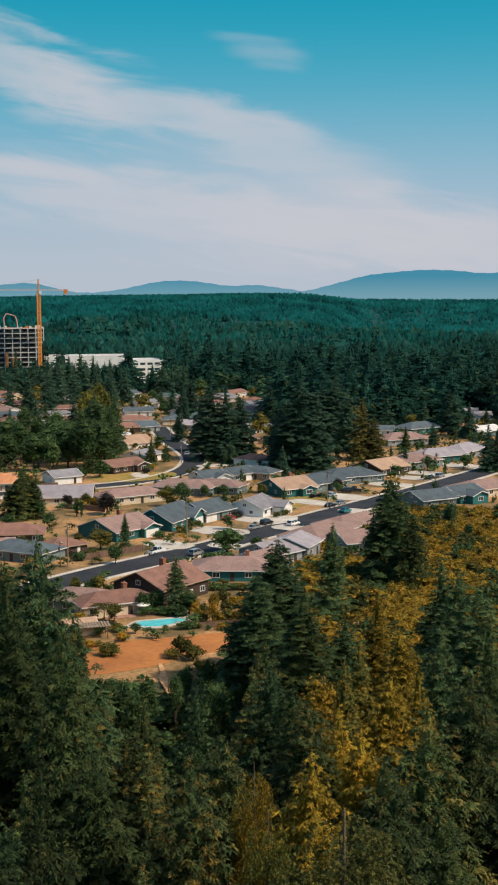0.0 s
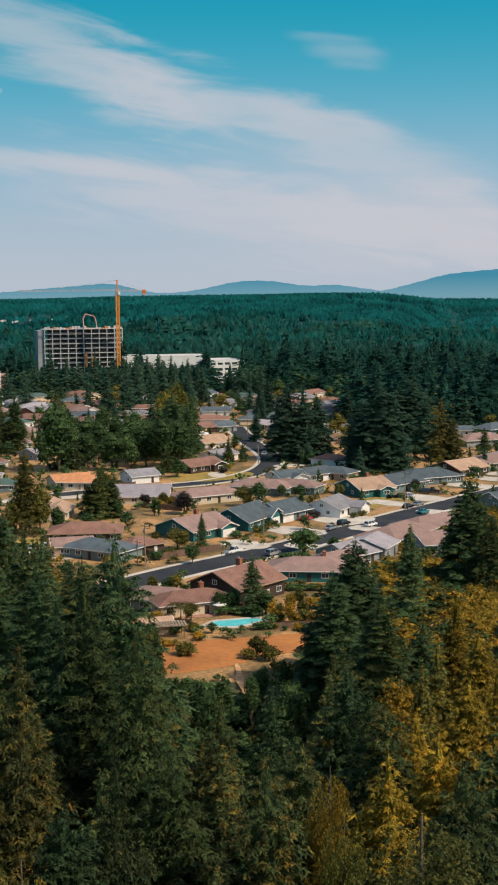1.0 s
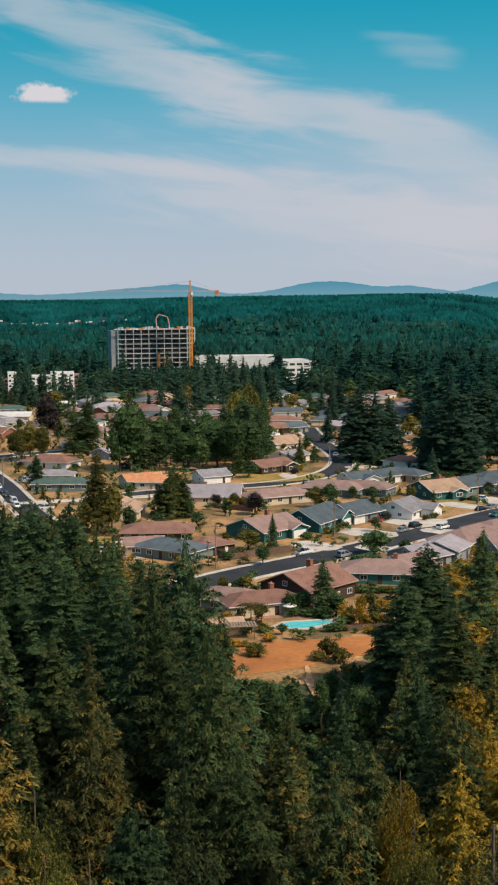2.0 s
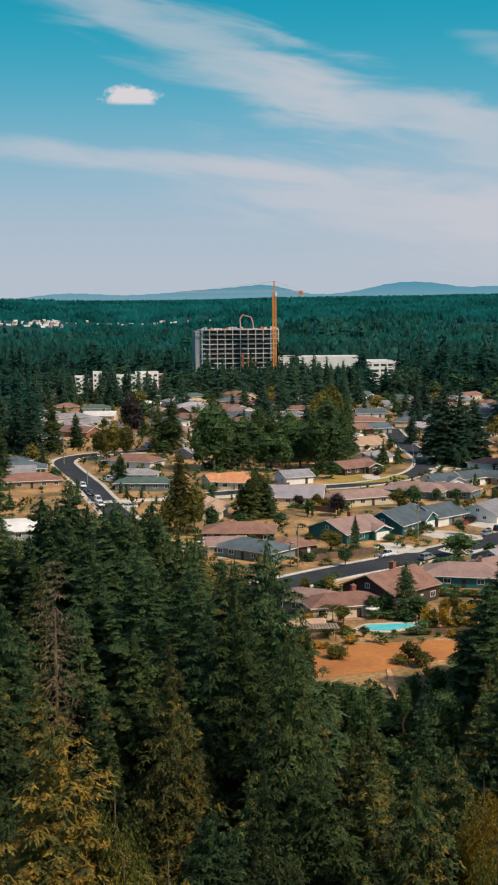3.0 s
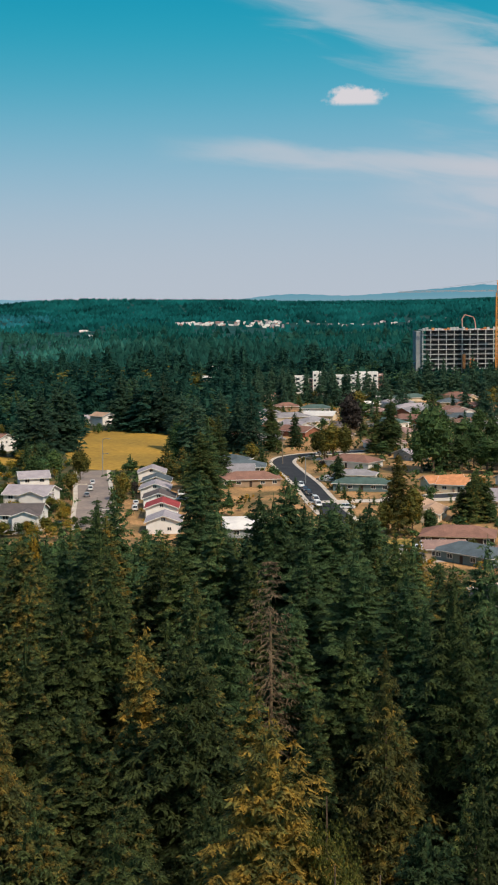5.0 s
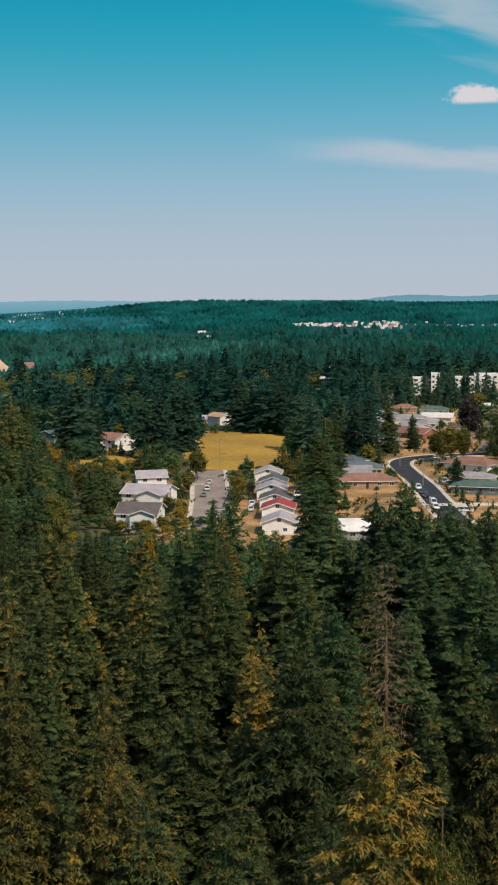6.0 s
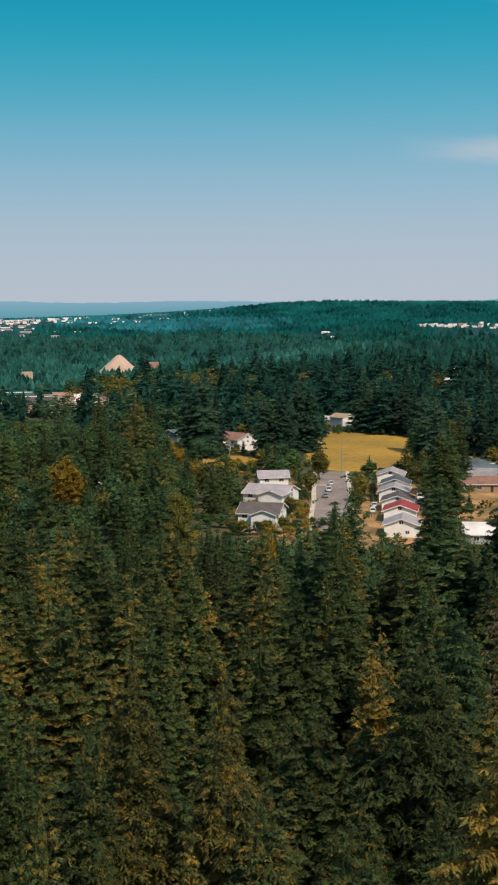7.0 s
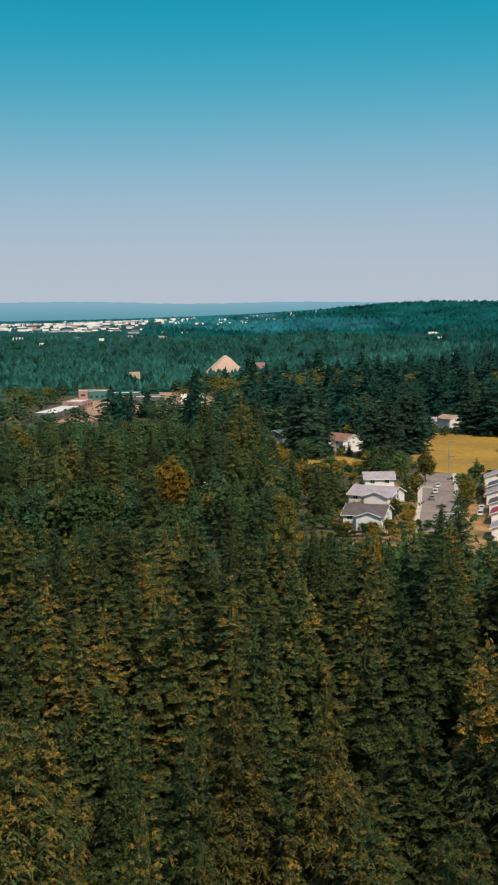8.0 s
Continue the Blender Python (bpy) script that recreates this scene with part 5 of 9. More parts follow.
part("ladder", Form().tube((4.4, 0.4, -0.2), (4.4, 0.4, 0.9), 0.04, 0.04, 6).tube((4.4, -0.2, -0.2), (4.4, -0.2, 0.9), 0.04, 0.04, 6).beam((4.4, 0.4, 0.88), (4.4, -0.2, 0.88), 0.05), METAL, pool)
patch("patio", [(-32, 258), (-24, 262), (-14, 262), (-11, 256), (-20, 257), (-28, 255)], material("brick_patio", (0.42, 0.23, 0.17), (0.34, 0.18, 0.13), 0.5, 0.9, 0.2, position=True), "reddish brick patio behind the house", 0.07, category="patio")


def parasol_table(x, y):
    root = thing("garden_table", x, y, 0.07, 0, "round garden table under a white parasol", "table", "patio furniture")
    part("tabletop", Form().tube((0, 0, 0.70), (0, 0, 0.75), 0.6, 0.6, 14), TRIM, root)
    part("pole", Form().tube((0, 0, 0), (0, 0, 2.5), 0.03, 0.03, 6), METAL, root)
    can = Form()
    k = 10
    can.add([(0, 0, 2.6)] + [(1.5 * math.cos(6.283 * i / k), 1.5 * math.sin(6.283 * i / k), 2.05) for i in range(k)] + [(1.5 * math.cos(6.283 * i / k), 1.5 * math.sin(6.283 * i / k), 1.9) for i in range(k)],
            [(0, 1 + i, 1 + (i + 1) % k) for i in range(k)] + [(1 + i, 11 + i, 11 + (i + 1) % k, 1 + (i + 1) % k) for i in range(k)])
    part("canopy", can, TRIM, root)
    return root


def garden_chair(x, y, ang):
    root = thing("garden_chair", x, y, 0.07, ang, "white plastic garden chair on the patio", "chair", "patio furniture")
    part("seat", Form().box(-0.24, -0.24, 0.40, 0.24, 0.24, 0.45), TRIM, root)
    part("backrest", Form().box(-0.24, 0.20, 0.45, 0.24, 0.26, 0.92), TRIM, root)
    for px in (-0.21, 0.21):
        for py in (-0.21, 0.21):
            part("leg", Form().box(px - 0.025, py - 0.025, 0, px + 0.025, py + 0.025, 0.40), TRIM, root)
    return root


parasol_table(-24.8, 259.5)
parasol_table(-22.0, 258.2)
for _x, _y, _r in ((-25.8, 259.2, 90), (-23.8, 259.8, -90), (-22.9, 257.8, 60), (-21.0, 258.4, -80), (-14.0, 256.6, 200), (-13.0, 256.9, 170)):
    garden_chair(_x, _y, _r)


def pergola(x, y, ang):
    root = thing("pergola", x, y, 0, ang, "grey wooden shed roof on posts in the garden", "pergola")
    for px in (-3.4, 3.4):
        for py in (-1.8, 1.8):
            part("post", Form().box(px - 0.08, py - 0.08, -0.2, px + 0.08, py + 0.08, 2.4), FENCE_WOOD, root)
    for k in range(14):
        part("slat", Form().box(-3.9 + 0.58 * k, -2.2, 2.42, -3.5 + 0.58 * k, 2.2, 2.50), POLE_WOOD, root)
    part("beam", Form().box(-3.9, -1.9, 2.28, 4.1, -1.7, 2.42).box(-3.9, 1.7, 2.28, 4.1, 1.9, 2.42), FENCE_WOOD, root)
    return root


pergola(-31.0, 240.5, 14)
house(-33.5, 243.5, 20, 6.0, 4.5, "tan", "cream", hw=2.1, lod=2)
fence((-41.5, 312.5), (-27.5, 324.5))
fence((-41.5, 312.5), (-49.0, 322.0))
fence((-27.0, 248.5), (-36.0, 252.0), 1.3)
fence((-84.0, 428.0), (-66.0, 437.0))
fence((-10.0, 247.0), (2.0, 250.0), 1.2)
fence((-58.0, 392.0), (-44.0, 385.0))

# ---- cars ----
for c in ((-23.6, 321.6, 52, "white", "pickup"), (-13.4, 318.9, 52, "silver", "suv"), (0.3, 377.4, 200, "red", "suv", "parked in a driveway"), (-6.2, 369.9, 215, "red", "saloon", "parked in a driveway"), (1.3, 354.6, 54, "silver", "saloon"), (4.9, 361.8, 54, "black", "suv"), (12.5, 360.2, 54, "white", "suv"),
          (23.5, 411.5, 150, "black", "saloon", "parked in a driveway"), (26.3, 413.0, 150, "white", "saloon", "parked in a driveway"), (32.0, 421.5, 160, "black", "suv", "parked in a driveway"), (35.0, 423.0, 160, "black", "pickup", "parked in a driveway"), (25.0, 391.5, 54, "black", "saloon"), (28.5, 396.4, 54, "silver", "saloon"), (29.0, 382.0, 54, "teal", "saloon"),
          (64.6, 451.0, 54, "black", "saloon"), (68.6, 456.2, 54, "silver", "suv"), (-33.5, 578.0, 250, "blue", "saloon"), (-29.5, 571.0, 250, "silver", "saloon"), (-25.6, 525.5, 265, "silver", "saloon"), (-47.5, 625.0, 20, "white", "van", "parked beside a house")):
    car(*c)
for c in ((-137.5, 427.5, -62, "white", "suv"), (-133.0, 418.5, -62, "blue", "saloon"), (-129.0, 410.0, -62, "black", "suv"), (-122.5, 396.5, -62, "white", "van"), (-119.0, 388.0, -62, "white", "suv"), (-108.5, 385.5, 10, "white", "suv", "parked in a driveway"), (-133.5, 446.0, 5, "white", "pickup", "parked in a driveway"), (-158.0, 519.0, 20, "silver", "saloon"),
          (-71.5, 326.0, 15, "white", "suv", "in a concrete car park"), (-76.3, 324.5, 15, "silver", "saloon", "in a concrete car park"), (-79.0, 320.0, 15, "black", "saloon", "in a concrete car park"), (-66.0, 322.5, 15, "white", "saloon", "in a concrete car park"),
          (-212.0, 414.0, 118, "white", "saloon"), (-205.5, 399.5, 118, "white", "suv"), (-199.8, 386.0, 118, "silver", "saloon"), (-172.0, 364.5, 118, "white", "suv"), (-176.5, 375.0, 118, "white", "saloon"), (-168.6, 397.0, 30, "white", "van", "parked beside a house"), (-165.0, 386.5, 30, "white", "saloon", "parked beside a house"), (-181.0, 333.0, 20, "black", "saloon")):
    car(*c)

# ---- poles ----
for _x, _y, _h in ((-16.8, 339.5, 12.0), (-43.7, 303.0, 11.0), (24.0, 389.0, 12.0), (61.5, 447.0, 12.0), (-46.0, 306.0, 6.5), (-37.0, 600.0, 12.0), (-26.5, 497.0, 9.0), (-164.0, 486.0, 13.0), (-183.0, 531.0, 12.0), (-283.0, 459.0, 12.0)):
    utility_pole(_x, _y, _h, 145)
for _x, _y, _h, _r in ((-138.5, 436.0, 10.0, -10), (-181.5, 528.0, 11.0, -20), (-221.0, 440.0, 8.0, -20), (-236.0, 470.0, 10.0, 0)):
    street_lamp(_x, _y, _h, _r)
street_lamp(-193.3, 364.2, 7.4, 22, 3.6, LAMP_CREAM)
street_lamp(-160.9, 328.8, 6.4, 205, 3.0, LAMP_CREAM)

# ---- large buildings behind the suburb ----
construction_block(-192.0, 1002.0, 20.3, 62.0, 22.0, 11, 3.75)
tower_crane(-158.5, 975.0, 15, 69.0, 74.0, 22.0)
WHITE_WALL = material("white_concrete", (0.78, 0.74, 0.68), (0.70, 0.66, 0.60), 0.1, 0.8, fine=0.06)
PINK_WALL = material("pinkish_stucco", (0.40, 0.23, 0.19), (0.34, 0.20, 0.165), 0.2, 0.8, fine=0.08)
slab_block("car_park", -82.0, 992.0, 20, 28.0, 42.0, 16.5, WHITE_WALL, "white multi-storey car park, deck shade painted as dark panels", rows=4, cols=5, deep=True, win_h=1.7)
slab_block("office_building", -128.5, 1004.0, 8, 62.0, 28.0, 19.5, WHITE_WALL, "low white office building with a flat roof", rows=1, cols=5)
for _x, _y, _w, _h, _a, _m in ((-279.0, 868.0, 10.0, 11.5, 18, WHITE_WALL), (-268.0, 870.0, 6.0, 14.5, 18, WHITE_WALL), (-240.0, 858.0, 21.0, 13.0, 16, WHITE_WALL), (-231.0, 866.0, 16.0, 14.8, 16, WHITE_WALL), (-340.0, 846.0, 11.0, 12.0, 22, WHITE_WALL), (-354.0, 895.0, 8.0, 16.5, 22, WHITE_WALL), (-275.0, 872.0, 7.0, 9.5, 18, PINK_WALL), (-225.0, 872.0, 9.0, 13.0, 16, PINK_WALL)):
    slab_block("apartment_block", _x, _y, _a, _w, 14.0, _h, _m, "white apartment block behind dark firs" if _m is WHITE_WALL else "pinkish apartment block behind dark firs", rows=4, cols=max(2, int(_w / 3.5)))
# works yard beyond the wood
SHED_DARK = material("dark_shed_cladding", (0.13, 0.12, 0.115), (0.10, 0.095, 0.09), 0.2, 0.7, fine=0.1)
SHED_TEAL = material("green_metal_cladding", (0.06, 0.17, 0.15), (0.05, 0.14, 0.125), 0.2, 0.6, fine=0.08)
patch("yard", [(-690, 775), (-660, 810), (-600, 775), (-540, 720), (-515, 650), (-505, 565), (-535, 540), (-580, 590), (-625, 655), (-675, 730)], material("pale_yard_soil", (0.44, 0.27, 0.17), (0.33, 0.20, 0.13), 0.06, 0.95, 0.3, fine=0.25, position=True), "bare pale brown works yard", 0.4)
patch("field", [(-560, 545), (-600, 560), (-655, 620), (-700, 660), (-720, 640), (-690, 600), (-640, 550), (-590, 520)], GOLD_GRASS, "sloping golden dry-grass field beside the works", 0.3)
patch("sand_pit", [(-735, 690), (-760, 720), (-800, 740), (-830, 720), (-800, 690), (-760, 670)], SAND_PATH, "pale bare sand bank beyond the field", 0.3)
for _x, _y, _w, _d, _h, _a, _m, _l in ((-549, 570, 62, 15, 4.5, 117, SHED_DARK, "long low dark shed with a white flat roof"), (-585, 625, 26, 13, 5.0, 117, PINK_WALL, "pinkish low works building"), (-644, 706, 24, 13, 5.5, 45, PINK_WALL, "pinkish low works building"), (-625, 690, 16, 14, 6.5, 45, SHED_TEAL, "green metal-clad works shed"), (-600, 690, 20, 14, 6.0, 42, SHED_TEAL, "green metal-clad works shed"), (-566, 668, 30, 14, 5.5, 40, SHED_DARK, "white-roofed dark works shed beside the yard"), (-540, 690, 16, 12, 6.0, 40, WHITE_WALL, "white works shed beside the yard")):
    slab_block("works_shed", _x, _y, _a, _w, _d, _h, _m, _l, "shed", rows=1, cols=4, roof=ROOFS["white"], win_h=1.6)


def heap(x, y, r, h, mat, label):
    f = Form()
    n = 26
    rnd = random.Random(9)
    rings = [(1.0, 0.0), (0.75, 0.22), (0.5, 0.5), (0.25, 0.78), (0.08, 0.96)]
    for k, z in rings:
        for i in range(n):
            a = 6.283 * i / n
            j = rnd.uniform(0.94, 1.06)
            f.v.append((math.cos(a) * r * k * j * 1.5, math.sin(a) * r * k * j, z * h - (2 if z == 0 else 0)))
    f.v.append((0, 0, h))
    for q in range(len(rings) - 1):
        for i in range(n):
            f.f.append((q * n + i, q * n + (i + 1) % n, (q + 1) * n + (i + 1) % n, (q + 1) * n + i))
    k = (len(rings) - 1) * n
    for i in range(n):
        f.f.append((k + i, k + (i + 1) % n, len(f.v) - 1))
    me = f.mesh("sand_heap", mat)
    for p in me.polygons:
        p.use_smooth = True
    ob = new("sand_heap", me)
    ob.matrix_basis = pose(x, y, ground_z(x, y), 0, 0, 35)
    return tagged(ob, label, "sand heap")


SAND = material("pale_sand", (0.52, 0.37, 0.27), (0.45, 0.31, 0.22), 0.05, 0.95, 0.2, fine=0.1)
heap(-743.0, 1000.0, 17.5, 20.5, SAND, "large pale conical sand heap above the trees")
slab_block("works_shed", -718.0, 1018.0, 36, 16.0, 12.0, 11.8, PINK_WALL, "low reddish-brown works building among the trees", "shed")
slab_block("works_shed", -716.0, 835.0, 40, 9.0, 9.0, 11.0, SAND, "small tan building among trees", "shed")

# distant settlement and town: roofs too many and far to count
def far_roofs(name, spots, seed, label):
    """spots: x, y, spread along, spread deep, turn, how many, size."""
    rnd = random.Random(seed)
    f = Form()
    mats = [WHITE_WALL, PINK_WALL, ROOFS["lilac"]]
    slots = []
    for x, y, su, sv, ang, n, size in spots:
        c, s = math.cos(radians(ang)), math.sin(radians(ang))
        for _ in range(n):
            u, v = rnd.uniform(-su, su), rnd.uniform(-sv, sv)
            px, py = x + c * u - s * v, y + s * u + c * v
            z = ground_z(px, py)
            w, d, h = size * rnd.uniform(0.7, 2.6), size * rnd.uniform(0.4, 0.9), rnd.uniform(1.6, 3.2)
            k = len(f.v)
            rot = ang + rnd.uniform(-15, 15)
            cc, ss = math.cos(radians(rot)), math.sin(radians(rot))
            base = [(-w, -d), (w, -d), (w, d), (-w, d)]
            for zz in (z - 3, z + h):
                f.v += [(px + cc * a - ss * b, py + ss * a + cc * b, zz) for a, b in base]
            f.v += [(px - cc * w * 0.9, py - ss * w * 0.9, z + h + d * 0.3), (px + cc * w * 0.9, py + ss * w * 0.9, z + h + d * 0.3)]
            faces = [(0, 1, 5, 4), (1, 2, 6, 9, 5), (2, 3, 7, 6), (3, 0, 4, 8, 7), (4, 5, 9, 8), (6, 7, 8, 9)]
            f.f += [tuple(k + i for i in q) for q in faces]
            m = rnd.choice((0, 0, 0, 1, 2))
            slots += [m if i < 4 else (2 if m == 1 else m) for i in range(6)]
    me = f.mesh(name, mats)
    me.polygons.foreach_set("material_index", slots)
    tagged(new(name, me), label, "houses", kind="stuff")


far_roofs("distant_town", [(-1985, 2058, 200, 340, 45, 420, 4.0), (-1700, 2330, 220, 60, 40, 30, 4.0), (-1850, 2400, 320, 50, 40, 30, 5.0), (-1960, 2270, 130, 60, 42, 16, 5), (-2100, 2480, 260, 40, 42, 20, 6), (-1300, 1750, 160, 60, 40, 8, 4), (-1080, 1560, 160, 60, 38, 5, 3.5), (-1420, 1480, 160, 60, 44, 7, 4), (-960, 1820, 160, 60, 32, 4, 4)], 4, "far pale roofs of a town in the valley")
far_roofs("distant_settlement", [(-790, 2050, 95, 44, 20, 120, 1.7), (-640, 2140, 120, 22, 17, 26, 1.7), (-500, 2180, 80, 16, 12, 8, 1.7), (-900, 1960, 60, 20, 24, 9, 1.6)], 3, "far cluster of pale roofs on a wooded ridge")

# ---- the houses ----
house(-36.3, 346.8, 50, 15.2, 15.0, "pink", "teal", chimney=True, garage=-1, wing=(4.5,1.5,6))
house(-23.7, 361.6, 65, 17.0, 12.5, "slate", "teal", garage=-1, wing=(5.5,1.5,7.5), rise=0.52)
house(-13.1, 374.2, 53, 13.2, 12.0, "slate", "sage", garage=-1, rise=0.42)
house(1.1, 381.1, 65, 12.0, 12.0, "grey", "white", garage=-1, wing=(3.5,4,6.5), rise=0.42)
house(-19.4, 274.7, 54, 15.2, 14.0, "brown", "umber", hw=3.6, chimney=True, rise=0.42)
house(-35.0, 263.8, -16, 15.0, 9.0, "pink", "sage", kind="hip")
house(-28.4, 261.5, 26, 16.0, 9.0, "brown", "cream", kind="hip", chimney=True)
house(-3.8, 293.9, -2, 18.6, 11.0, "pink", "teal", kind="hip", chimney=True)
house(-56.7, 316.6, -28, 18.0, 10.0, "slate", "sage", kind="hip")
house(-58.7, 404.9, 3, 17.0, 15.0, "lilac", "cream")
house(-38.2, 404.8, 33, 22.0, 10.0, "pink", "cream", kind="hip")
house(-10.6, 424.3, -21, 17.7, 9.0, "pink", "sage", kind="hip")
house(12.6, 420.7, 34, 13.5, 15.0, "tan", "teal", chimney=True, wing=(2,2.0,5))
house(22.1, 430.6, 45, 21.5, 13.0, "slate", "sage", kind="hip", garage=-1)
house(34.7, 446.7, 27, 22.0, 13.0, "slate", "sage", kind="hip", garage=-1)
house(18.7, 337.8, 58, 22.0, 12.0, "pink", "cream", kind="hip")
house(29.4, 352.5, 43, 22.0, 11.0, "pink", "tan", kind="hip")
house(27.2, 326.8, 23, 10.0, 12.0, "pink", "grey")
house(11.1, 319.0, 68, 10.0, 11.0, "lilac", "grey", hw=3.2)
house(1.8, 299.7, 46, 10.0, 12.0, "pink", "white")
house(5.2, 312.4, 47, 10.0, 12.0, "lilac", "grey")
house(55.7, 395.1, 31, 13.0, 12.0, "slate", "sage")
house(67.2, 404.4, 37, 11.8, 12.0, "slate", "teal", wing=(0,3,7))
house(76.7, 416.8, 33, 22.0, 12.0, "pink", "cream", kind="hip")
house(67.6, 562.2, 25, 22.0, 13.0, "pink", "grey", kind="hip", lod=1)
house(81.1, 609.5, 37, 22.0, 13.0, "slate", "teal", kind="hip", lod=1)
house(61.6, 485.8, 37, 22.0, 13.0, "pink", "sage", kind="hip", lod=1)
house(73.9, 502.3, 29, 22.0, 13.0, "lilac", "teal", kind="hip", lod=1)
house(87.4, 519.4, 53, 22.0, 13.0, "lilac", "grey", kind="hip", lod=1)
house(107.8, 592.1, 45, 20.0, 11.0, "white", "sage", lod=1)
house(48.6, 468.9, 44, 16.1, 14.0, "tan", "umber")
house(118.7, 692.2, -4, 10.0, 9.0, "grey", "white", lod=2)
house(121.8, 670.5, -3, 10.0, 9.0, "grey", "white", lod=2)
house(96.9, 701.1, -56, 19.1, 9.0, "grey", "cream", lod=2)
house(62.6, 599.6, -3, 10.0, 9.0, "slate", "white", lod=1)
house(4.6, 614.1, -3, 17.2, 9.0, "grey", "white", kind="hip", lod=1)
house(3.1, 491.6, -32, 15.6, 9.0, "brown", "white", kind="hip", lod=1)
house(2.9, 457.0, -30, 14.9, 9.0, "slate", "tan", kind="hip")
house(103.2, 605.9, -35, 10.0, 8.0, "orange", "cream", lod=1)
house(-48.4, 477.3, 46, 16.0, 11.0, "brown", "umber", wing=(5,2,6))
house(-66.2, 448.7, 34, 10.5, 10.0, "grey", "white", garage=-1)
house(-84.3, 433.3, -2, 10.0, 10.0, "orange", "cream")
house(-50.9, 553.2, 34, 12.7, 15.0, "tan", "white", lod=1)
house(-61.1, 655.9, 6, 22.0, 11.0, "brown", "white", kind="hip", lod=2)
house(-60.4, 616.9, 30, 20.5, 11.0, "brown", "umber", kind="hip", lod=1)
house(-50.8, 622.3, 36, 10.0, 11.0, "slate", "grey", lod=1)
house(-61.3, 704.5, 13, 15.7, 11.0, "slate", "white", lod=2)
house(-61.5, 755.7, 43, 14.2, 11.0, "grey", "white", lod=2)
house(-73.6, 800.0, -4, 10.0, 8.0, "white", "white", lod=2)
house(-103.6, 683.7, 32, 22.0, 11.0, "grey", "white", kind="hip", lod=2)
house(-153.4, 815.3, -30, 13.6, 11.0, "brown", "cream", lod=2)
house(-134.0, 707.6, -41, 12.4, 11.0, "pink", "white", lod=2)
house(-107.5, 635.2, 17, 10.0, 8.0, "grey", "tan", lod=2)
house(-100.3, 601.9, 36, 10.0, 8.0, "tan", "cream", lod=1)
house(-43.0, 507.5, 60, 13.3, 10.0, "grey", "white", lod=1)
house(-14.5, 445.4, 37, 10.0, 10.0, "slate", "white", wing=(2,2,6))
house(-4.9, 453.5, 44, 11.5, 10.0, "slate", "white")
house(-21.5, 422.6, -17, 20.7, 11.0, "pink", "sage", kind="hip")
house(-28.2, 630.0, -3, 10.0, 11.0, "lilac", "grey", lod=1)
house(-40.6, 781.2, -4, 10.0, 11.0, "pink", "white", lod=2)
house(-35.9, 701.4, 56, 10.0, 11.0, "grey", "white", lod=2)
house(-134.6, 485.6, -16, 20.1, 11.0, "brown", "white", kind="hip", lod=1, garage=-1)
house(-114.5, 426.3, 6, 19.9, 8.0, "green", "sage", kind="hip")
house(-123.1, 447.0, 6, 14.5, 8.0, "grey", "white", kind="hip")
house(-205.6, 673.5, 4, 16.3, 11.0, "white", "cream", lod=2)
house(-206.0, 796.9, 23, 22.0, 11.0, "white", "white", kind="hip", lod=2)
house(-198.1, 752.0, 25, 10.1, 8.0, "white", "cream", lod=2)
house(-185.6, 705.6, 4, 18.7, 11.0, "pink", "brick", kind="hip", lod=2)
house(-187.5, 810.3, 41, 22.0, 11.0, "green", "cream", kind="hip", lod=2)
house(-185.0, 764.3, 20, 22.0, 11.0, "grey", "white", kind="hip", lod=2)
house(-167.9, 737.6, 30, 21.5, 11.0, "lilac", "white", kind="hip", lod=2)
house(-153.8, 665.3, -18, 20.9, 11.0, "brown", "brick", kind="hip", lod=2)
house(-162.5, 835.2, -31, 21.5, 11.0, "brown", "cream", kind="hip", lod=2)
house(-140.7, 721.0, -38, 12.3, 11.0, "brown", "white", lod=2)
house(-126.8, 679.5, 4, 21.4, 11.0, "slate", "white", kind="hip", lod=2)
house(-111.9, 634.5, 26, 10.0, 11.0, "grey", "white", lod=2)
house(-260.5, 772.0, 4, 10.0, 8.0, "grey", "cream", lod=2)
house(-219.4, 661.5, 44, 21.0, 11.0, "grey", "cream", kind="hip", lod=2)
house(-280.7, 748.2, 4, 10.0, 8.0, "tan", "cream", lod=2)
house(-228.3, 779.8, 4, 10.0, 8.0, "pink", "white", lod=2)
house(-200.6, 616.5, -45, 22.0, 11.0, "lilac", "white", lod=2)
house(-118.2, 514.3, 59, 10.0, 10.0, "lilac", "grey", lod=1)
house(-170.9, 458.7, 18, 16.9, 11.0, "slate", "white", kind="hip", lod=1)
house(-167.5, 447.0, 20, 10.0, 11.0, "grey", "white")
house(-65.0, 339.8, 7, 18.9, 11.0, "brown", "umber", kind="hip")
house(-65.2, 320.6, 18, 10.0, 8.0, "pink", "tan")
house(-48.0, 321.4, 42, 10.3, 8.0, "brown", "umber", kind="hip")
house(-89.1, 436.9, 32, 13.1, 10.0, "orange", "cream")
house(-156.8, 427.5, 26, 21.2, 11.0, "brown", "tan", kind="hip")
house(-183.1, 478.3, -21, 14.4, 8.0, "slate", "white", kind="hip", lod=1)
house(-79.9, 374.0, 90, 13.1, 7.0, "tan", "cream")
house(-85.9, 384.6, 85, 10.0, 7.0, "tan", "umber")
house(-125.4, 336.5, 22, 10.0, 11.0, "white", "grey")
house(-224.0, 392.6, 35, 10.0, 10.0, "lilac", "white", hw=5.2)
house(-205.7, 359.6, 8, 14.3, 12.0, "lilac", "white", hw=5.2, wing=(3,2.5,8))
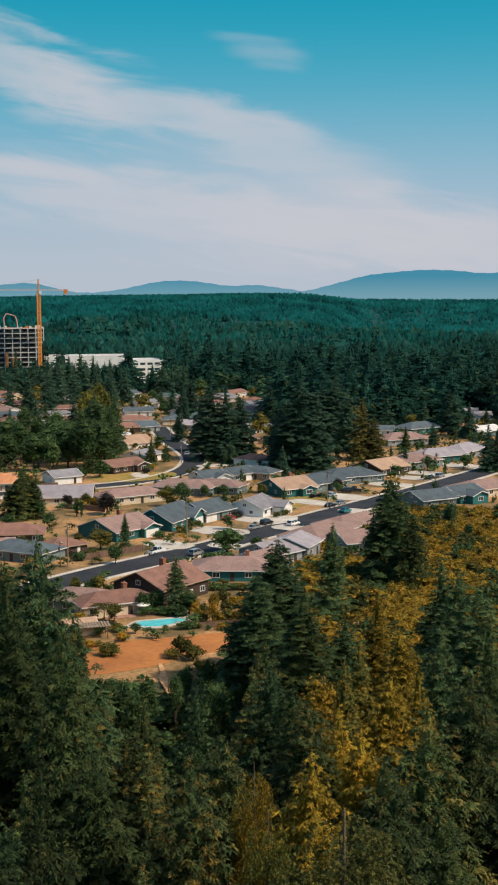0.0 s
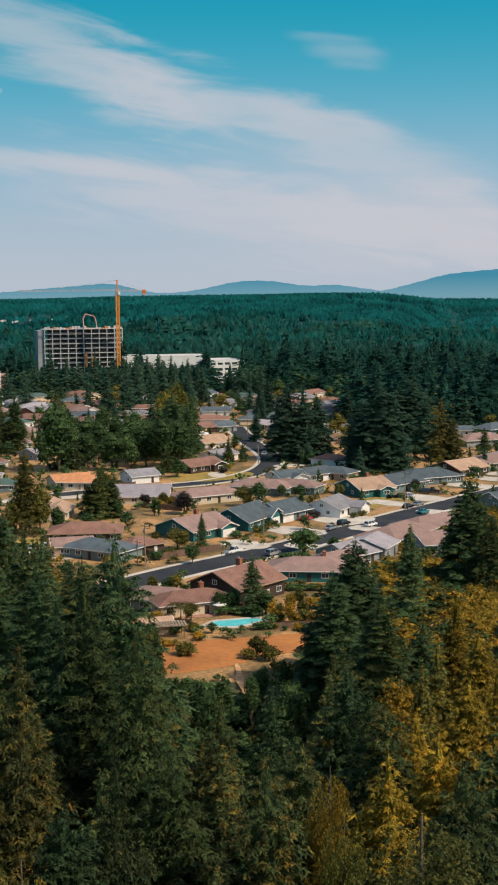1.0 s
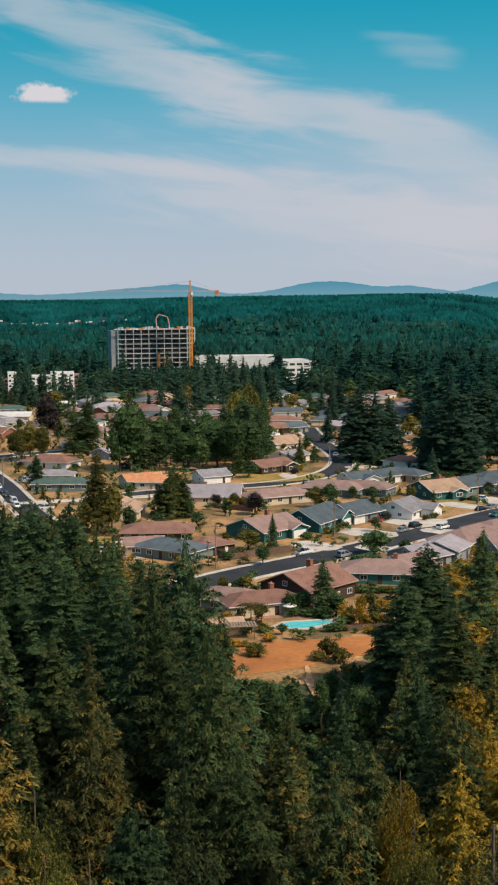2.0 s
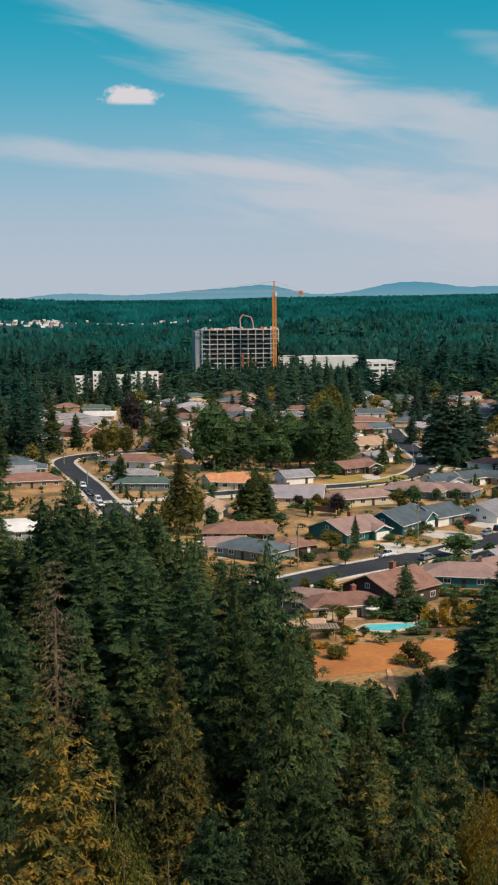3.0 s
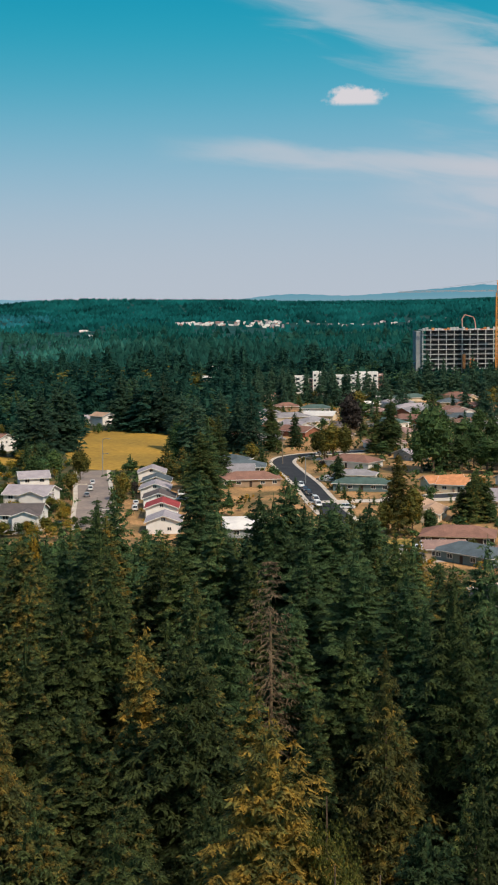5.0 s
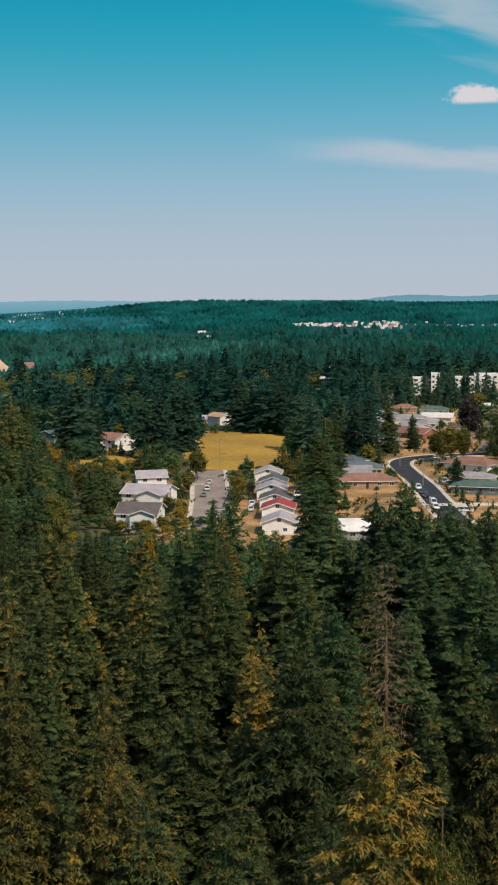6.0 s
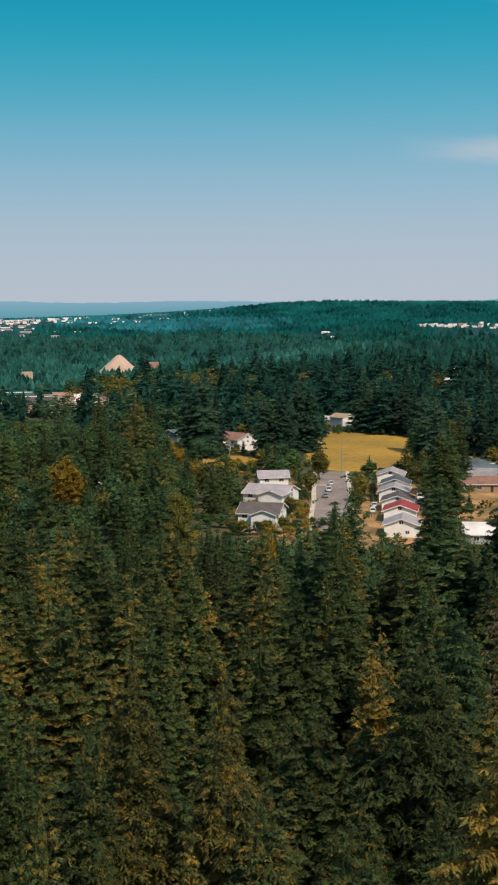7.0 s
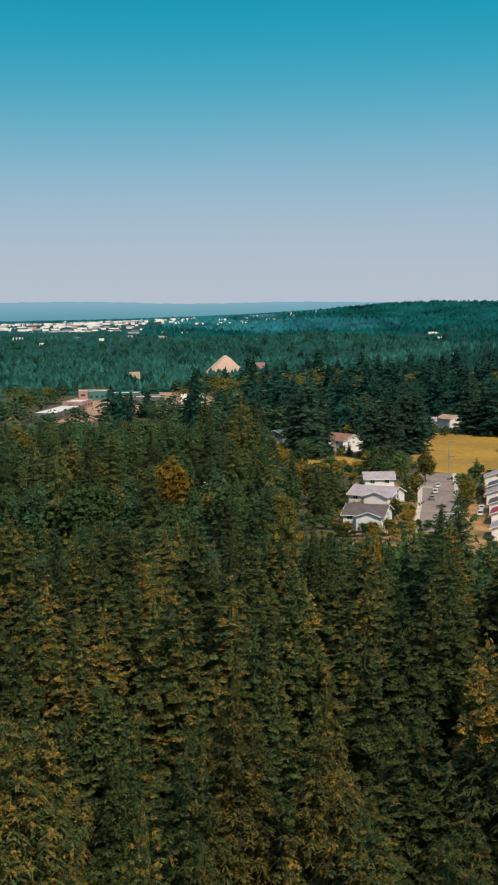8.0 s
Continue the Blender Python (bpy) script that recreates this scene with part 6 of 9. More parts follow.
house(-188.7, 325.0, 18, 11.8, 12.0, "dark", "white", hw=5.2, wing=(2,2.5,7))
house(-303.0, 497.0, -13, 14.5, 13.0, "brown", "white", hw=5.4, lod=1, wing=(-3, 3, 7))
house(-325.1, 624.5, 30, 6.0, 5.5, "white", "white", hw=2.4, lod=2)
house(-313.0, 624.3, 30, 8.5, 5.5, "white", "white", hw=2.6, lod=2)
house(-305.2, 632.7, 30, 6.5, 5.0, "white", "white", hw=2.4, lod=2)
house(-341.6, 506.7, 81, 11.1, 10.0, "green", "sage", hw=5.2, lod=1)
house(-309.5, 616.6, -22, 10.0, 9.0, "tan", "white", hw=5.2, lod=2)
house(-304.6, 623.3, 23, 10.0, 8.0, "tan", "white", lod=2)
house(-325.2, 625.3, 23, 10.0, 9.0, "lilac", "white", lod=2)
house(-287.1, 716.1, 84, 10.0, 9.0, "grey", "white", lod=2)
house(-267.6, 720.2, 22, 10.0, 9.0, "tan", "white", lod=2)
house(-123.8, 333.5, 27, 10.0, 8.0, "white", "grey")
house(-305.0, 340.3, 105, 15.0, 10.0, "lilac", "white", hw=5.2)
house(-334.6, 360.8, 29, 16.1, 9.0, "green", "white", kind="hip", lod=1)
house(-269.6, 280.6, 44, 10.0, 9.0, "pink", "tan")
house(-336.7, 334.0, 116, 10.0, 8.0, "lilac", "white")
house(-362.1, 363.9, 88, 10.0, 8.0, "grey", "white", lod=1)
house(-289.2, 360.0, 87, 10.0, 8.0, "pink", "tan")
house(-273.4, 358.0, 85, 10.0, 8.0, "tan", "tan")
house(-281.5, 274.3, 31, 10.0, 8.0, "lilac", "white")
house(-148.3, 334.0, 111, 10.5, 9.5, "lilac", "white", hw=3.4, lod=1)
house(-158.9, 356.6, 111, 10.5, 9.5, "red", "white", hw=3.4, lod=1)
house(-167.4, 373.4, 111, 10.5, 9.5, "dark", "white", hw=3.4, lod=1)
house(-177.2, 392.2, 111, 10.5, 9.5, "lilac", "white", hw=3.4, lod=1)
house(-184.1, 408.4, 111, 10.5, 9.5, "slate", "white", hw=3.4, lod=1)
house(-195.1, 428.6, 111, 10.5, 9.5, "lilac", "white", hw=3.4, lod=1)

_rnd = random.Random(44)
_taken = [(o.matrix_basis.translation.x, o.matrix_basis.translation.y) for o in scene.objects if o.parent is None and o.name.split(".")[0] in ("house", "apartment_block")]
_lanes = [(p.x, p.y) for q in ([(-46, 640), (-35, 575), (-27, 542)], [(-120, 545), (-150, 530), (-166, 514)]) for p in smooth_line(q, 8)]
for _ in range(900):
    _a, _r = _rnd.uniform(-0.5, 20.5), math.sqrt(_rnd.uniform(560.0 ** 2, 850.0 ** 2))
    _x, _y = -_r * math.sin(radians(_a)), _r * math.cos(radians(_a))
    if any((_x - p) ** 2 + (_y - q) ** 2 < 23.0 ** 2 for p, q in _taken) or any((_x - p) ** 2 + (_y - q) ** 2 < 14.0 ** 2 for p, q in _lanes):
        continue
    if len(_taken) > 175:
        break
    _taken.append((_x, _y))
    house(_x, _y, _rnd.choice((8, 22, 35, -25, 60)) + _rnd.uniform(-6, 6), _rnd.uniform(13.0, 20.0), _rnd.uniform(9.0, 12.0), _rnd.choice(("grey", "brown", "pink", "slate", "dark", "green", "brown", "grey", "white")), _rnd.choice(("white", "cream", "white", "tan", "brick")), kind=_rnd.choice(("gable", "hip")), lod=2)

# ---- trees that stand out ----
plant(NEAR_FIRS[0], "fir_tree", -24.5, 148.0, 49.5, 2, "tall dark green fir in the gully wood", "tree", mat=FIR_COOL, wide=1.05)
plant(NEAR_FIRS[1], "fir_tree", -26.1, 137.6, 48.3, 189, "tall dark green fir in the gully wood", "tree", mat=FIR, wide=1.15)
plant(NEAR_FIRS[2], "fir_tree", -18.9, 126.7, 44.9, 353, "tall dark green fir in the gully wood", "tree", mat=FIR, wide=0.75)
plant(MID_FIRS[2], "fir_tree", 4.4, 205.0, 28.3, 258, "tall dark green fir in the gully wood", "tree", mat=FIR_COOL, wide=1.53)
plant(MID_FIRS[0], "fir_tree", 1.1, 190.0, 29.1, 330, "tall dark green fir in the gully wood", "tree", mat=FIR_COOL, wide=1.53)
plant(MID_FIRS[3], "fir_tree", 7.9, 179.8, 32.6, 110, "tall dark green fir in the gully wood", "tree", mat=FIR, wide=1.53)
plant(MID_FIRS[1], "fir_tree", 16.7, 254.7, 19.7, 225, "tall dark green fir in the gully wood", "tree", mat=FIR_COOL, wide=1.24)
plant(MID_FIRS[0], "fir_tree", 14.4, 189.5, 24.0, 98, "tall dark green fir in the gully wood", "tree", mat=FIR_COOL, wide=1.3)
plant(MID_FIRS[2], "fir_tree", 32.0, 285.0, 25.0, 24, "tall dark green fir in the gully wood", "tree", mat=FIR_COOL, wide=1.36)
plant(MID_FIRS[0], "fir_tree", 36.0, 278.0, 17.6, 249, "tall dark green fir in the gully wood", "tree", mat=FIR, wide=1.18)
plant(MID_FIRS[1], "fir_tree", 28.5, 290.0, 15.6, 2, "tall dark green fir in the gully wood", "tree", mat=FIR_COOL, wide=1.18)
plant(MID_FIRS[1], "fir_tree", 30.9, 202.7, 29.8, 132, "tall dark green fir in the gully wood", "tree", mat=FIR_COOL, wide=1.06)
plant(MID_FIRS[3], "fir_tree", 31.6, 187.4, 35.2, 350, "tall dark green fir in the gully wood", "tree", mat=FIR_COOL, wide=1.18)
plant(MID_FIRS[0], "fir_tree", 32.4, 177.1, 37.3, 267, "tall dark green fir in the gully wood", "tree", mat=FIR_COOL, wide=1.18)
plant(NEAR_FIRS[3], "fir_tree", 30.3, 157.1, 37.4, 328, "tall dark green fir in the gully wood", "tree", mat=FIR)
plant(NEAR_FIRS[1], "fir_tree", 24.7, 158.1, 37.2, 135, "tall dark green fir in the gully wood", "tree", mat=FIR_COOL)
plant(NEAR_FIRS[3], "fir_tree", -6.3, 149.9, 32.0, 334, "tall dark green fir in the gully wood", "tree", mat=FIR_COOL, wide=0.9)
plant(NEAR_FIRS[1], "fir_tree", -12.2, 139.5, 33.7, 1, "tall dark green fir in the gully wood", "tree", mat=FIR_WARM)
plant(NEAR_FIRS[0], "fir_tree", 2.5, 150.0, 34.5, 302, "tall dark green fir in the gully wood", "tree", mat=FIR_COOL, wide=1.1)
plant(NEAR_FIRS[2], "fir_tree", 5.7, 129.9, 36.7, 199, "tall dark green fir in the gully wood", "tree", mat=FIR_WARM)
plant(NEAR_FIRS[2], "fir_tree", 20.7, 118.2, 42.5, 266, "tall dark green fir in the gully wood", "tree", mat=FIR_WARM, wide=1.1)
plant(NEAR_FIRS[4], "fir_tree", 16.4, 113.8, 41.2, 57, "tall dark green fir in the gully wood", "tree", mat=FIR)
plant(NEAR_FIRS[0], "fir_tree", 11.2, 99.4, 41.7, 66, "tall dark green fir in the gully wood", "tree", mat=FIR_WARM)
plant(FINE_BROADLEAF, "broadleaf_tree", 6.8, 89.7, 42.9, 159, "olive broadleaf tree in the gully wood", "tree", mat=LEAF_OLIVE, wide=0.85)
plant(NEAR_FIRS[3], "conifer_tree", 20.2, 199.0, 24.9, 55, "golden conical tree on the gully slope", "tree", mat=NEEDLE_GOLD, wide=0.95)
plant(NEAR_FIRS[0], "conifer_tree", 20.6, 173.8, 31.2, 152, "golden conical tree on the gully slope", "tree", mat=NEEDLE_GOLD, wide=0.95)
plant(NEAR_FIRS[3], "conifer_tree", 15.1, 169.3, 31.0, 260, "golden conical tree on the gully slope", "tree", mat=LEAF_OLIVE, wide=0.95)
plant(NEAR_FIRS[3], "conifer_tree", 12.0, 159.5, 31.9, 41, "golden conical tree on the gully slope", "tree", mat=LEAF_OLIVE, wide=0.95)
plant(NEAR_FIRS[2], "conifer_tree", 16.7, 149.1, 33.7, 96, "golden conical tree on the gully slope", "tree", mat=NEEDLE_GOLD, wide=0.95)
plant(NEAR_FIRS[1], "conifer_tree", 20.3, 153.7, 32.6, 281, "golden conical tree on the gully slope", "tree", mat=NEEDLE_GOLD, wide=0.95)
plant(NEAR_FIRS[1], "conifer_tree", 9.6, 134.7, 33.9, 35, "golden conical tree on the gully slope", "tree", mat=NEEDLE_GOLD, wide=0.95)
plant(NEAR_FIRS[0], "conifer_tree", 11.4, 124.5, 34.9, 351, "golden conical tree on the gully slope", "tree", mat=NEEDLE_GOLD, wide=0.95)
plant(NEAR_FIRS[2], "conifer_tree", 22.3, 178.6, 27.6, 272, "golden conical tree on the gully slope", "tree", mat=NEEDLE_GOLD, wide=0.95)
plant(NEAR_FIRS[0], "conifer_tree", 5.9, 111.8, 37.2, 9, "golden conical tree on the gully slope", "tree", mat=NEEDLE_GOLD, wide=0.95)
plant(FINE_BROADLEAF, "broadleaf_tree", 0.3, 112.0, 37.9, 164, "yellowing broadleaf tree among the firs", "tree", mat=LEAF_YELLOW, wide=0.38)
plant(FINE_BROADLEAF, "broadleaf_tree", 1.4, 100.0, 38.2, 72, "yellowing broadleaf tree among the firs", "tree", mat=LEAF_LIME, wide=0.45)
plant(NEAR_FIRS[2], "fir_tree", -2.6, 118.0, 37.2, 121, "tall dark green fir in the gully wood", "tree", mat=FIR_WARM, wide=0.9)
plant(NEAR_FIRS[0], "fir_tree", -5.6, 107.9, 38.7, 259, "tall dark green fir in the gully wood", "tree", mat=FIR_WARM, wide=0.9)
plant(NEAR_FIRS[3], "fir_tree", -19.0, 108.4, 38.6, 130, "tall dark green fir in the gully wood", "tree", mat=FIR_WARM, wide=0.9)
plant(NEAR_BROADLEAVES[1], "broadleaf_tree", -22.5, 188.7, 10.5, 163, "leafy green tree below the garden edge", "tree", mat=LEAF_GREEN, wide=0.75)
plant(NEAR_BROADLEAVES[0], "broadleaf_tree", -19.0, 184.0, 12.9, 240, "leafy green tree below the garden edge", "tree", mat=LEAF_GREEN, wide=0.75)
plant(NEAR_BROADLEAVES[1], "broadleaf_tree", -15.5, 187.4, 12.5, 46, "leafy green tree below the garden edge", "tree", mat=LEAF_GREEN, wide=0.75)
plant(NEAR_BROADLEAVES[2], "broadleaf_tree", -10.0, 195.7, 10.6, 343, "leafy green tree below the garden edge", "tree", mat=LEAF_GREEN, wide=0.75)
plant(NEAR_BROADLEAVES[1], "broadleaf_tree", -6.5, 197.9, 10.8, 135, "leafy green tree below the garden edge", "tree", mat=LEAF_GREEN, wide=0.75)
plant(NEAR_BROADLEAVES[2], "broadleaf_tree", -11.4, 189.7, 12.2, 223, "leafy green tree below the garden edge", "tree", mat=LEAF_GREEN, wide=0.75)
plant(NEAR_BROADLEAVES[1], "broadleaf_tree", -16.3, 177.2, 15.9, 265, "leafy green tree below the garden edge", "tree", mat=LEAF_GREEN, wide=0.75)
plant(NEAR_BROADLEAVES[0], "broadleaf_tree", -5.2, 179.9, 17.3, 348, "leafy green tree below the garden edge", "tree", mat=LEAF_GREEN, wide=0.75)
plant(NEAR_FIRS[3], "fir_tree", -30.0, 120.9, 45.0, 220, "golden-brown fir in the wood", "tree", mat=FIR_GOLD, wide=0.85)
plant(DEAD_FIR, "fir_tree", -51.5, 148.9, 42.0, 93, "dead grey-brown fir with bare branches", "tree")
plant(MID_FIRS[0], "fir_tree", -89.9, 219.8, 34.1, 172, "tall dark green fir in the gully wood", "tree", mat=FIR_COOL, wide=1.3)
plant(MID_FIRS[1], "fir_tree", -75.9, 193.1, 32.9, 38, "tall dark green fir in the gully wood", "tree", mat=FIR_COOL, wide=1.3)
plant(MID_FIRS[3], "fir_tree", -71.8, 167.7, 31.9, 268, "tall dark green fir in the gully wood", "tree", mat=FIR, wide=1.3)
plant(MID_FIRS[0], "fir_tree", -67.8, 190.8, 35.3, 309, "tall dark green fir in the gully wood", "tree", mat=FIR_COOL, wide=1.06)
plant(MID_FIRS[2], "fir_tree", -68.2, 206.6, 35.3, 108, "tall dark green fir in the gully wood", "tree", mat=FIR_COOL, wide=1.06)
plant(MID_FIRS[1], "fir_tree", -54.8, 174.1, 34.5, 249, "tall dark green fir in the gully wood", "tree", mat=FIR_COOL, wide=1.18)
plant(MID_FIRS[2], "fir_tree", -54.1, 184.8, 35.3, 31, "tall dark green fir in the gully wood", "tree", mat=FIR_COOL, wide=1.3)
plant(MID_FIRS[3], "fir_tree", -45.6, 166.4, 36.8, 143, "tall dark green fir in the gully wood", "tree", mat=FIR_COOL, wide=1.3)
plant(MID_FIRS[1], "fir_tree", -49.3, 191.3, 30.8, 280, "tall dark green fir in the gully wood", "tree", mat=FIR, wide=0.94)
plant(MID_FIRS[0], "fir_tree", -36.7, 158.4, 39.2, 23, "tall dark green fir in the gully wood", "tree", mat=FIR_COOL, wide=1.18)
plant(MID_FIRS[2], "fir_tree", -32.4, 164.4, 38.3, 248, "tall dark green fir in the gully wood", "tree", mat=FIR_WARM, wide=1.18)
plant(NEAR_FIRS[1], "fir_tree", -31.9, 149.2, 40.1, 103, "tall dark green fir in the gully wood", "tree", mat=FIR_COOL)
plant(NEAR_FIRS[4], "fir_tree", -55.5, 142.0, 39.2, 229, "tall dark green fir in the gully wood", "tree", mat=FIR_COOL)
plant(NEAR_FIRS[2], "fir_tree", -51.4, 122.1, 43.8, 162, "tall dark green fir in the gully wood", "tree", mat=FIR_WARM, wide=1.1)
plant(NEAR_FIRS[2], "fir_tree", -29.6, 86.5, 49.0, 328, "golden-brown fir in the wood", "tree", mat=FIR_GOLD, wide=1.0)
plant(FINE_BROADLEAF, "broadleaf_tree", -26.0, 88.0, 45.0, 40, "yellow-green broadleaf tree in the wood", "tree", mat=LEAF_LIME, wide=0.42)
plant(FINE_BROADLEAF, "broadleaf_tree", -24.4, 84.6, 41.5, 140, "yellow-green broadleaf tree in the wood", "tree", mat=LEAF_LIME, wide=0.34)
plant(FINE_BROADLEAF, "broadleaf_tree", -18.1, 72.4, 47.3, 127, "yellow-leaved young tree among firs", "tree", mat=LEAF_YELLOW, wide=0.35)
plant(MID_FIRS[1], "fir_tree", -96.6, 191.0, 32.6, 326, "tall dark green fir in the gully wood", "tree", mat=FIR_COOL, wide=1.47)
plant(NEAR_FIRS[3], "fir_tree", -61.6, 101.7, 43.3, 282, "golden-brown fir in the wood", "tree", mat=FIR_GOLD, wide=0.9)
plant(NEAR_FIRS[1], "fir_tree", -72.1, 101.8, 40.9, 252, "golden-brown fir in the wood", "tree", mat=FIR_GOLD, wide=0.95)
plant(BIG_BROADLEAVES[0], "broadleaf_tree", -251.0, 312.0, 20.5, 321, "bright yellow-leaved tree in the wood", "tree", mat=LEAF_YELLOW, wide=0.9)
plant(BIG_BROADLEAVES[1], "broadleaf_tree", -204.0, 303.0, 13.5, 21, "bright yellow-leaved tree in the wood", "tree", mat=LEAF_LIME, wide=1.0)
plant(NEAR_BROADLEAVES[1], "broadleaf_tree", -122.4, 183.8, 31.3, 12, "yellow-green broadleaf tree in the wood", "tree", mat=LEAF_OLIVE, wide=0.6)
plant(NEAR_BROADLEAVES[2], "broadleaf_tree", -107.6, 189.6, 28.5, 265, "bright yellow-leaved tree at the wood edge", "tree", mat=LEAF_YELLOW, wide=0.35)
plant(FAR_FIRS[0], "fir_tree", -15.0, 508.5, 31.7, 1, "dark green fir among the houses", "tree", wide=1.28)
plant(FAR_FIRS[1], "fir_tree", -8.8, 508.3, 30.1, 224, "dark green fir among the houses", "tree", wide=1.28)
plant(FAR_FIRS[2], "fir_tree", -3.0, 513.4, 25.6, 137, "dark green fir among the houses", "tree", wide=1.28)
plant(FAR_FIRS[1], "fir_tree", -20.5, 536.9, 23.9, 107, "dark green fir among the houses", "tree", wide=1.28)
plant(FAR_FIRS[0], "fir_tree", 18.7, 473.9, 35.9, 145, "dark green fir among the houses", "tree", wide=1.28)
plant(FAR_FIRS[2], "fir_tree", 13.7, 482.0, 26.9, 48, "dark green fir among the houses", "tree", wide=1.28)
plant(FAR_FIRS[1], "fir_tree", 25.0, 473.7, 30.6, 16, "dark green fir among the houses", "tree", wide=1.28)
plant(FAR_FIRS[1], "fir_tree", 10.3, 507.5, 19.2, 205, "dark green fir among the houses", "tree", wide=1.28)
plant(FAR_FIRS[1], "fir_tree", 12.0, 459.1, 11.7, 94, "dark green fir among the houses", "tree", wide=1.28)
plant(FAR_FIRS[1], "fir_tree", 44.7, 506.0, 25.2, 20, "dark green fir among the houses", "tree", mat=FIR_GOLD, wide=1.28)
plant(FAR_FIRS[0], "fir_tree", 49.2, 505.8, 18.1, 184, "dark green fir among the houses", "tree", mat=FIR_GOLD, wide=1.28)
plant(FAR_FIRS[0], "fir_tree", 41.2, 534.2, 26.1, 202, "dark green fir among the houses", "tree", wide=1.28)
plant(FAR_FIRS[2], "fir_tree", 36.7, 554.8, 30.8, 260, "dark green fir among the houses", "tree", wide=1.28)
plant(FAR_FIRS[0], "fir_tree", 31.8, 555.1, 27.1, 81, "dark green fir among the houses", "tree", wide=1.28)
plant(FAR_FIRS[2], "fir_tree", 72.4, 683.6, 20.6, 118, "dark green fir among the houses", "tree", wide=1.28)
plant(FAR_FIRS[0], "fir_tree", 78.1, 667.6, 16.3, 153, "dark green fir among the houses", "tree", wide=1.28)
plant(FAR_FIRS[1], "fir_tree", 89.5, 699.1, 20.7, 201, "dark green fir among the houses", "tree", wide=1.28)
plant(FAR_FIRS[2], "fir_tree", 129.3, 750.9, 26.5, 84, "dark green fir among the houses", "tree", wide=1.28)
plant(FAR_FIRS[0], "fir_tree", 95.8, 610.4, 20.3, 179, "dark green fir among the houses", "tree", wide=1.28)
plant(FAR_FIRS[2], "fir_tree", 129.3, 696.7, 23.1, 207, "dark green fir among the houses", "tree", wide=1.28)
plant(FAR_FIRS[1], "fir_tree", 145.7, 749.9, 26.5, 320, "dark green fir among the houses", "tree", wide=1.28)
plant(FAR_FIRS[2], "fir_tree", 109.6, 752.2, 21.6, 87, "dark green fir among the houses", "tree", wide=1.28)
plant(FAR_FIRS[1], "fir_tree", 88.8, 471.1, 17.9, 188, "dark green fir among the houses", "tree", wide=1.28)
plant(FAR_FIRS[1], "fir_tree", 91.9, 471.0, 15.8, 302, "dark green fir among the houses", "tree", wide=1.28)
plant(FAR_FIRS[0], "fir_tree", 80.0, 552.8, 9.9, 40, "dark green fir among the houses", "tree", wide=1.28)
plant(FAR_FIRS[1], "fir_tree", 59.1, 480.2, 8.6, 268, "dark green fir among the houses", "tree", wide=1.28)
plant(BROADLEAVES[1], "broadleaf_tree", 66.7, 475.1, 6.0, 135, "blue-green small conifer in a front garden", "tree", mat=FIR_COOL)
plant(FAR_FIRS[0], "fir_tree", -61.5, 510.5, 27.9, 100, "large dark green tree among the houses", "tree", mat=FIR_COOL, wide=1.28)
plant(FAR_FIRS[1], "fir_tree", -56.4, 515.7, 21.1, 346, "large dark green tree among the houses", "tree", mat=FIR_COOL, wide=1.28)
plant(FAR_FIRS[1], "fir_tree", -56.4, 538.6, 24.0, 236, "large dark green tree among the houses", "tree", mat=FIR_COOL, wide=1.28)
plant(BIG_BROADLEAVES[1], "broadleaf_tree", -64.9, 510.7, 17.1, 335, "large dark green tree among the houses", "tree", mat=LEAF_GREEN)
plant(BIG_BROADLEAVES[0], "broadleaf_tree", -76.2, 502.4, 17.9, 188, "large dark green tree among the houses", "tree", mat=LEAF_GREEN, wide=1.3)
plant(BIG_BROADLEAVES[1], "broadleaf_tree", -71.0, 505.6, 18.7, 53, "large dark green tree among the houses", "tree", mat=LEAF_GREEN, wide=1.3)
plant(BIG_BROADLEAVES[0], "broadleaf_tree", -81.0, 477.9, 15.0, 99, "large dark green tree among the houses", "tree", mat=LEAF_GREEN, wide=1.3)
plant(BIG_BROADLEAVES[0], "broadleaf_tree", -91.2, 511.8, 12.6, 95, "large dark green tree among the houses", "tree", mat=LEAF_GREEN, wide=1.3)
plant(BIG_BROADLEAVES[0], "broadleaf_tree", -101.1, 540.6, 15.7, 47, "large dark green tree among the houses", "tree", mat=LEAF_GREEN, wide=1.3)
plant(MID_FIRS[2], "fir_tree", -66.9, 374.9, 15.2, 208, "dark green fir among the houses", "tree", mat=FIR, wide=1.45)
plant(MID_FIRS[2], "fir_tree", -63.6, 374.8, 11.8, 331, "dark green fir among the houses", "tree", mat=FIR, wide=1.45)
plant(MID_FIRS[0], "fir_tree", -69.8, 377.9, 8.0, 134, "dark green fir among the houses", "tree", mat=FIR, wide=1.45)
plant(FAR_FIRS[1], "fir_tree", -38.3, 497.4, 11.1, 94, "dark green fir among the houses", "tree", mat=FIR, wide=1.28)
plant(FAR_FIRS[0], "fir_tree", -31.4, 575.6, 13.8, 130, "dark green fir among the houses", "tree", wide=1.28)
plant(BROADLEAVES[1], "broadleaf_tree", -5.8, 321.1, 7.0, 79, "round dark green street tree", "tree", mat=LEAF_GREEN, wide=1.6)
plant(BROADLEAVES[0], "broadleaf_tree", -38.5, 325.7, 5.9, 358, "round yellow-green garden tree", "tree", mat=LEAF_OLIVE, wide=1.6)
plant(MID_FIRS[1], "fir_tree", -32.1, 325.5, 9.9, 234, "slender dark fir beside a house", "tree", mat=FIR_COOL, wide=1.16)
plant(MID_FIRS[0], "fir_tree", -7.4, 378.9, 7.5, 295, "small dark fir beside a house", "tree", mat=FIR_COOL, wide=1.38)
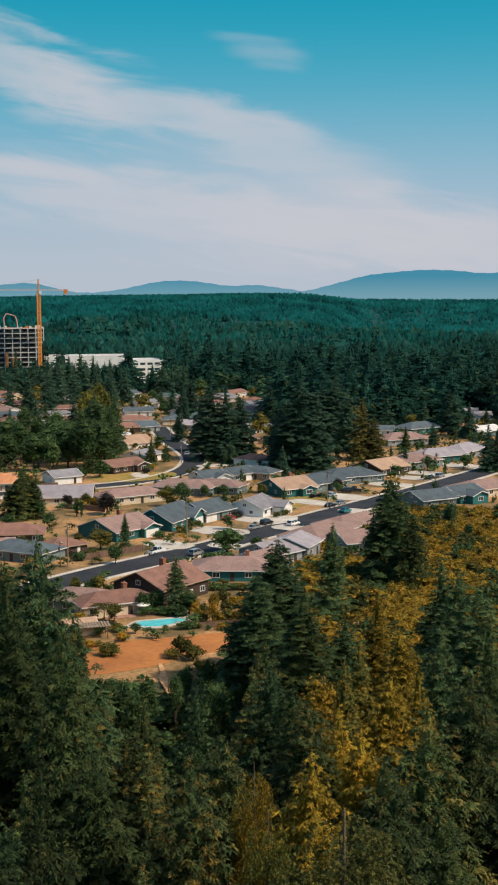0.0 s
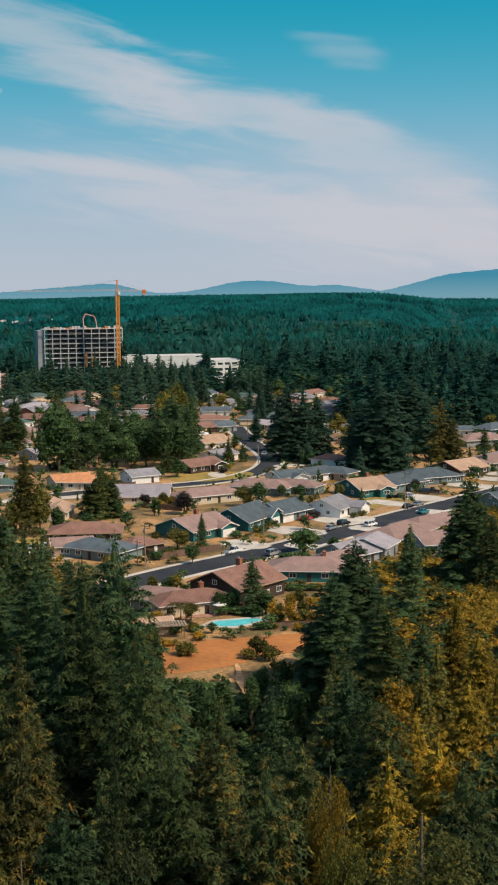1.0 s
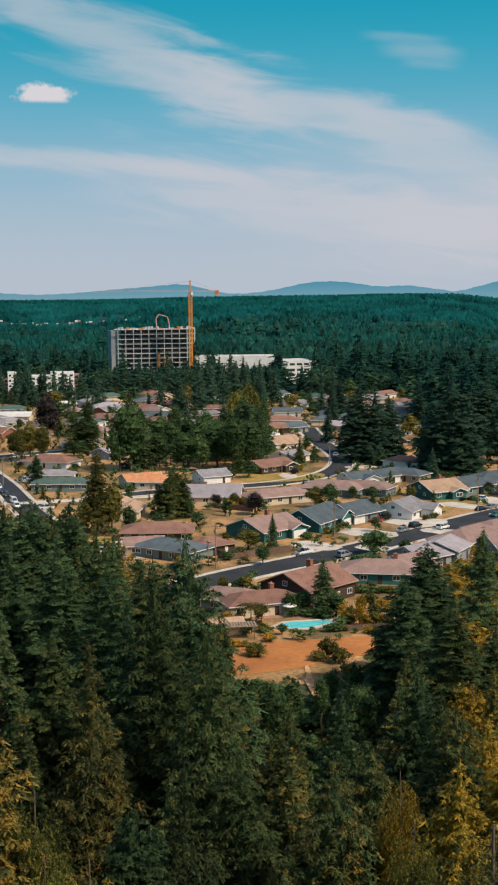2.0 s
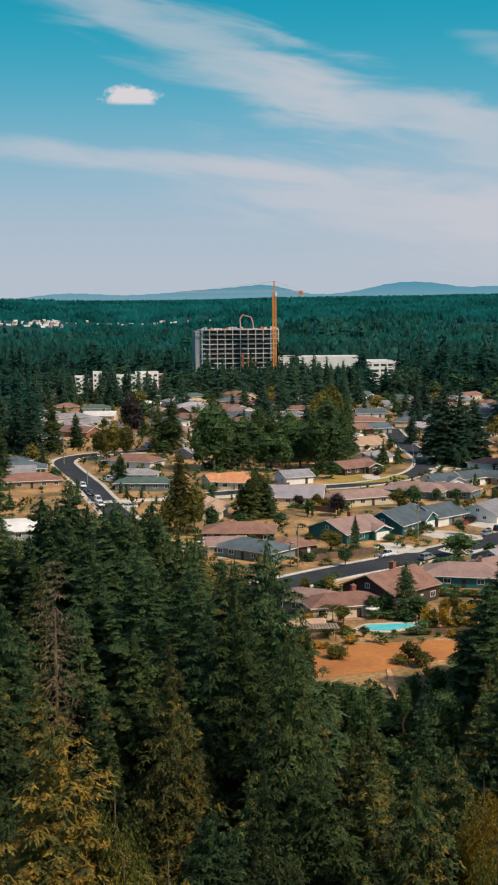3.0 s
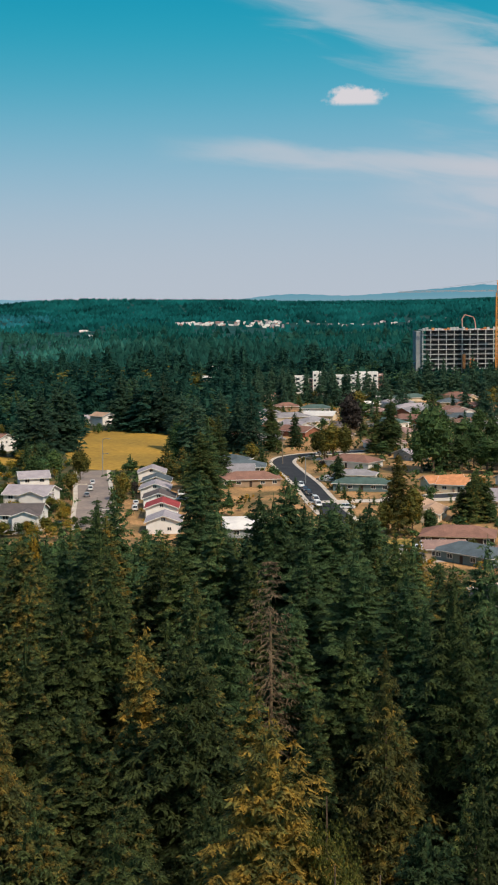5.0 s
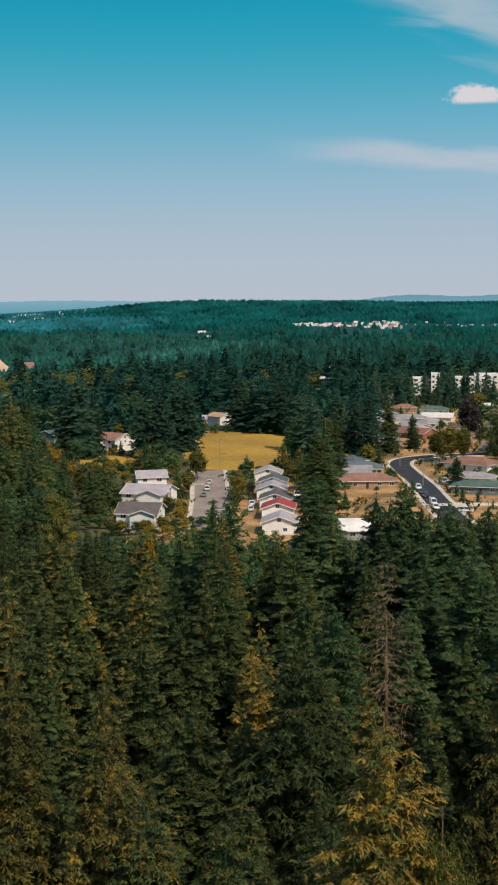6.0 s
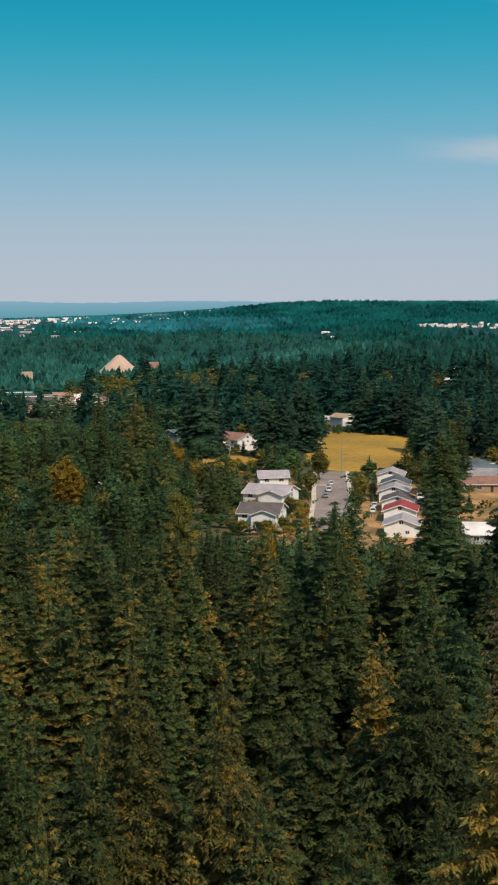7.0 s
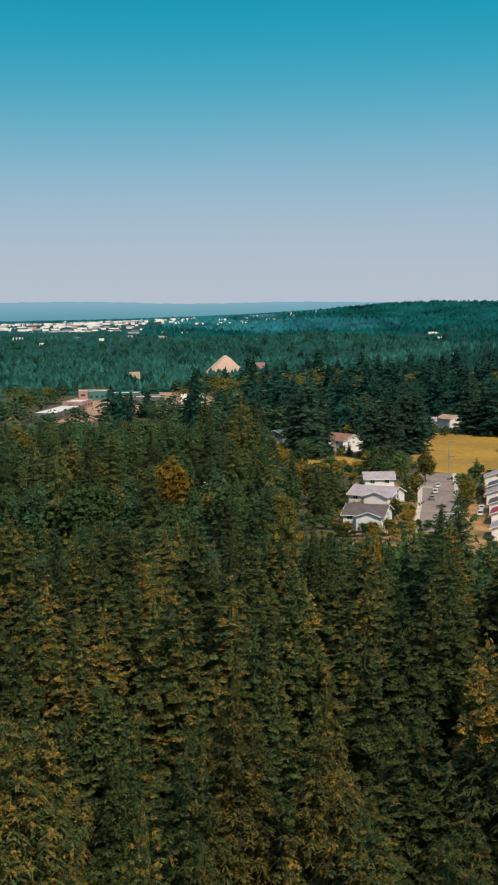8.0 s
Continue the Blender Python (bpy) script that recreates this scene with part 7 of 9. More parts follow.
plant(MID_FIRS[1], "fir_tree", -15.2, 259.0, 12.6, 6, "slender dark fir in a back garden", "tree", mat=FIR_COOL, wide=1.38)
plant(BROADLEAVES[2], "broadleaf_tree", -12.4, 257.6, 5.6, 103, "dark green garden tree beside the pool", "tree", mat=LEAF_GREEN, wide=1.2)
plant(BROADLEAVES[0], "broadleaf_tree", -19.4, 260.2, 5.0, 300, "dark green garden tree beside the pool", "tree", mat=LEAF_GREEN, wide=1.1)
plant(CYPRESS, "cypress_tree", -51.5, 377.4, 6.6, 85, "narrow dark cypress beside a house", "tree", mat=LEAF_GREEN)
plant(CYPRESS, "cypress_tree", -50.0, 376.3, 6.1, 129, "narrow dark cypress beside a house", "tree", mat=LEAF_GREEN)
plant(BROADLEAVES[2], "broadleaf_tree", -42.7, 380.1, 7.5, 81, "round purple-leaved tree beside a house", "tree", mat=LEAF_DARK, wide=1.3)
plant(BROADLEAVES[0], "broadleaf_tree", -56.4, 392.9, 4.4, 76, "reddish small tree beside a house", "tree", mat=LEAF_DARK, wide=1.2)
plant(BROADLEAVES[1], "broadleaf_tree", -25.6, 394.1, 7.1, 147, "yellow-green tree between houses", "tree", mat=LEAF_OLIVE)
plant(BROADLEAVES[0], "broadleaf_tree", -21.0, 393.9, 8.2, 315, "green leafy tree between houses", "tree", mat=LEAF_GREEN)
plant(BROADLEAVES[2], "broadleaf_tree", -32.8, 308.0, 5.3, 16, "green hedge tree by the fence", "tree", mat=LEAF_GREEN)
plant(BROADLEAVES[1], "broadleaf_tree", -34.4, 280.7, 3.5, 16, "green garden tree beside a roof", "tree", mat=LEAF_GREEN)
plant(BROADLEAVES[1], "broadleaf_tree", -38.4, 278.1, 3.6, 197, "yellow-green garden tree beside a roof", "tree", mat=LEAF_OLIVE, wide=0.9)
plant(PALM, "palm_tree", -28.9, 248.6, 4.8, 225, "slender garden palm tree on a bare trunk", "tree")
plant(PALM, "palm_tree", -27.7, 247.7, 4.2, 261, "slender garden palm tree on a bare trunk", "tree")
plant(PALM, "palm_tree", -31.1, 253.1, 3.7, 193, "slender garden palm tree on a bare trunk", "tree")
plant(PALM, "palm_tree", -13.2, 259.7, 4.2, 209, "golden-leaved young palm by the patio", "tree", mat=LEAF_YELLOW)
plant(BROADLEAVES[2], "broadleaf_tree", -7.3, 257.2, 5.3, 41, "golden-leaved small garden tree", "tree", mat=LEAF_YELLOW, wide=0.8)
plant(BROADLEAVES[1], "broadleaf_tree", -4.9, 254.8, 4.1, 102, "golden-leaved small garden tree", "tree", mat=LEAF_OLIVE, wide=0.8)
plant(BROADLEAVES[0], "broadleaf_tree", -9.5, 253.5, 3.8, 279, "golden-leaved small garden tree", "tree", mat=LEAF_OLIVE, wide=0.8)
plant(BROADLEAVES[2], "broadleaf_tree", -2.0, 257.1, 4.7, 232, "golden-leaved small garden tree", "tree", mat=LEAF_YELLOW, wide=0.8)
plant(BROADLEAVES[0], "broadleaf_tree", -11.3, 256.3, 3.8, 242, "golden-leaved small garden tree", "tree", mat=LEAF_YELLOW, wide=0.8)
plant(BROADLEAVES[1], "broadleaf_tree", -22.2, 242.9, 2.4, 235, "leafy garden tree near the pool", "tree", mat=LEAF_GREEN, wide=1.14)
plant(SHRUBS[0], "shrub", -25.6, 244.0, 1.7, 290, "rounded garden shrub near the pool", "shrub", "garden shrubs", mat=LEAF_OLIVE, wide=1.40)
plant(SHRUBS[0], "shrub", -26.3, 245.2, 2.0, 80, "rounded garden shrub near the pool", "shrub", "garden shrubs", mat=LEAF_OLIVE, wide=1.20)
plant(SHRUBS[0], "shrub", -24.0, 237.8, 2.0, 0, "rounded garden shrub near the pool", "shrub", "garden shrubs", mat=LEAF_YELLOW, wide=1.10)
plant(SHRUBS[0], "shrub", -25.3, 227.4, 2.8, 300, "rounded garden shrub near the pool", "shrub", "garden shrubs", mat=LEAF_OLIVE, wide=1.30)
plant(SHRUBS[0], "shrub", -26.4, 227.5, 2.1, 90, "rounded garden shrub near the pool", "shrub", "garden shrubs", mat=LEAF_OLIVE, wide=1.20)
plant(SHRUBS[0], "shrub", -29.7, 233.3, 1.6, 320, "rounded garden shrub near the pool", "shrub", "garden shrubs", mat=LEAF_YELLOW, wide=1.20)
plant(SHRUBS[0], "shrub", -28.6, 233.6, 1.4, 170, "rounded garden shrub near the pool", "shrub", "garden shrubs", mat=LEAF_OLIVE, wide=1.00)
plant(SHRUBS[0], "shrub", -29.3, 243.0, 2.6, 240, "rounded garden shrub near the pool", "shrub", "garden shrubs", mat=LEAF_GREEN, wide=1.30)
plant(SHRUBS[0], "shrub", -32.3, 248.1, 2.3, 180, "rounded garden shrub near the pool", "shrub", "garden shrubs", mat=LEAF_GREEN, wide=1.30)
plant(SHRUBS[0], "shrub", -16.5, 246.0, 1.1, 30, "rounded garden shrub near the pool", "shrub", "garden shrubs", mat=LEAF_OLIVE, wide=1.20)
plant(SHRUBS[1], "shrub", -13.1, 246.2, 1.7, 265, "rounded garden shrub near the pool", "shrub", "garden shrubs", mat=LEAF_GREEN, wide=1.50)
plant(SHRUBS[0], "shrub", -11.7, 246.5, 1.5, 150, "rounded garden shrub near the pool", "shrub", "garden shrubs", mat=LEAF_GREEN, wide=1.20)
plant(SHRUBS[1], "shrub", -10.3, 246.7, 1.2, 35, "rounded garden shrub near the pool", "shrub", "garden shrubs", mat=LEAF_OLIVE, wide=1.40)
plant(SHRUBS[0], "shrub", -8.1, 245.6, 1.2, 60, "rounded garden shrub near the pool", "shrub", "garden shrubs", mat=LEAF_GREEN, wide=1.00)
plant(SHRUBS[1], "shrub", -5.5, 246.0, 1.5, 155, "rounded garden shrub near the pool", "shrub", "garden shrubs", mat=LEAF_YELLOW, wide=1.40)
plant(SHRUBS[0], "shrub", -4.2, 246.3, 1.6, 40, "rounded garden shrub near the pool", "shrub", "garden shrubs", mat=LEAF_OLIVE, wide=1.30)
plant(BROADLEAVES[1], "broadleaf_tree", -12.7, 226.5, 4.5, 160, "leafy garden tree near the pool", "tree", mat=LEAF_OLIVE, wide=0.76)
plant(BROADLEAVES[2], "broadleaf_tree", -11.2, 226.5, 3.8, 80, "leafy garden tree near the pool", "tree", mat=LEAF_OLIVE, wide=0.85)
plant(SHRUBS[0], "shrub", -13.7, 225.3, 2.2, 310, "rounded garden shrub near the pool", "shrub", "garden shrubs", mat=LEAF_OLIVE, wide=1.20)
plant(SHRUBS[0], "shrub", -9.7, 224.5, 3.2, 0, "rounded garden shrub near the pool", "shrub", "garden shrubs", mat=LEAF_OLIVE, wide=1.00)
plant(BROADLEAVES[0], "broadleaf_tree", -22.0, 258.6, 5.0, 15, "leafy garden tree near the pool", "tree", mat=LEAF_GREEN, wide=0.85)
plant(SHRUBS[0], "shrub", -21.4, 257.2, 2.4, 190, "rounded garden shrub near the pool", "shrub", "garden shrubs", mat=LEAF_GREEN, wide=1.20)
plant(SHRUBS[0], "shrub", -14.7, 256.5, 2.9, 90, "rounded garden shrub near the pool", "shrub", "garden shrubs", mat=LEAF_GREEN, wide=1.20)
plant(SHRUBS[0], "shrub", -16.1, 257.6, 2.0, 170, "rounded garden shrub near the pool", "shrub", "garden shrubs", mat=LEAF_GREEN, wide=1.30)
plant(SHRUBS[0], "shrub", -18.4, 257.6, 2.2, 110, "rounded garden shrub near the pool", "shrub", "garden shrubs", mat=LEAF_GREEN, wide=1.20)
plant(BROADLEAVES[2], "broadleaf_tree", -12.6, 257.8, 5.3, 80, "leafy garden tree near the pool", "tree", mat=LEAF_YELLOW, wide=0.47)
plant(SHRUBS[0], "shrub", -10.4, 253.6, 3.1, 70, "rounded garden shrub near the pool", "shrub", "garden shrubs", mat=LEAF_YELLOW, wide=0.80)
plant(BROADLEAVES[2], "broadleaf_tree", -7.5, 251.1, 5.0, 200, "leafy garden tree near the pool", "tree", mat=LEAF_YELLOW, wide=0.66)
plant(BROADLEAVES[1], "broadleaf_tree", -5.7, 262.8, 4.8, 190, "leafy garden tree near the pool", "tree", mat=LEAF_OLIVE, wide=0.66)
plant(SHRUBS[0], "shrub", -6.3, 251.1, 2.9, 50, "rounded garden shrub near the pool", "shrub", "garden shrubs", mat=LEAF_YELLOW, wide=1.00)
plant(BROADLEAVES[0], "broadleaf_tree", -3.5, 261.0, 3.4, 180, "leafy garden tree near the pool", "tree", mat=LEAF_YELLOW, wide=0.95)
plant(SHRUBS[0], "shrub", -1.9, 264.4, 3.0, 100, "rounded garden shrub near the pool", "shrub", "garden shrubs", mat=LEAF_OLIVE, wide=1.10)
plant(SHRUBS[0], "shrub", -4.2, 252.6, 2.9, 40, "rounded garden shrub near the pool", "shrub", "garden shrubs", mat=LEAF_OLIVE, wide=1.10)
plant(SHRUBS[0], "shrub", -2.2, 251.0, 2.9, 30, "rounded garden shrub near the pool", "shrub", "garden shrubs", mat=LEAF_YELLOW, wide=1.10)
plant(SHRUBS[0], "shrub", -9.1, 251.9, 1.9, 280, "rounded garden shrub near the pool", "shrub", "garden shrubs", mat=LEAF_OLIVE, wide=1.20)
plant(BROADLEAVES[0], "broadleaf_tree", -1.0, 254.2, 3.4, 240, "leafy garden tree near the pool", "tree", mat=LEAF_OLIVE, wide=1.04)
plant(SHRUBS[0], "shrub", -7.4, 279.5, 2.1, 340, "rounded garden shrub near the pool", "shrub", "garden shrubs", mat=LEAF_GREEN, wide=1.30)
plant(SHRUBS[0], "shrub", -5.6, 279.5, 1.8, 260, "rounded garden shrub near the pool", "shrub", "garden shrubs", mat=LEAF_GREEN, wide=1.30)
plant(SHRUBS[0], "shrub", -3.8, 279.8, 1.8, 180, "rounded garden shrub near the pool", "shrub", "garden shrubs", mat=LEAF_GREEN, wide=1.30)
plant(SHRUBS[0], "shrub", -2.0, 280.2, 1.9, 100, "rounded garden shrub near the pool", "shrub", "garden shrubs", mat=LEAF_OLIVE, wide=1.30)
plant(BROADLEAVES[0], "broadleaf_tree", -33.5, 280.2, 3.7, 240, "leafy garden tree near the pool", "tree", mat=LEAF_OLIVE, wide=1.14)
plant(SHRUBS[0], "shrub", -35.8, 280.2, 2.3, 250, "rounded garden shrub near the pool", "shrub", "garden shrubs", mat=LEAF_GREEN, wide=1.20)
plant(BROADLEAVES[0], "broadleaf_tree", -39.1, 281.3, 3.2, 120, "leafy garden tree near the pool", "tree", mat=LEAF_OLIVE, wide=0.76)
plant(BROADLEAVES[2], "broadleaf_tree", 51.6, 336.2, 3.5, 208, "golden shrub in a terraced garden", "tree", mat=LEAF_YELLOW, wide=0.8)
plant(BROADLEAVES[2], "broadleaf_tree", 53.6, 334.6, 3.3, 264, "golden shrub in a terraced garden", "tree", mat=LEAF_YELLOW, wide=0.8)
plant(BROADLEAVES[2], "broadleaf_tree", 49.4, 336.3, 2.7, 126, "golden shrub in a terraced garden", "tree", mat=LEAF_YELLOW, wide=0.8)
plant(BROADLEAVES[2], "broadleaf_tree", 58.8, 338.4, 4.6, 137, "blue-green conifer in a garden", "tree", mat=FIR_COOL, wide=0.8)
plant(BROADLEAVES[2], "broadleaf_tree", 56.9, 355.3, 8.0, 254, "blue-green conifer in a garden", "tree", mat=FIR_COOL, wide=0.8)
plant(BROADLEAVES[1], "broadleaf_tree", 61.8, 338.3, 3.8, 247, "golden shrub in a terraced garden", "tree", mat=LEAF_YELLOW, wide=0.8)
plant(BROADLEAVES[1], "broadleaf_tree", 65.6, 346.4, 4.2, 117, "golden shrub in a terraced garden", "tree", mat=LEAF_OLIVE, wide=0.8)
plant(BROADLEAVES[0], "broadleaf_tree", 43.4, 299.6, 3.1, 221, "orange-yellow shrub on the slope", "tree", mat=LEAF_YELLOW, wide=1.5)
plant(BROADLEAVES[2], "broadleaf_tree", 47.6, 296.3, 3.1, 340, "orange-yellow shrub on the slope", "tree", mat=LEAF_YELLOW, wide=1.5)
plant(BROADLEAVES[0], "broadleaf_tree", 53.4, 299.3, 3.1, 229, "orange-yellow shrub on the slope", "tree", mat=LEAF_YELLOW, wide=1.5)
plant(BROADLEAVES[0], "broadleaf_tree", 58.7, 305.6, 3.2, 132, "orange-yellow shrub on the slope", "tree", mat=LEAF_YELLOW, wide=1.5)
plant(BROADLEAVES[1], "broadleaf_tree", 52.9, 312.5, 2.6, 357, "orange-yellow shrub on the slope", "tree", mat=LEAF_YELLOW, wide=1.5)
plant(MID_FIRS[0], "fir_tree", -83.0, 345.7, 23.5, 12, "tree with golden tips beside the street", "tree", mat=FIR_GOLD, wide=1.0)
plant(BIG_BROADLEAVES[0], "broadleaf_tree", -79.1, 346.4, 14.8, 164, "tree with golden tips beside the street", "tree", mat=LEAF_OLIVE, wide=0.8)
plant(BIG_BROADLEAVES[1], "broadleaf_tree", -86.1, 345.1, 11.6, 251, "tree with golden tips beside the street", "tree", mat=LEAF_OLIVE, wide=0.8)
plant(BIG_BROADLEAVES[0], "broadleaf_tree", -74.4, 347.2, 8.4, 345, "tree with golden tips beside the street", "tree", mat=LEAF_GREEN, wide=0.8)
plant(MID_FIRS[1], "fir_tree", -66.9, 372.0, 15.2, 177, "tree with golden tips beside the street", "tree", mat=FIR, wide=1.45)
plant(MID_FIRS[2], "fir_tree", -70.6, 373.4, 10.3, 56, "tree with golden tips beside the street", "tree", mat=FIR, wide=1.45)
plant(BIG_BROADLEAVES[1], "broadleaf_tree", -62.0, 372.9, 6.4, 9, "tree with golden tips beside the street", "tree", mat=LEAF_GREEN, wide=0.8)
plant(BIG_BROADLEAVES[0], "broadleaf_tree", -160.9, 575.2, 23.6, 13, "large tree among the houses", "tree", mat=LEAF_DARK, wide=0.8)
plant(FAR_FIRS[0], "fir_tree", -131.9, 534.4, 24.2, 279, "large tree among the houses", "tree", mat=FIR, wide=1.28)
plant(FAR_FIRS[1], "fir_tree", -137.9, 533.5, 21.8, 45, "large tree among the houses", "tree", mat=FIR, wide=1.28)
plant(BIG_BROADLEAVES[1], "broadleaf_tree", -100.6, 474.8, 28.8, 59, "large tree among the houses", "tree", mat=LEAF_GREEN, wide=0.8)
plant(FAR_FIRS[0], "fir_tree", -99.1, 483.3, 23.8, 210, "large tree among the houses", "tree", mat=FIR_COOL, wide=1.28)
plant(BIG_BROADLEAVES[1], "broadleaf_tree", -104.9, 474.1, 20.2, 255, "large tree among the houses", "tree", mat=LEAF_GREEN, wide=0.8)
plant(BIG_BROADLEAVES[0], "broadleaf_tree", -147.8, 502.3, 17.2, 58, "large tree among the houses", "tree", mat=LEAF_OLIVE, wide=0.8)
plant(BIG_BROADLEAVES[0], "broadleaf_tree", -143.2, 503.0, 16.0, 236, "large tree among the houses", "tree", mat=LEAF_OLIVE, wide=0.8)
plant(BIG_BROADLEAVES[1], "broadleaf_tree", -151.2, 501.8, 14.8, 285, "large tree among the houses", "tree", mat=LEAF_OLIVE, wide=0.8)
plant(FAR_FIRS[0], "fir_tree", -127.3, 439.7, 10.9, 126, "large tree among the houses", "tree", mat=FIR_COOL, wide=1.28)
plant(BIG_BROADLEAVES[1], "broadleaf_tree", -156.3, 510.6, 12.8, 193, "large tree among the houses", "tree", mat=LEAF_OLIVE, wide=0.8)
plant(FAR_FIRS[1], "fir_tree", -188.0, 515.6, 27.5, 157, "dark fir beside the meadow", "tree", wide=1.15)
plant(FAR_FIRS[0], "fir_tree", -197.6, 524.5, 24.4, 256, "dark fir beside the meadow", "tree", wide=1.15)
plant(FAR_FIRS[0], "fir_tree", -182.9, 526.7, 23.1, 105, "dark fir beside the meadow", "tree", mat=FIR, wide=1.15)
plant(FAR_FIRS[0], "fir_tree", -178.0, 544.8, 16.0, 125, "dark fir beside the meadow", "tree", mat=FIR_COOL, wide=1.15)
plant(FAR_FIRS[0], "fir_tree", -205.0, 523.4, 26.9, 331, "dark fir beside the meadow", "tree", wide=1.15)
plant(BIG_BROADLEAVES[0], "broadleaf_tree", -202.3, 503.5, 17.6, 213, "yellow-green tree beside the meadow", "tree", mat=LEAF_OLIVE, wide=0.9)
plant(FAR_FIRS[0], "fir_tree", -199.8, 485.0, 27.3, 104, "dark fir beside the meadow", "tree", wide=1.15)
plant(FAR_FIRS[0], "fir_tree", -222.3, 520.8, 26.9, 23, "dark fir beside the meadow", "tree", wide=1.15)
plant(FAR_FIRS[0], "fir_tree", -300.6, 465.7, 37.4, 122, "dark green tree beside the meadow and houses", "tree", wide=1.15)
plant(FAR_FIRS[1], "fir_tree", -306.1, 463.1, 31.3, 248, "dark green tree beside the meadow and houses", "tree", wide=1.15)
plant(FAR_FIRS[1], "fir_tree", -300.7, 477.3, 28.1, 245, "dark green tree beside the meadow and houses", "tree", wide=1.15)
plant(FAR_FIRS[0], "fir_tree", -276.2, 477.1, 26.3, 68, "dark green tree beside the meadow and houses", "tree", wide=1.15)
plant(FAR_FIRS[0], "fir_tree", -267.6, 476.7, 28.9, 21, "dark green tree beside the meadow and houses", "tree", wide=1.15)
plant(FAR_FIRS[0], "fir_tree", -273.3, 502.0, 31.0, 90, "dark green tree beside the meadow and houses", "tree", wide=1.15)
plant(FAR_FIRS[0], "fir_tree", -268.7, 504.1, 28.5, 282, "dark green tree beside the meadow and houses", "tree", wide=1.15)
plant(BIG_BROADLEAVES[0], "broadleaf_tree", -234.5, 426.7, 11.2, 336, "dark green tree beside the meadow and houses", "tree", mat=LEAF_GREEN, wide=0.9)
plant(BIG_BROADLEAVES[1], "broadleaf_tree", -222.2, 423.9, 12.0, 41, "dark green tree beside the meadow and houses", "tree", mat=LEAF_OLIVE, wide=0.9)
plant(BROADLEAVES[0], "broadleaf_tree", -205.0, 385.1, 8.9, 251, "dark green tree beside the meadow and houses", "tree", mat=LEAF_OLIVE, wide=0.9)
plant(BIG_BROADLEAVES[0], "broadleaf_tree", -184.2, 381.5, 10.4, 262, "dark green tree beside the meadow and houses", "tree", mat=LEAF_OLIVE, wide=0.9)
plant(BROADLEAVES[0], "broadleaf_tree", -175.7, 360.1, 8.0, 340, "dark green tree beside the meadow and houses", "tree", mat=LEAF_OLIVE, wide=0.9)
plant(BROADLEAVES[0], "broadleaf_tree", -186.2, 394.4, 4.9, 328, "dark green tree beside the meadow and houses", "tree", mat=LEAF_DARK, wide=0.9)
plant(BIG_BROADLEAVES[1], "broadleaf_tree", -198.1, 462.5, 20.3, 278, "dark green tree beside the meadow and houses", "tree", mat=LEAF_GREEN, wide=0.9)
plant(FAR_FIRS[0], "fir_tree", -190.0, 457.2, 29.7, 159, "dark green tree beside the meadow and houses", "tree", wide=1.15)
plant(FAR_FIRS[1], "fir_tree", -154.3, 383.3, 29.1, 308, "dark green tree beside the meadow and houses", "tree", mat=FIR_COOL, wide=1.15)
plant(MID_FIRS[0], "fir_tree", -154.5, 376.9, 25.2, 229, "dark green tree beside the meadow and houses", "tree", wide=1.3)
plant(FAR_FIRS[1], "fir_tree", -170.0, 432.7, 24.7, 269, "dark green tree beside the meadow and houses", "tree", mat=FIR, wide=1.15)
plant(FAR_FIRS[0], "fir_tree", -216.4, 553.4, 22.8, 239, "dark green tree beside the meadow and houses", "tree", wide=1.15)
plant(FAR_FIRS[0], "fir_tree", -287.2, 593.5, 29.9, 221, "dark tree along the far side of the meadow", "tree", wide=1.28)
plant(FAR_FIRS[1], "fir_tree", -280.7, 596.4, 27.0, 136, "dark tree along the far side of the meadow", "tree", wide=1.28)
plant(FAR_FIRS[0], "fir_tree", -274.1, 599.3, 28.4, 50, "dark tree along the far side of the meadow", "tree", wide=1.28)
plant(FAR_FIRS[0], "fir_tree", -270.6, 588.4, 21.8, 59, "dark tree along the far side of the meadow", "tree", wide=1.28)
plant(BIG_BROADLEAVES[0], "broadleaf_tree", -293.8, 581.0, 5.2, 201, "olive tree along the far side of the meadow", "tree", mat=LEAF_GREEN)
plant(FAR_FIRS[1], "fir_tree", -261.8, 589.1, 30.6, 35, "dark tree along the far side of the meadow", "tree", wide=1.28)
plant(FAR_FIRS[1], "fir_tree", -251.2, 578.9, 23.0, 312, "dark tree along the far side of the meadow", "tree", wide=1.28)
plant(BIG_BROADLEAVES[0], "broadleaf_tree", -299.4, 577.9, 6.0, 92, "olive tree along the far side of the meadow", "tree", mat=LEAF_OLIVE)
plant(BROADLEAVES[2], "broadleaf_tree", -252.3, 376.6, 7.3, 208, "leafy tree beside the houses", "tree", mat=LEAF_OLIVE)
plant(BROADLEAVES[0], "broadleaf_tree", -264.1, 403.6, 6.8, 69, "leafy tree beside the houses", "tree", mat=LEAF_YELLOW)
plant(BROADLEAVES[1], "broadleaf_tree", -271.3, 437.2, 6.1, 171, "leafy tree beside the houses", "tree", mat=LEAF_GREEN)
plant(BROADLEAVES[1], "broadleaf_tree", -256.2, 425.3, 4.8, 240, "leafy tree beside the houses", "tree", mat=LEAF_GREEN)
plant(BROADLEAVES[1], "broadleaf_tree", -280.0, 413.8, 12.6, 313, "leafy tree beside the houses", "tree", mat=LEAF_YELLOW)
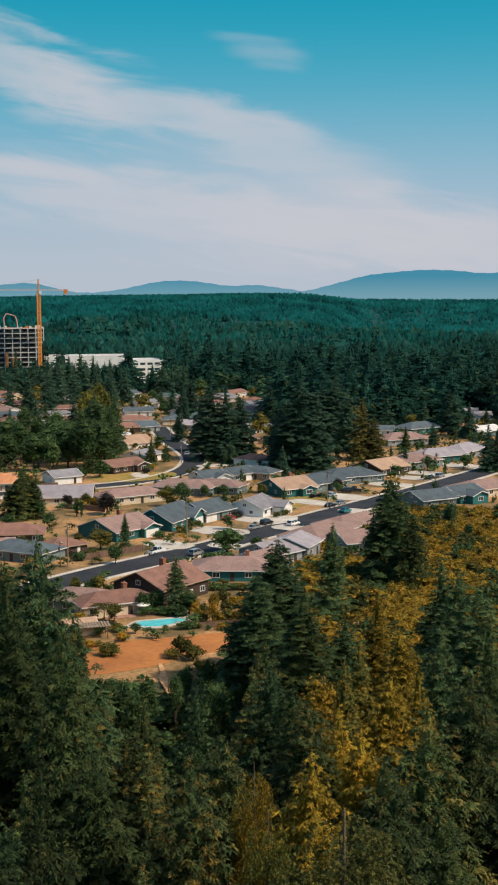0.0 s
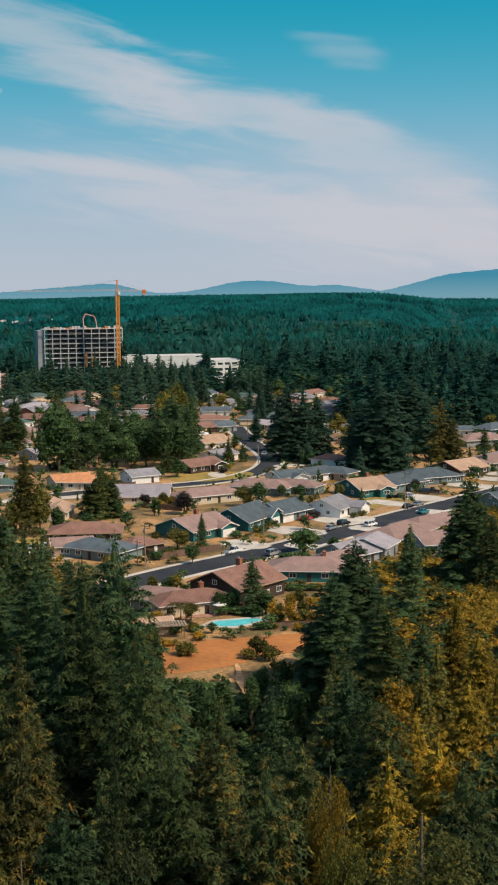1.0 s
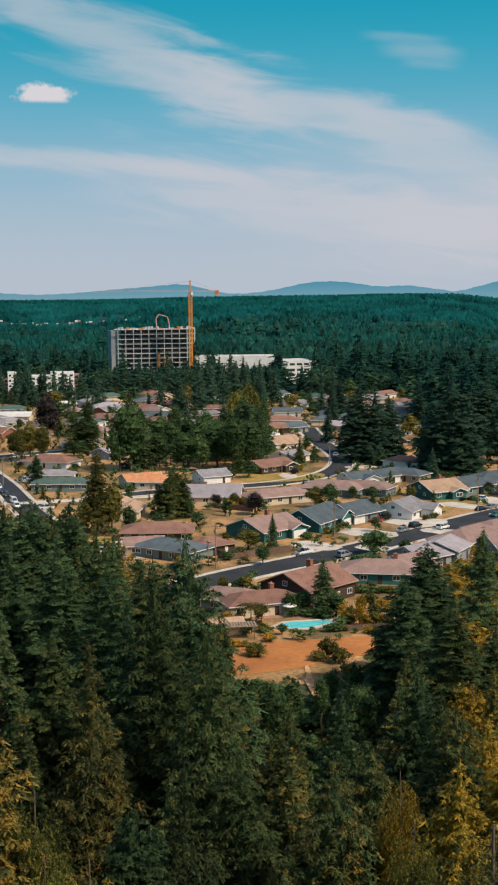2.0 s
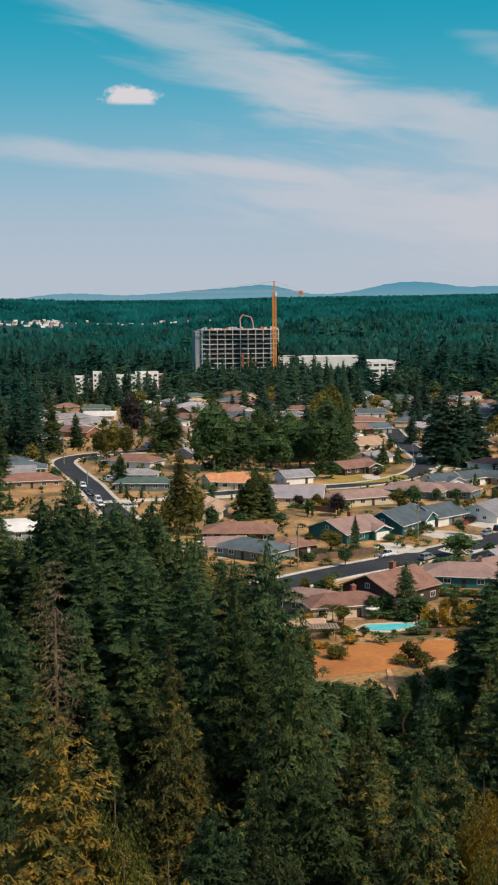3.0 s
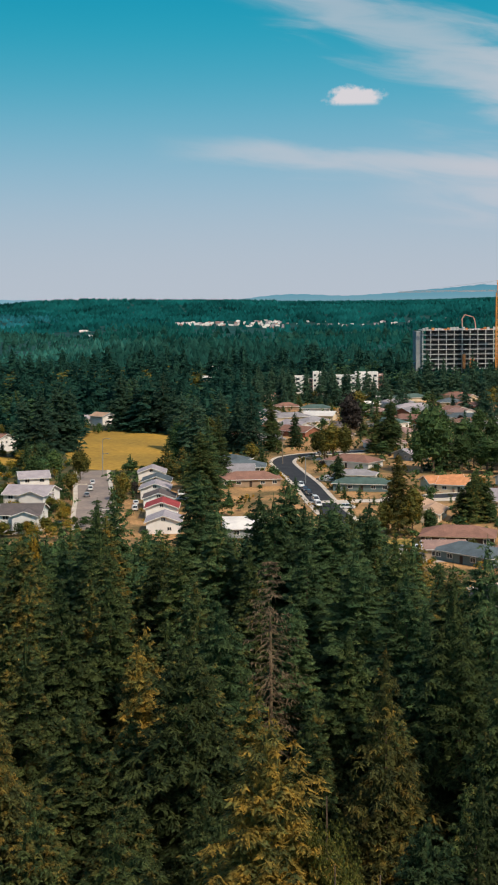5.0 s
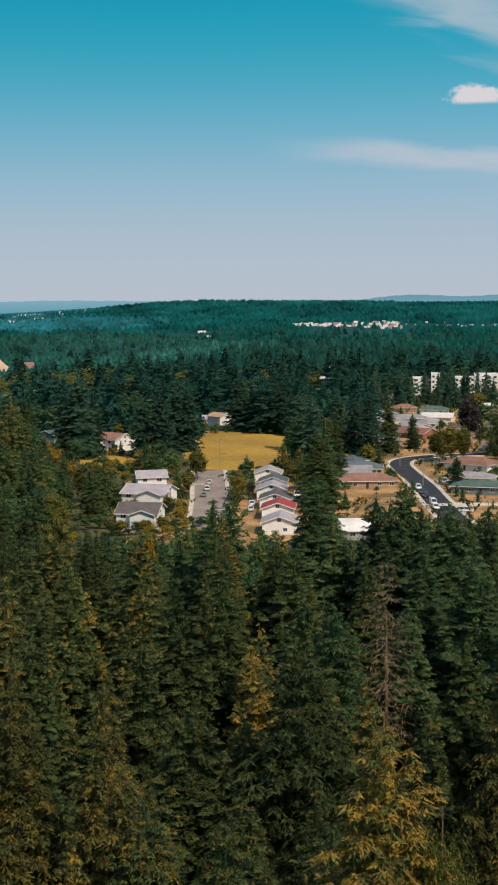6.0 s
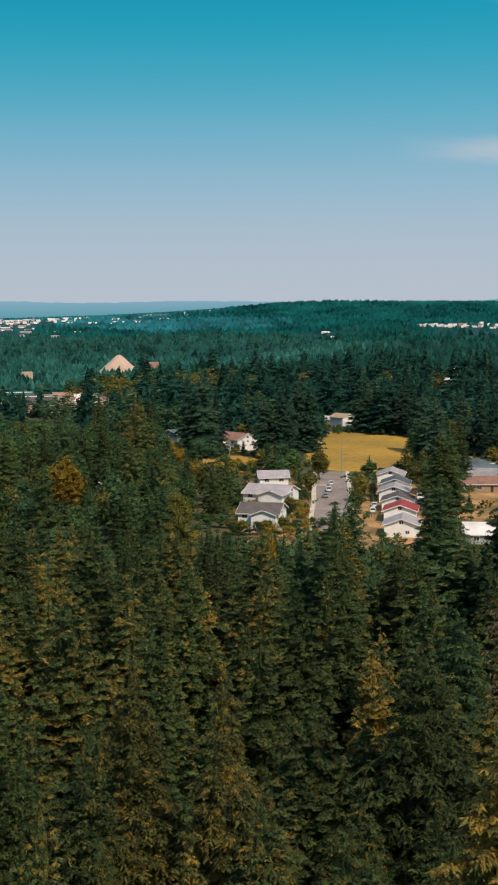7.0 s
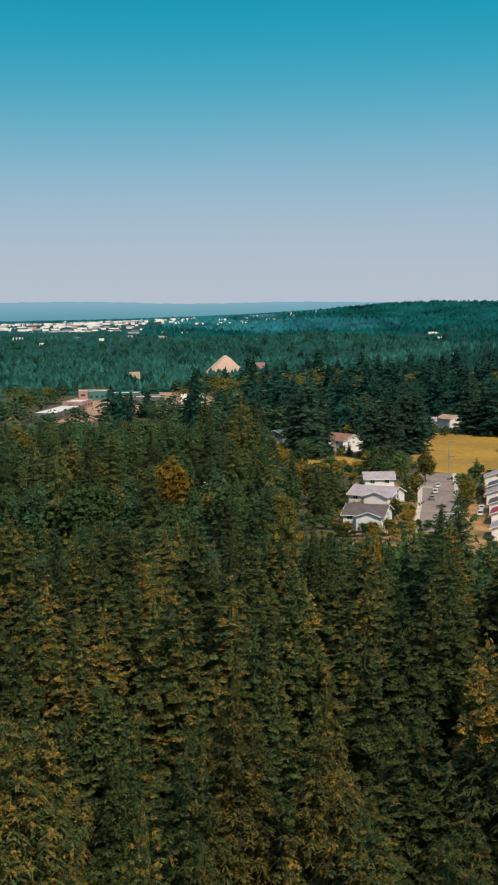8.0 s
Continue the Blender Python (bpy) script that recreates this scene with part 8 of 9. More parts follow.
for _k, (_x, _y) in enumerate(((-183.0, 317.0), (-187.5, 311.0), (-178.0, 318.5), (-199.0, 340.5), (-203.0, 345.0), (-212.0, 372.0), (-216.0, 379.0), (-197.5, 356.0))):
    plant(BROADLEAVES[_k % 3], "broadleaf_tree", _x, _y, 4.2 + 0.8 * (_k % 3), 71 * _k, "golden-leaved bush beside a white house", "tree", mat=(LEAF_YELLOW, LEAF_LIME, LEAF_LIME)[_k % 3], wide=1.25)
plant(BROADLEAVES[0], "broadleaf_tree", -182.3, 339.2, 5.0, 225, "leafy tree beside the houses", "tree", mat=LEAF_YELLOW)
plant(BROADLEAVES[1], "broadleaf_tree", -182.8, 327.9, 3.2, 84, "leafy tree beside the houses", "tree", mat=LEAF_OLIVE)
plant(FAR_FIRS[0], "broadleaf_tree", -221.9, 349.4, 12.1, 312, "leafy tree beside the houses", "tree", mat=FIR_COOL, wide=1.28)
FIR_ROWS = []


def row_fir(i, x, y, h, turn):
    """One of the many dark firs before the large buildings."""
    FIR_ROWS.append((x, y, h, radians(turn), 1.15, i))


row_fir(0, -134.8, 827.6, 20.5, 157)
row_fir(2, -127.4, 827.1, 24.1, 65)
row_fir(1, -120.0, 826.6, 26.3, 332)
row_fir(0, -112.6, 826.1, 23.3, 240)
row_fir(2, -105.3, 825.6, 25.1, 147)
row_fir(0, -97.2, 825.1, 24.0, 80)
row_fir(1, -89.1, 824.5, 25.5, 13)
row_fir(1, -82.5, 824.1, 22.6, 252)
row_fir(0, -55.4, 822.2, 23.2, 153)
row_fir(0, -48.9, 821.8, 20.3, 31)
row_fir(1, -41.9, 821.3, 23.9, 282)
row_fir(2, -278.1, 824.8, 22.0, 223)
row_fir(1, -262.4, 827.0, 15.1, 110)
row_fir(2, -250.5, 828.6, 23.4, 206)
row_fir(1, -234.9, 830.7, 13.5, 88)
row_fir(0, -316.1, 819.7, 23.7, 201)
row_fir(2, -294.3, 822.6, 22.8, 319)
row_fir(1, -305.2, 821.2, 20.6, 260)
row_fir(1, -285.4, 823.8, 23.6, 301)
row_fir(1, -334.5, 817.2, 19.9, 214)
row_fir(2, -342.3, 816.1, 18.0, 272)
row_fir(2, -354.1, 814.5, 20.7, 177)
row_fir(2, -366.0, 812.9, 18.8, 81)
row_fir(2, -377.9, 811.3, 21.6, 344)
row_fir(2, -191.4, 836.6, 22.9, 320)
row_fir(0, -182.0, 837.9, 30.7, 321)
row_fir(1, -171.6, 839.3, 26.9, 3)
row_fir(2, -163.4, 840.4, 22.8, 319)
row_fir(0, -153.0, 841.8, 30.6, 359)
row_fir(2, -142.3, 843.3, 25.3, 52)
row_fir(0, -134.1, 844.4, 27.9, 5)
row_fir(1, -123.8, 845.8, 26.7, 42)
row_fir(1, -110.6, 847.6, 27.4, 190)

_rnd = random.Random(16)
for _k, _a in enumerate((14.7, 15.5, 16.2, 16.9, 17.6, 18.3, 18.9, 19.5, 26.0, 26.7)):
    _r = 198.0 + 9.0 * (_k % 3)
    _h = EYE - _r * math.tan(radians(_rnd.uniform(8.0, 9.8)))
    plant(MID_FIRS[_k % 4], "fir_tree", -_r * math.sin(radians(_a)), _r * math.cos(radians(_a)), _h, 61 * _k, "tall dark green fir at the wood's edge", "tree", mat=(FIR_COOL, FIR, FIR_COOL, FIR_WARM)[_k % 4], wide=0.82)
for _k in range(26):
    _a, _r = 2.9 + 0.27 * _k + _rnd.uniform(-0.1, 0.1), _rnd.uniform(925.0, 955.0)
    row_fir(_k % 3, -_r * math.sin(radians(_a)), _r * math.cos(radians(_a)), _rnd.uniform(9.0, 13.0) if _a < 5.6 else _rnd.uniform(15.5, 20.0), 53 * _k)
_rnd = random.Random(15)
for _k in range(18):
    _a, _r = 13.2 + 0.40 * _k + _rnd.uniform(-0.2, 0.2), _rnd.uniform(770.0, 812.0)
    if _k not in (4, 5, 10, 11):
        row_fir(_k % 3, -_r * math.sin(radians(_a)), _r * math.cos(radians(_a)), _rnd.uniform(17.0, 25.0), 47 * _k)

# ---- woods ----
def keep_clear(x, y):
    """True where houses, streets, yards and the meadow leave no room for trees."""
    for cx, cy, r in CLEAR:
        if (x - cx) ** 2 + (y - cy) ** 2 < r * r:
            return True
    return False


CLEAR = []
for _ob in scene.objects:
    if _ob.parent is None and _ob.name.split(".")[0] in ("house", "works_shed", "apartment_block", "office_building", "car_park", "unfinished_building", "swimming_pool", "car"):
        CLEAR.append((_ob.matrix_basis.translation.x, _ob.matrix_basis.translation.y, {"house": 11.0, "car": 3.5, "swimming_pool": 9.0, "apartment_block": 12.0, "office_building": 20.0}.get(_ob.name.split(".")[0], 22.0)))
for _pts in ([(-56, 270), (-36, 298), (-20, 317), (-1, 342), (20, 374), (41, 403), (65, 437), (87, 470), (125, 528)], [(-46, 640), (-35, 575), (-27, 542), (-22, 510), (-24, 480), (-33, 458), (-46, 443), (-66, 432)], [(-150, 530), (-166, 514), (-167, 495), (-155, 468), (-138, 435), (-121, 398)], [(-229, 447), (-214, 418), (-194, 380), (-180, 352)]):
    for _p in smooth_line(_pts, 8):
        CLEAR.append((_p.x, _p.y, 8.0))
CLEAR += [(-640, 585, 34), (-690, 640, 32), (-775, 705, 38), (-262, 515, 32), (-238, 485, 26), (-212, 505, 24), (-225, 540, 32), (-268, 565, 26), (-275, 540, 34), (-250, 545, 34), (-230, 500, 34), (-222, 472, 20), (-285, 462, 18), (-25, 226, 11), (-12, 232, 11), (-28, 232, 9), (0, 240, 8), (14, 398, 10), (-42, 462, 10), (-76, 328, 12)]

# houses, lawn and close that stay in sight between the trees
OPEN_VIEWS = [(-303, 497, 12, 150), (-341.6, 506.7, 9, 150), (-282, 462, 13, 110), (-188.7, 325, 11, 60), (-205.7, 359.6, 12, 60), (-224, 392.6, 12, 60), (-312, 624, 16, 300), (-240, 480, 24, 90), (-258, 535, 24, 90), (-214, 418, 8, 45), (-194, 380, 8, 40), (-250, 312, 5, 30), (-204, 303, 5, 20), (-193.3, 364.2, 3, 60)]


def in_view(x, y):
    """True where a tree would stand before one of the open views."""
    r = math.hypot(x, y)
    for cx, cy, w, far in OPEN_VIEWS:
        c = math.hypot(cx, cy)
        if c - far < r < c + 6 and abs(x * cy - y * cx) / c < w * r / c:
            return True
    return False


# how high the wood reaches: degrees left, elevation of the highest fill trees
CANOPY = [(-14, -14.5), (-6.5, -14.5), (-5.5, -16.5), (-2.8, -15.0), (-2.4, -13.6), (0.6, -14.2), (1.2, -17.8), (7.2, -17.8), (7.8, -14.2), (9.8, -13.6), (10.5, -12.2), (13.0, -10.4), (14.2, -9.2), (17.5, -9.0), (19.4, -9.4), (20.2, -10.0), (24.6, -10.1), (25.6, -9.5), (27.0, -9.4), (28.5, -9.8), (31, -9.8), (36, -9.6), (38, -9.2), (50, -8.8)]


def canopy(az):
    return float(np.interp(az, [c[0] for c in CANOPY], [c[1] for c in CANOPY]))


def scatter_mesh(sources, places):
    """One mesh of many trees: each place is x, y, height, turn, width factor, source."""
    vs, fs, k = [], [], 0
    for x, y, h, a, wide, i in places:
        h0, v, f = sources[i]
        s = h / h0
        c, sn = math.cos(a) * s * wide, math.sin(a) * s * wide
        p = np.stack([x + c * v[:, 0] - sn * v[:, 1], y + sn * v[:, 0] + c * v[:, 1], ground_z(x, y) + v[:, 2] * s], -1)
        vs.append(p)
        fs.append(f + k)
        k += len(v)
    return np.concatenate(vs), np.concatenate(fs)


def woods(name, label, mat, places, sources):
    v, f = scatter_mesh(sources, places)
    tagged(new(name, array_mesh(name, v, f, [mat])), label, "woods", kind="stuff")


def street_trees():
    """Tall trees in groups behind the curved street."""
    spots = ((8.9, 482, 15, 0), (8.1, 492, 20, 0), (7.4, 486, 21, 0), (6.6, 494, 20, 0), (8.6, 520, 21, 0), (7.8, 530, 24, 1), (7.0, 528, 24, 0), (6.4, 540, 22, 0), (9.4, 545, 17, 0), (10.7, 497, 15, 0), (10.2, 505, 18, 0), (10.6, 560, 17, 1), (10.0, 600, 16, 0), (7.2, 600, 24, 2), (6.7, 640, 24, 2),
             (8.9, 730, 24, 1), (8.4, 745, 27, 1), (7.8, 750, 25, 1), (7.3, 760, 28, 1), (6.8, 765, 24, 1), (6.2, 780, 22, 1), (9.8, 740, 23, 1), (10.6, 735, 22, 1), (5.5, 800, 22, 1), (3.4, 700, 18, 1), (3.0, 660, 20, 1), (2.6, 690, 22, 1), (4.2, 610, 14, 2), (2.9, 640, 17, 1), (-1.0, 640, 20, 1), (-1.6, 655, 22, 1), (-3.2, 620, 20, 1), (-9.2, 600, 19, 1), (-9.8, 590, 17, 1),
             (8.9, 800, 29, 1), (8.5, 815, 30, 1), (8.0, 825, 29, 1), (7.5, 830, 31, 1), (6.9, 835, 28, 1), (17.6, 820, 23, 1), (17.0, 815, 21, 1), (16.5, 825, 25, 1), (15.9, 820, 20, 1), (15.3, 812, 24, 1), (14.9, 825, 22, 1), (18.4, 800, 24, 1))
    for k, (az, r, h, kind) in enumerate(spots):
        for more in (0, 5, 10, -6, 15, 20):
            x, y = -(r + more) * math.sin(radians(az)), (r + more) * math.cos(radians(az))
            if not any((x - cx) ** 2 + (y - cy) ** 2 < (0.8 * q) ** 2 for cx, cy, q in CLEAR):
                break
        else:
            continue
        if kind == 1 and r > 690:
            FIR_ROWS.append((x, y, h, 0.82 * k, 1.1, k % 3))
        elif kind == 1:
            plant(FAR_FIRS[k % 2], "fir_tree", x, y, h, 47 * k, "tall dark fir behind the curved street", "tree", wide=1.25)
        else:
            plant(BIG_BROADLEAVES[k % 2], "broadleaf_tree", x, y, h, 47 * k, "large green tree behind the curved street" if kind == 0 else "large golden-green tree behind the curved street", "tree", mat=LEAF_GREEN if kind == 0 else LEAF_LIME, wide=0.85)


street_trees()
ROW_CROWNS = [(26.0, *conifer_mesh(q, 26.0, r, 1.5, 2.3, 0.76, 0.04, size=1.5, panels=5, petals=1, notch=False)) for q, r in ((391, 5.4), (392, 4.8), (393, 6.0))]
woods("fir_row", "dark firs before the large white buildings", FIR_HAZED, FIR_ROWS, ROW_CROWNS)


def fill_wood():
    rnd = random.Random(77)
    spots = [(o.matrix_basis.translation.x, o.matrix_basis.translation.y) for o in scene.objects if o.parent is None and o.name.split(".")[0] in ("fir_tree", "broadleaf_tree")]
    made = 0
    for _ in range(9000):
        az, r = rnd.uniform(-15.0, 50.0), math.sqrt(rnd.uniform(60.0 ** 2, 222.0 ** 2))
        x, y = -r * math.sin(radians(az)), r * math.cos(radians(az))
        gap = 5.6 + 0.010 * r
        if any((x - a) ** 2 + (y - b) ** 2 < gap * gap for a, b in spots) or keep_clear(x, y):
            continue
        z = ground_z(x, y)
        limit = EYE + r * math.tan(radians(canopy(az) + 0.45 - abs(rnd.gauss(0, 1.7)))) - z
        h = min(rnd.uniform(27.0, 37.0), limit)
        if h < 7.0:
            continue
        spots.append((x, y))
        made += 1
        if made > 330:
            break
        yellow = -6.5 < az < -2.4 and r > 95
        if h < 14 or yellow:
            m = rnd.choice((LEAF_YELLOW, LEAF_OLIVE)) if yellow else rnd.choice((LEAF_GREEN, LEAF_OLIVE, LEAF_GREEN))
            plant(rnd.choice(NEAR_BROADLEAVES if h > 16 else BROADLEAVES), "broadleaf_tree", x, y, min(h, 26.0), rnd.uniform(0, 360), "yellow-leaved tree on the gully slope" if yellow else "leafy green tree on the gully slope", "tree", mat=m, wide=rnd.uniform(0.7, 1.0))
            continue
        warm = rnd.random() < (0.72 if az > 24 else 0.58 if az > 12 and r < 150 else 0.42 if r < 150 else 0.16)
        src = rnd.choice(NEAR_FIRS) if r < 124 else rnd.choice(MID_FIRS)
        gold = rnd.random() < (0.16 if az > 20 and r < 130 else 0.05)
        m = FIR_GOLD if gold else FIR_WARM if warm else rnd.choice((FIR, FIR, FIR_COOL if az < 25 else FIR))
        plant(src, "fir_tree", x, y, h, rnd.uniform(0, 360), "golden-tipped fir in the dense wood" if gold else "olive-green fir in the dense wood" if warm else "dark green fir in the dense wood", "tree", mat=m, wide=rnd.uniform(0.85, 1.12))


fill_wood()


WORKS = [(o.matrix_basis.translation.x, o.matrix_basis.translation.y) for o in scene.objects if o.parent is None and o.name.split(".")[0] == "works_shed"]


def fill_middle():
    """The wood round the suburb and beyond it, to about a kilometre."""
    rnd = random.Random(78)
    firs = [(26.0, *conifer_mesh(s, 26.0, r, 2.1, 3.2, 0.78, 0.04, size=1.9, panels=4, petals=1, notch=False, core=0.6)) for s, r in ((91, 5.4), (92, 4.8), (93, 6.0))]
    leaves = [(16.0, *broadleaf_mesh(s, 16.0, 6.0, 14, 10, 1.5, 0.05, 0.4)) for s in (94, 95)]
    fine_firs = [(26.0, *conifer_mesh(s, 26.0, r, 1.5, 2.3, 0.76, 0.04, size=1.5, panels=5, petals=1, notch=False)) for s, r in ((191, 5.4), (192, 4.8), (193, 6.0))]
    fine_leaves = [(16.0, *broadleaf_mesh(s, 16.0, 6.4, 30, 36, 0.80, 0.05, 0.45)) for s in (194, 195)]
    cool, green, near_cool, near_green, gold = [], [], [], [], []
    low_bushes = ([], [])
    cells = {}
    for _ in range(26000):
        az, r = rnd.uniform(-16.0, 52.0), math.sqrt(rnd.uniform(222.0 ** 2, 1050.0 ** 2))
        x, y = -r * math.sin(radians(az)), r * math.cos(radians(az))
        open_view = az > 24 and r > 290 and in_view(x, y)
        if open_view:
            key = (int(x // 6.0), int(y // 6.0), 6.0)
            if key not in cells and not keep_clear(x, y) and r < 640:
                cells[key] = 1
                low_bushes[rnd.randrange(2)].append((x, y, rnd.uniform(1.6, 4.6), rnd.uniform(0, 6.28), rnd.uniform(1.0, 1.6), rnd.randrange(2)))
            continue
        left_wood = az > 36 + 2 * math.sin(r * 0.02)
        back = (r > 640 and az < -1.0) or (r > 860 and -1.0 <= az < 9) or (r > 890 and az < 22) or (az >= 20 and r > 560 + 6 * (az - 20))
        rim = az > 9.5 and r < 300 + 1.2 * (az - 9.5)
        gardens = az > 22.5 and 300 <= r < 560
        if not (left_wood or back or rim or gardens):
            continue
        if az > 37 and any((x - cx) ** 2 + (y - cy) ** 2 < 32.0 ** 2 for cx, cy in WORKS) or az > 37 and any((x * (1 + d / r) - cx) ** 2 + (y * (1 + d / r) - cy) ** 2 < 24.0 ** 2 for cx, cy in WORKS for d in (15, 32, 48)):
            continue
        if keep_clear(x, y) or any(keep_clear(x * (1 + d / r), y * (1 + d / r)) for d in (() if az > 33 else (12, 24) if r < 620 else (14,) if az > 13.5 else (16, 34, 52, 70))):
            continue
        # clearings for the works yard
        if 400 < r < 1000 and 38.0 < az < 50 and ((x + 615) ** 2 + (y - 735) ** 2 < 45 ** 2):
            continue
        g = (9.8 if az > 34 else 8.5 if az > 30 else 7.0 if gardens else 8.5) if r < 600 else 17.5
        key = (int(x // g), int(y // g), g if az > 34 else 0)
        if key in cells:
            continue
        cells[key] = 1
        leafy = rnd.random() < (0.15 if az > 28 and r < 335 else 0.5 if az > 28 else 0.22) or (az > 37 and r > 480 and rnd.random() < 0.6)
        h = rnd.uniform(12, 22) if leafy else rnd.uniform(15, 27 if r < 600 else 33)
        if az > 34 and r < 560:
            h = rnd.uniform(10, 20) if leafy else rnd.choice((rnd.uniform(11, 18), rnd.uniform(20, 30)))
        if 560 < r < 1000 and az > 36:
            h *= 0.72
        if r > 600 and 3.0 < az < 13.8 and rnd.random() < 0.82:
            h = min(h, EYE - r * math.tan(radians(2.95)))
        if r > 600 and 13.8 <= az < 23.0 and rnd.random() < 0.4:
            h = min(h, EYE - r * math.tan(radians(3.6)))
        if az > 39.0 and r > 380:
            h = min(h, EYE - r * math.tan(radians(4.8 if r < 700 else 3.3)))
        if h < 4.0:
            continue
        if gardens and not left_wood:
            h = rnd.uniform(10, 18) if az > 30 and leafy else rnd.uniform(13, 24) if az > 30 else rnd.uniform(5, 9) if r < 420 else rnd.uniform(8, 14)
        if rim or (r < 330):
            h = min(h, EYE + r * math.tan(radians(canopy(az) - 0.2)))
            if h < 3.0:
                continue
        if az > 22 and 850 < r < 1010 and rnd.random() < 0.7:
            gold.append((x, y, min(h, 18.0), rnd.uniform(0, 6.28), 1.5, rnd.randrange(2)))
            continue
        ((near_green if leafy else near_cool) if r < 620 else (green if leafy else cool)).append((x, y, h, rnd.uniform(0, 6.28), (rnd.uniform(0.7, 1.05) if az > 33 and leafy else rnd.uniform(0.85, 1.25)) if r < 620 else rnd.uniform(1.45, 2.1), rnd.randrange(2 if leafy else 3)))
    woods("middle_fir_wood", "dark fir wood round the suburb", FIR_MIDDLE_HAZE, cool, firs)
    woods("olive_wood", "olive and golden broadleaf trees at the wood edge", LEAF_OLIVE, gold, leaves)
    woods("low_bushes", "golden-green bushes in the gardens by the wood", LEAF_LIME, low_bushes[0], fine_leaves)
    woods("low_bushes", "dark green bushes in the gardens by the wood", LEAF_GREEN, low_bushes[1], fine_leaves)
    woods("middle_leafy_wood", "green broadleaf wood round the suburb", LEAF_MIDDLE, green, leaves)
    for k, m in enumerate((FIR, FIR_COOL, FIR_WARM)):
        for n in range(4):
            woods("nearer_fir_wood", ("dark green firs at the wood's edge", "deep green firs at the wood's edge", "olive-green firs at the wood's edge")[k], m, [p for i, p in enumerate(near_cool) if (0, 1, 1, 0, 2)[i % 5] == k and i // 5 % 4 == n], fine_firs)
    for k, m in enumerate((LEAF_MIDDLE, LEAF_GREEN, LEAF_OLIVE)):
        for n in range(3):
            woods("nearer_leafy_wood", ("green broadleaf trees at the wood's edge", "darker broadleaf trees at the wood's edge", "olive broadleaf trees at the wood's edge")[k], m, [p for i, p in enumerate(near_green) if (0, 1, 0, 1, 0, 1, 2)[i % 7] == k and i // 7 % 3 == n], fine_leaves)


fill_middle()


def pointed_tree(tiers, n):
    """A small far fir: ragged skirts one over another."""
    v, f = [], []
    for z0, z1, r in tiers:
        k = len(v)
        v += [(math.cos(6.283 * i / n) * r * (1.2 if i % 2 else 0.72), math.sin(6.283 * i / n) * r * (1.2 if i % 2 else 0.72), z0 - (0.05 if i % 2 else 0)) for i in range(n)] + [(0, 0, z1)]
        f += [(k + i, k + (i + 1) % n, k + n) for i in range(n)]
    return np.array(v), np.array(f)


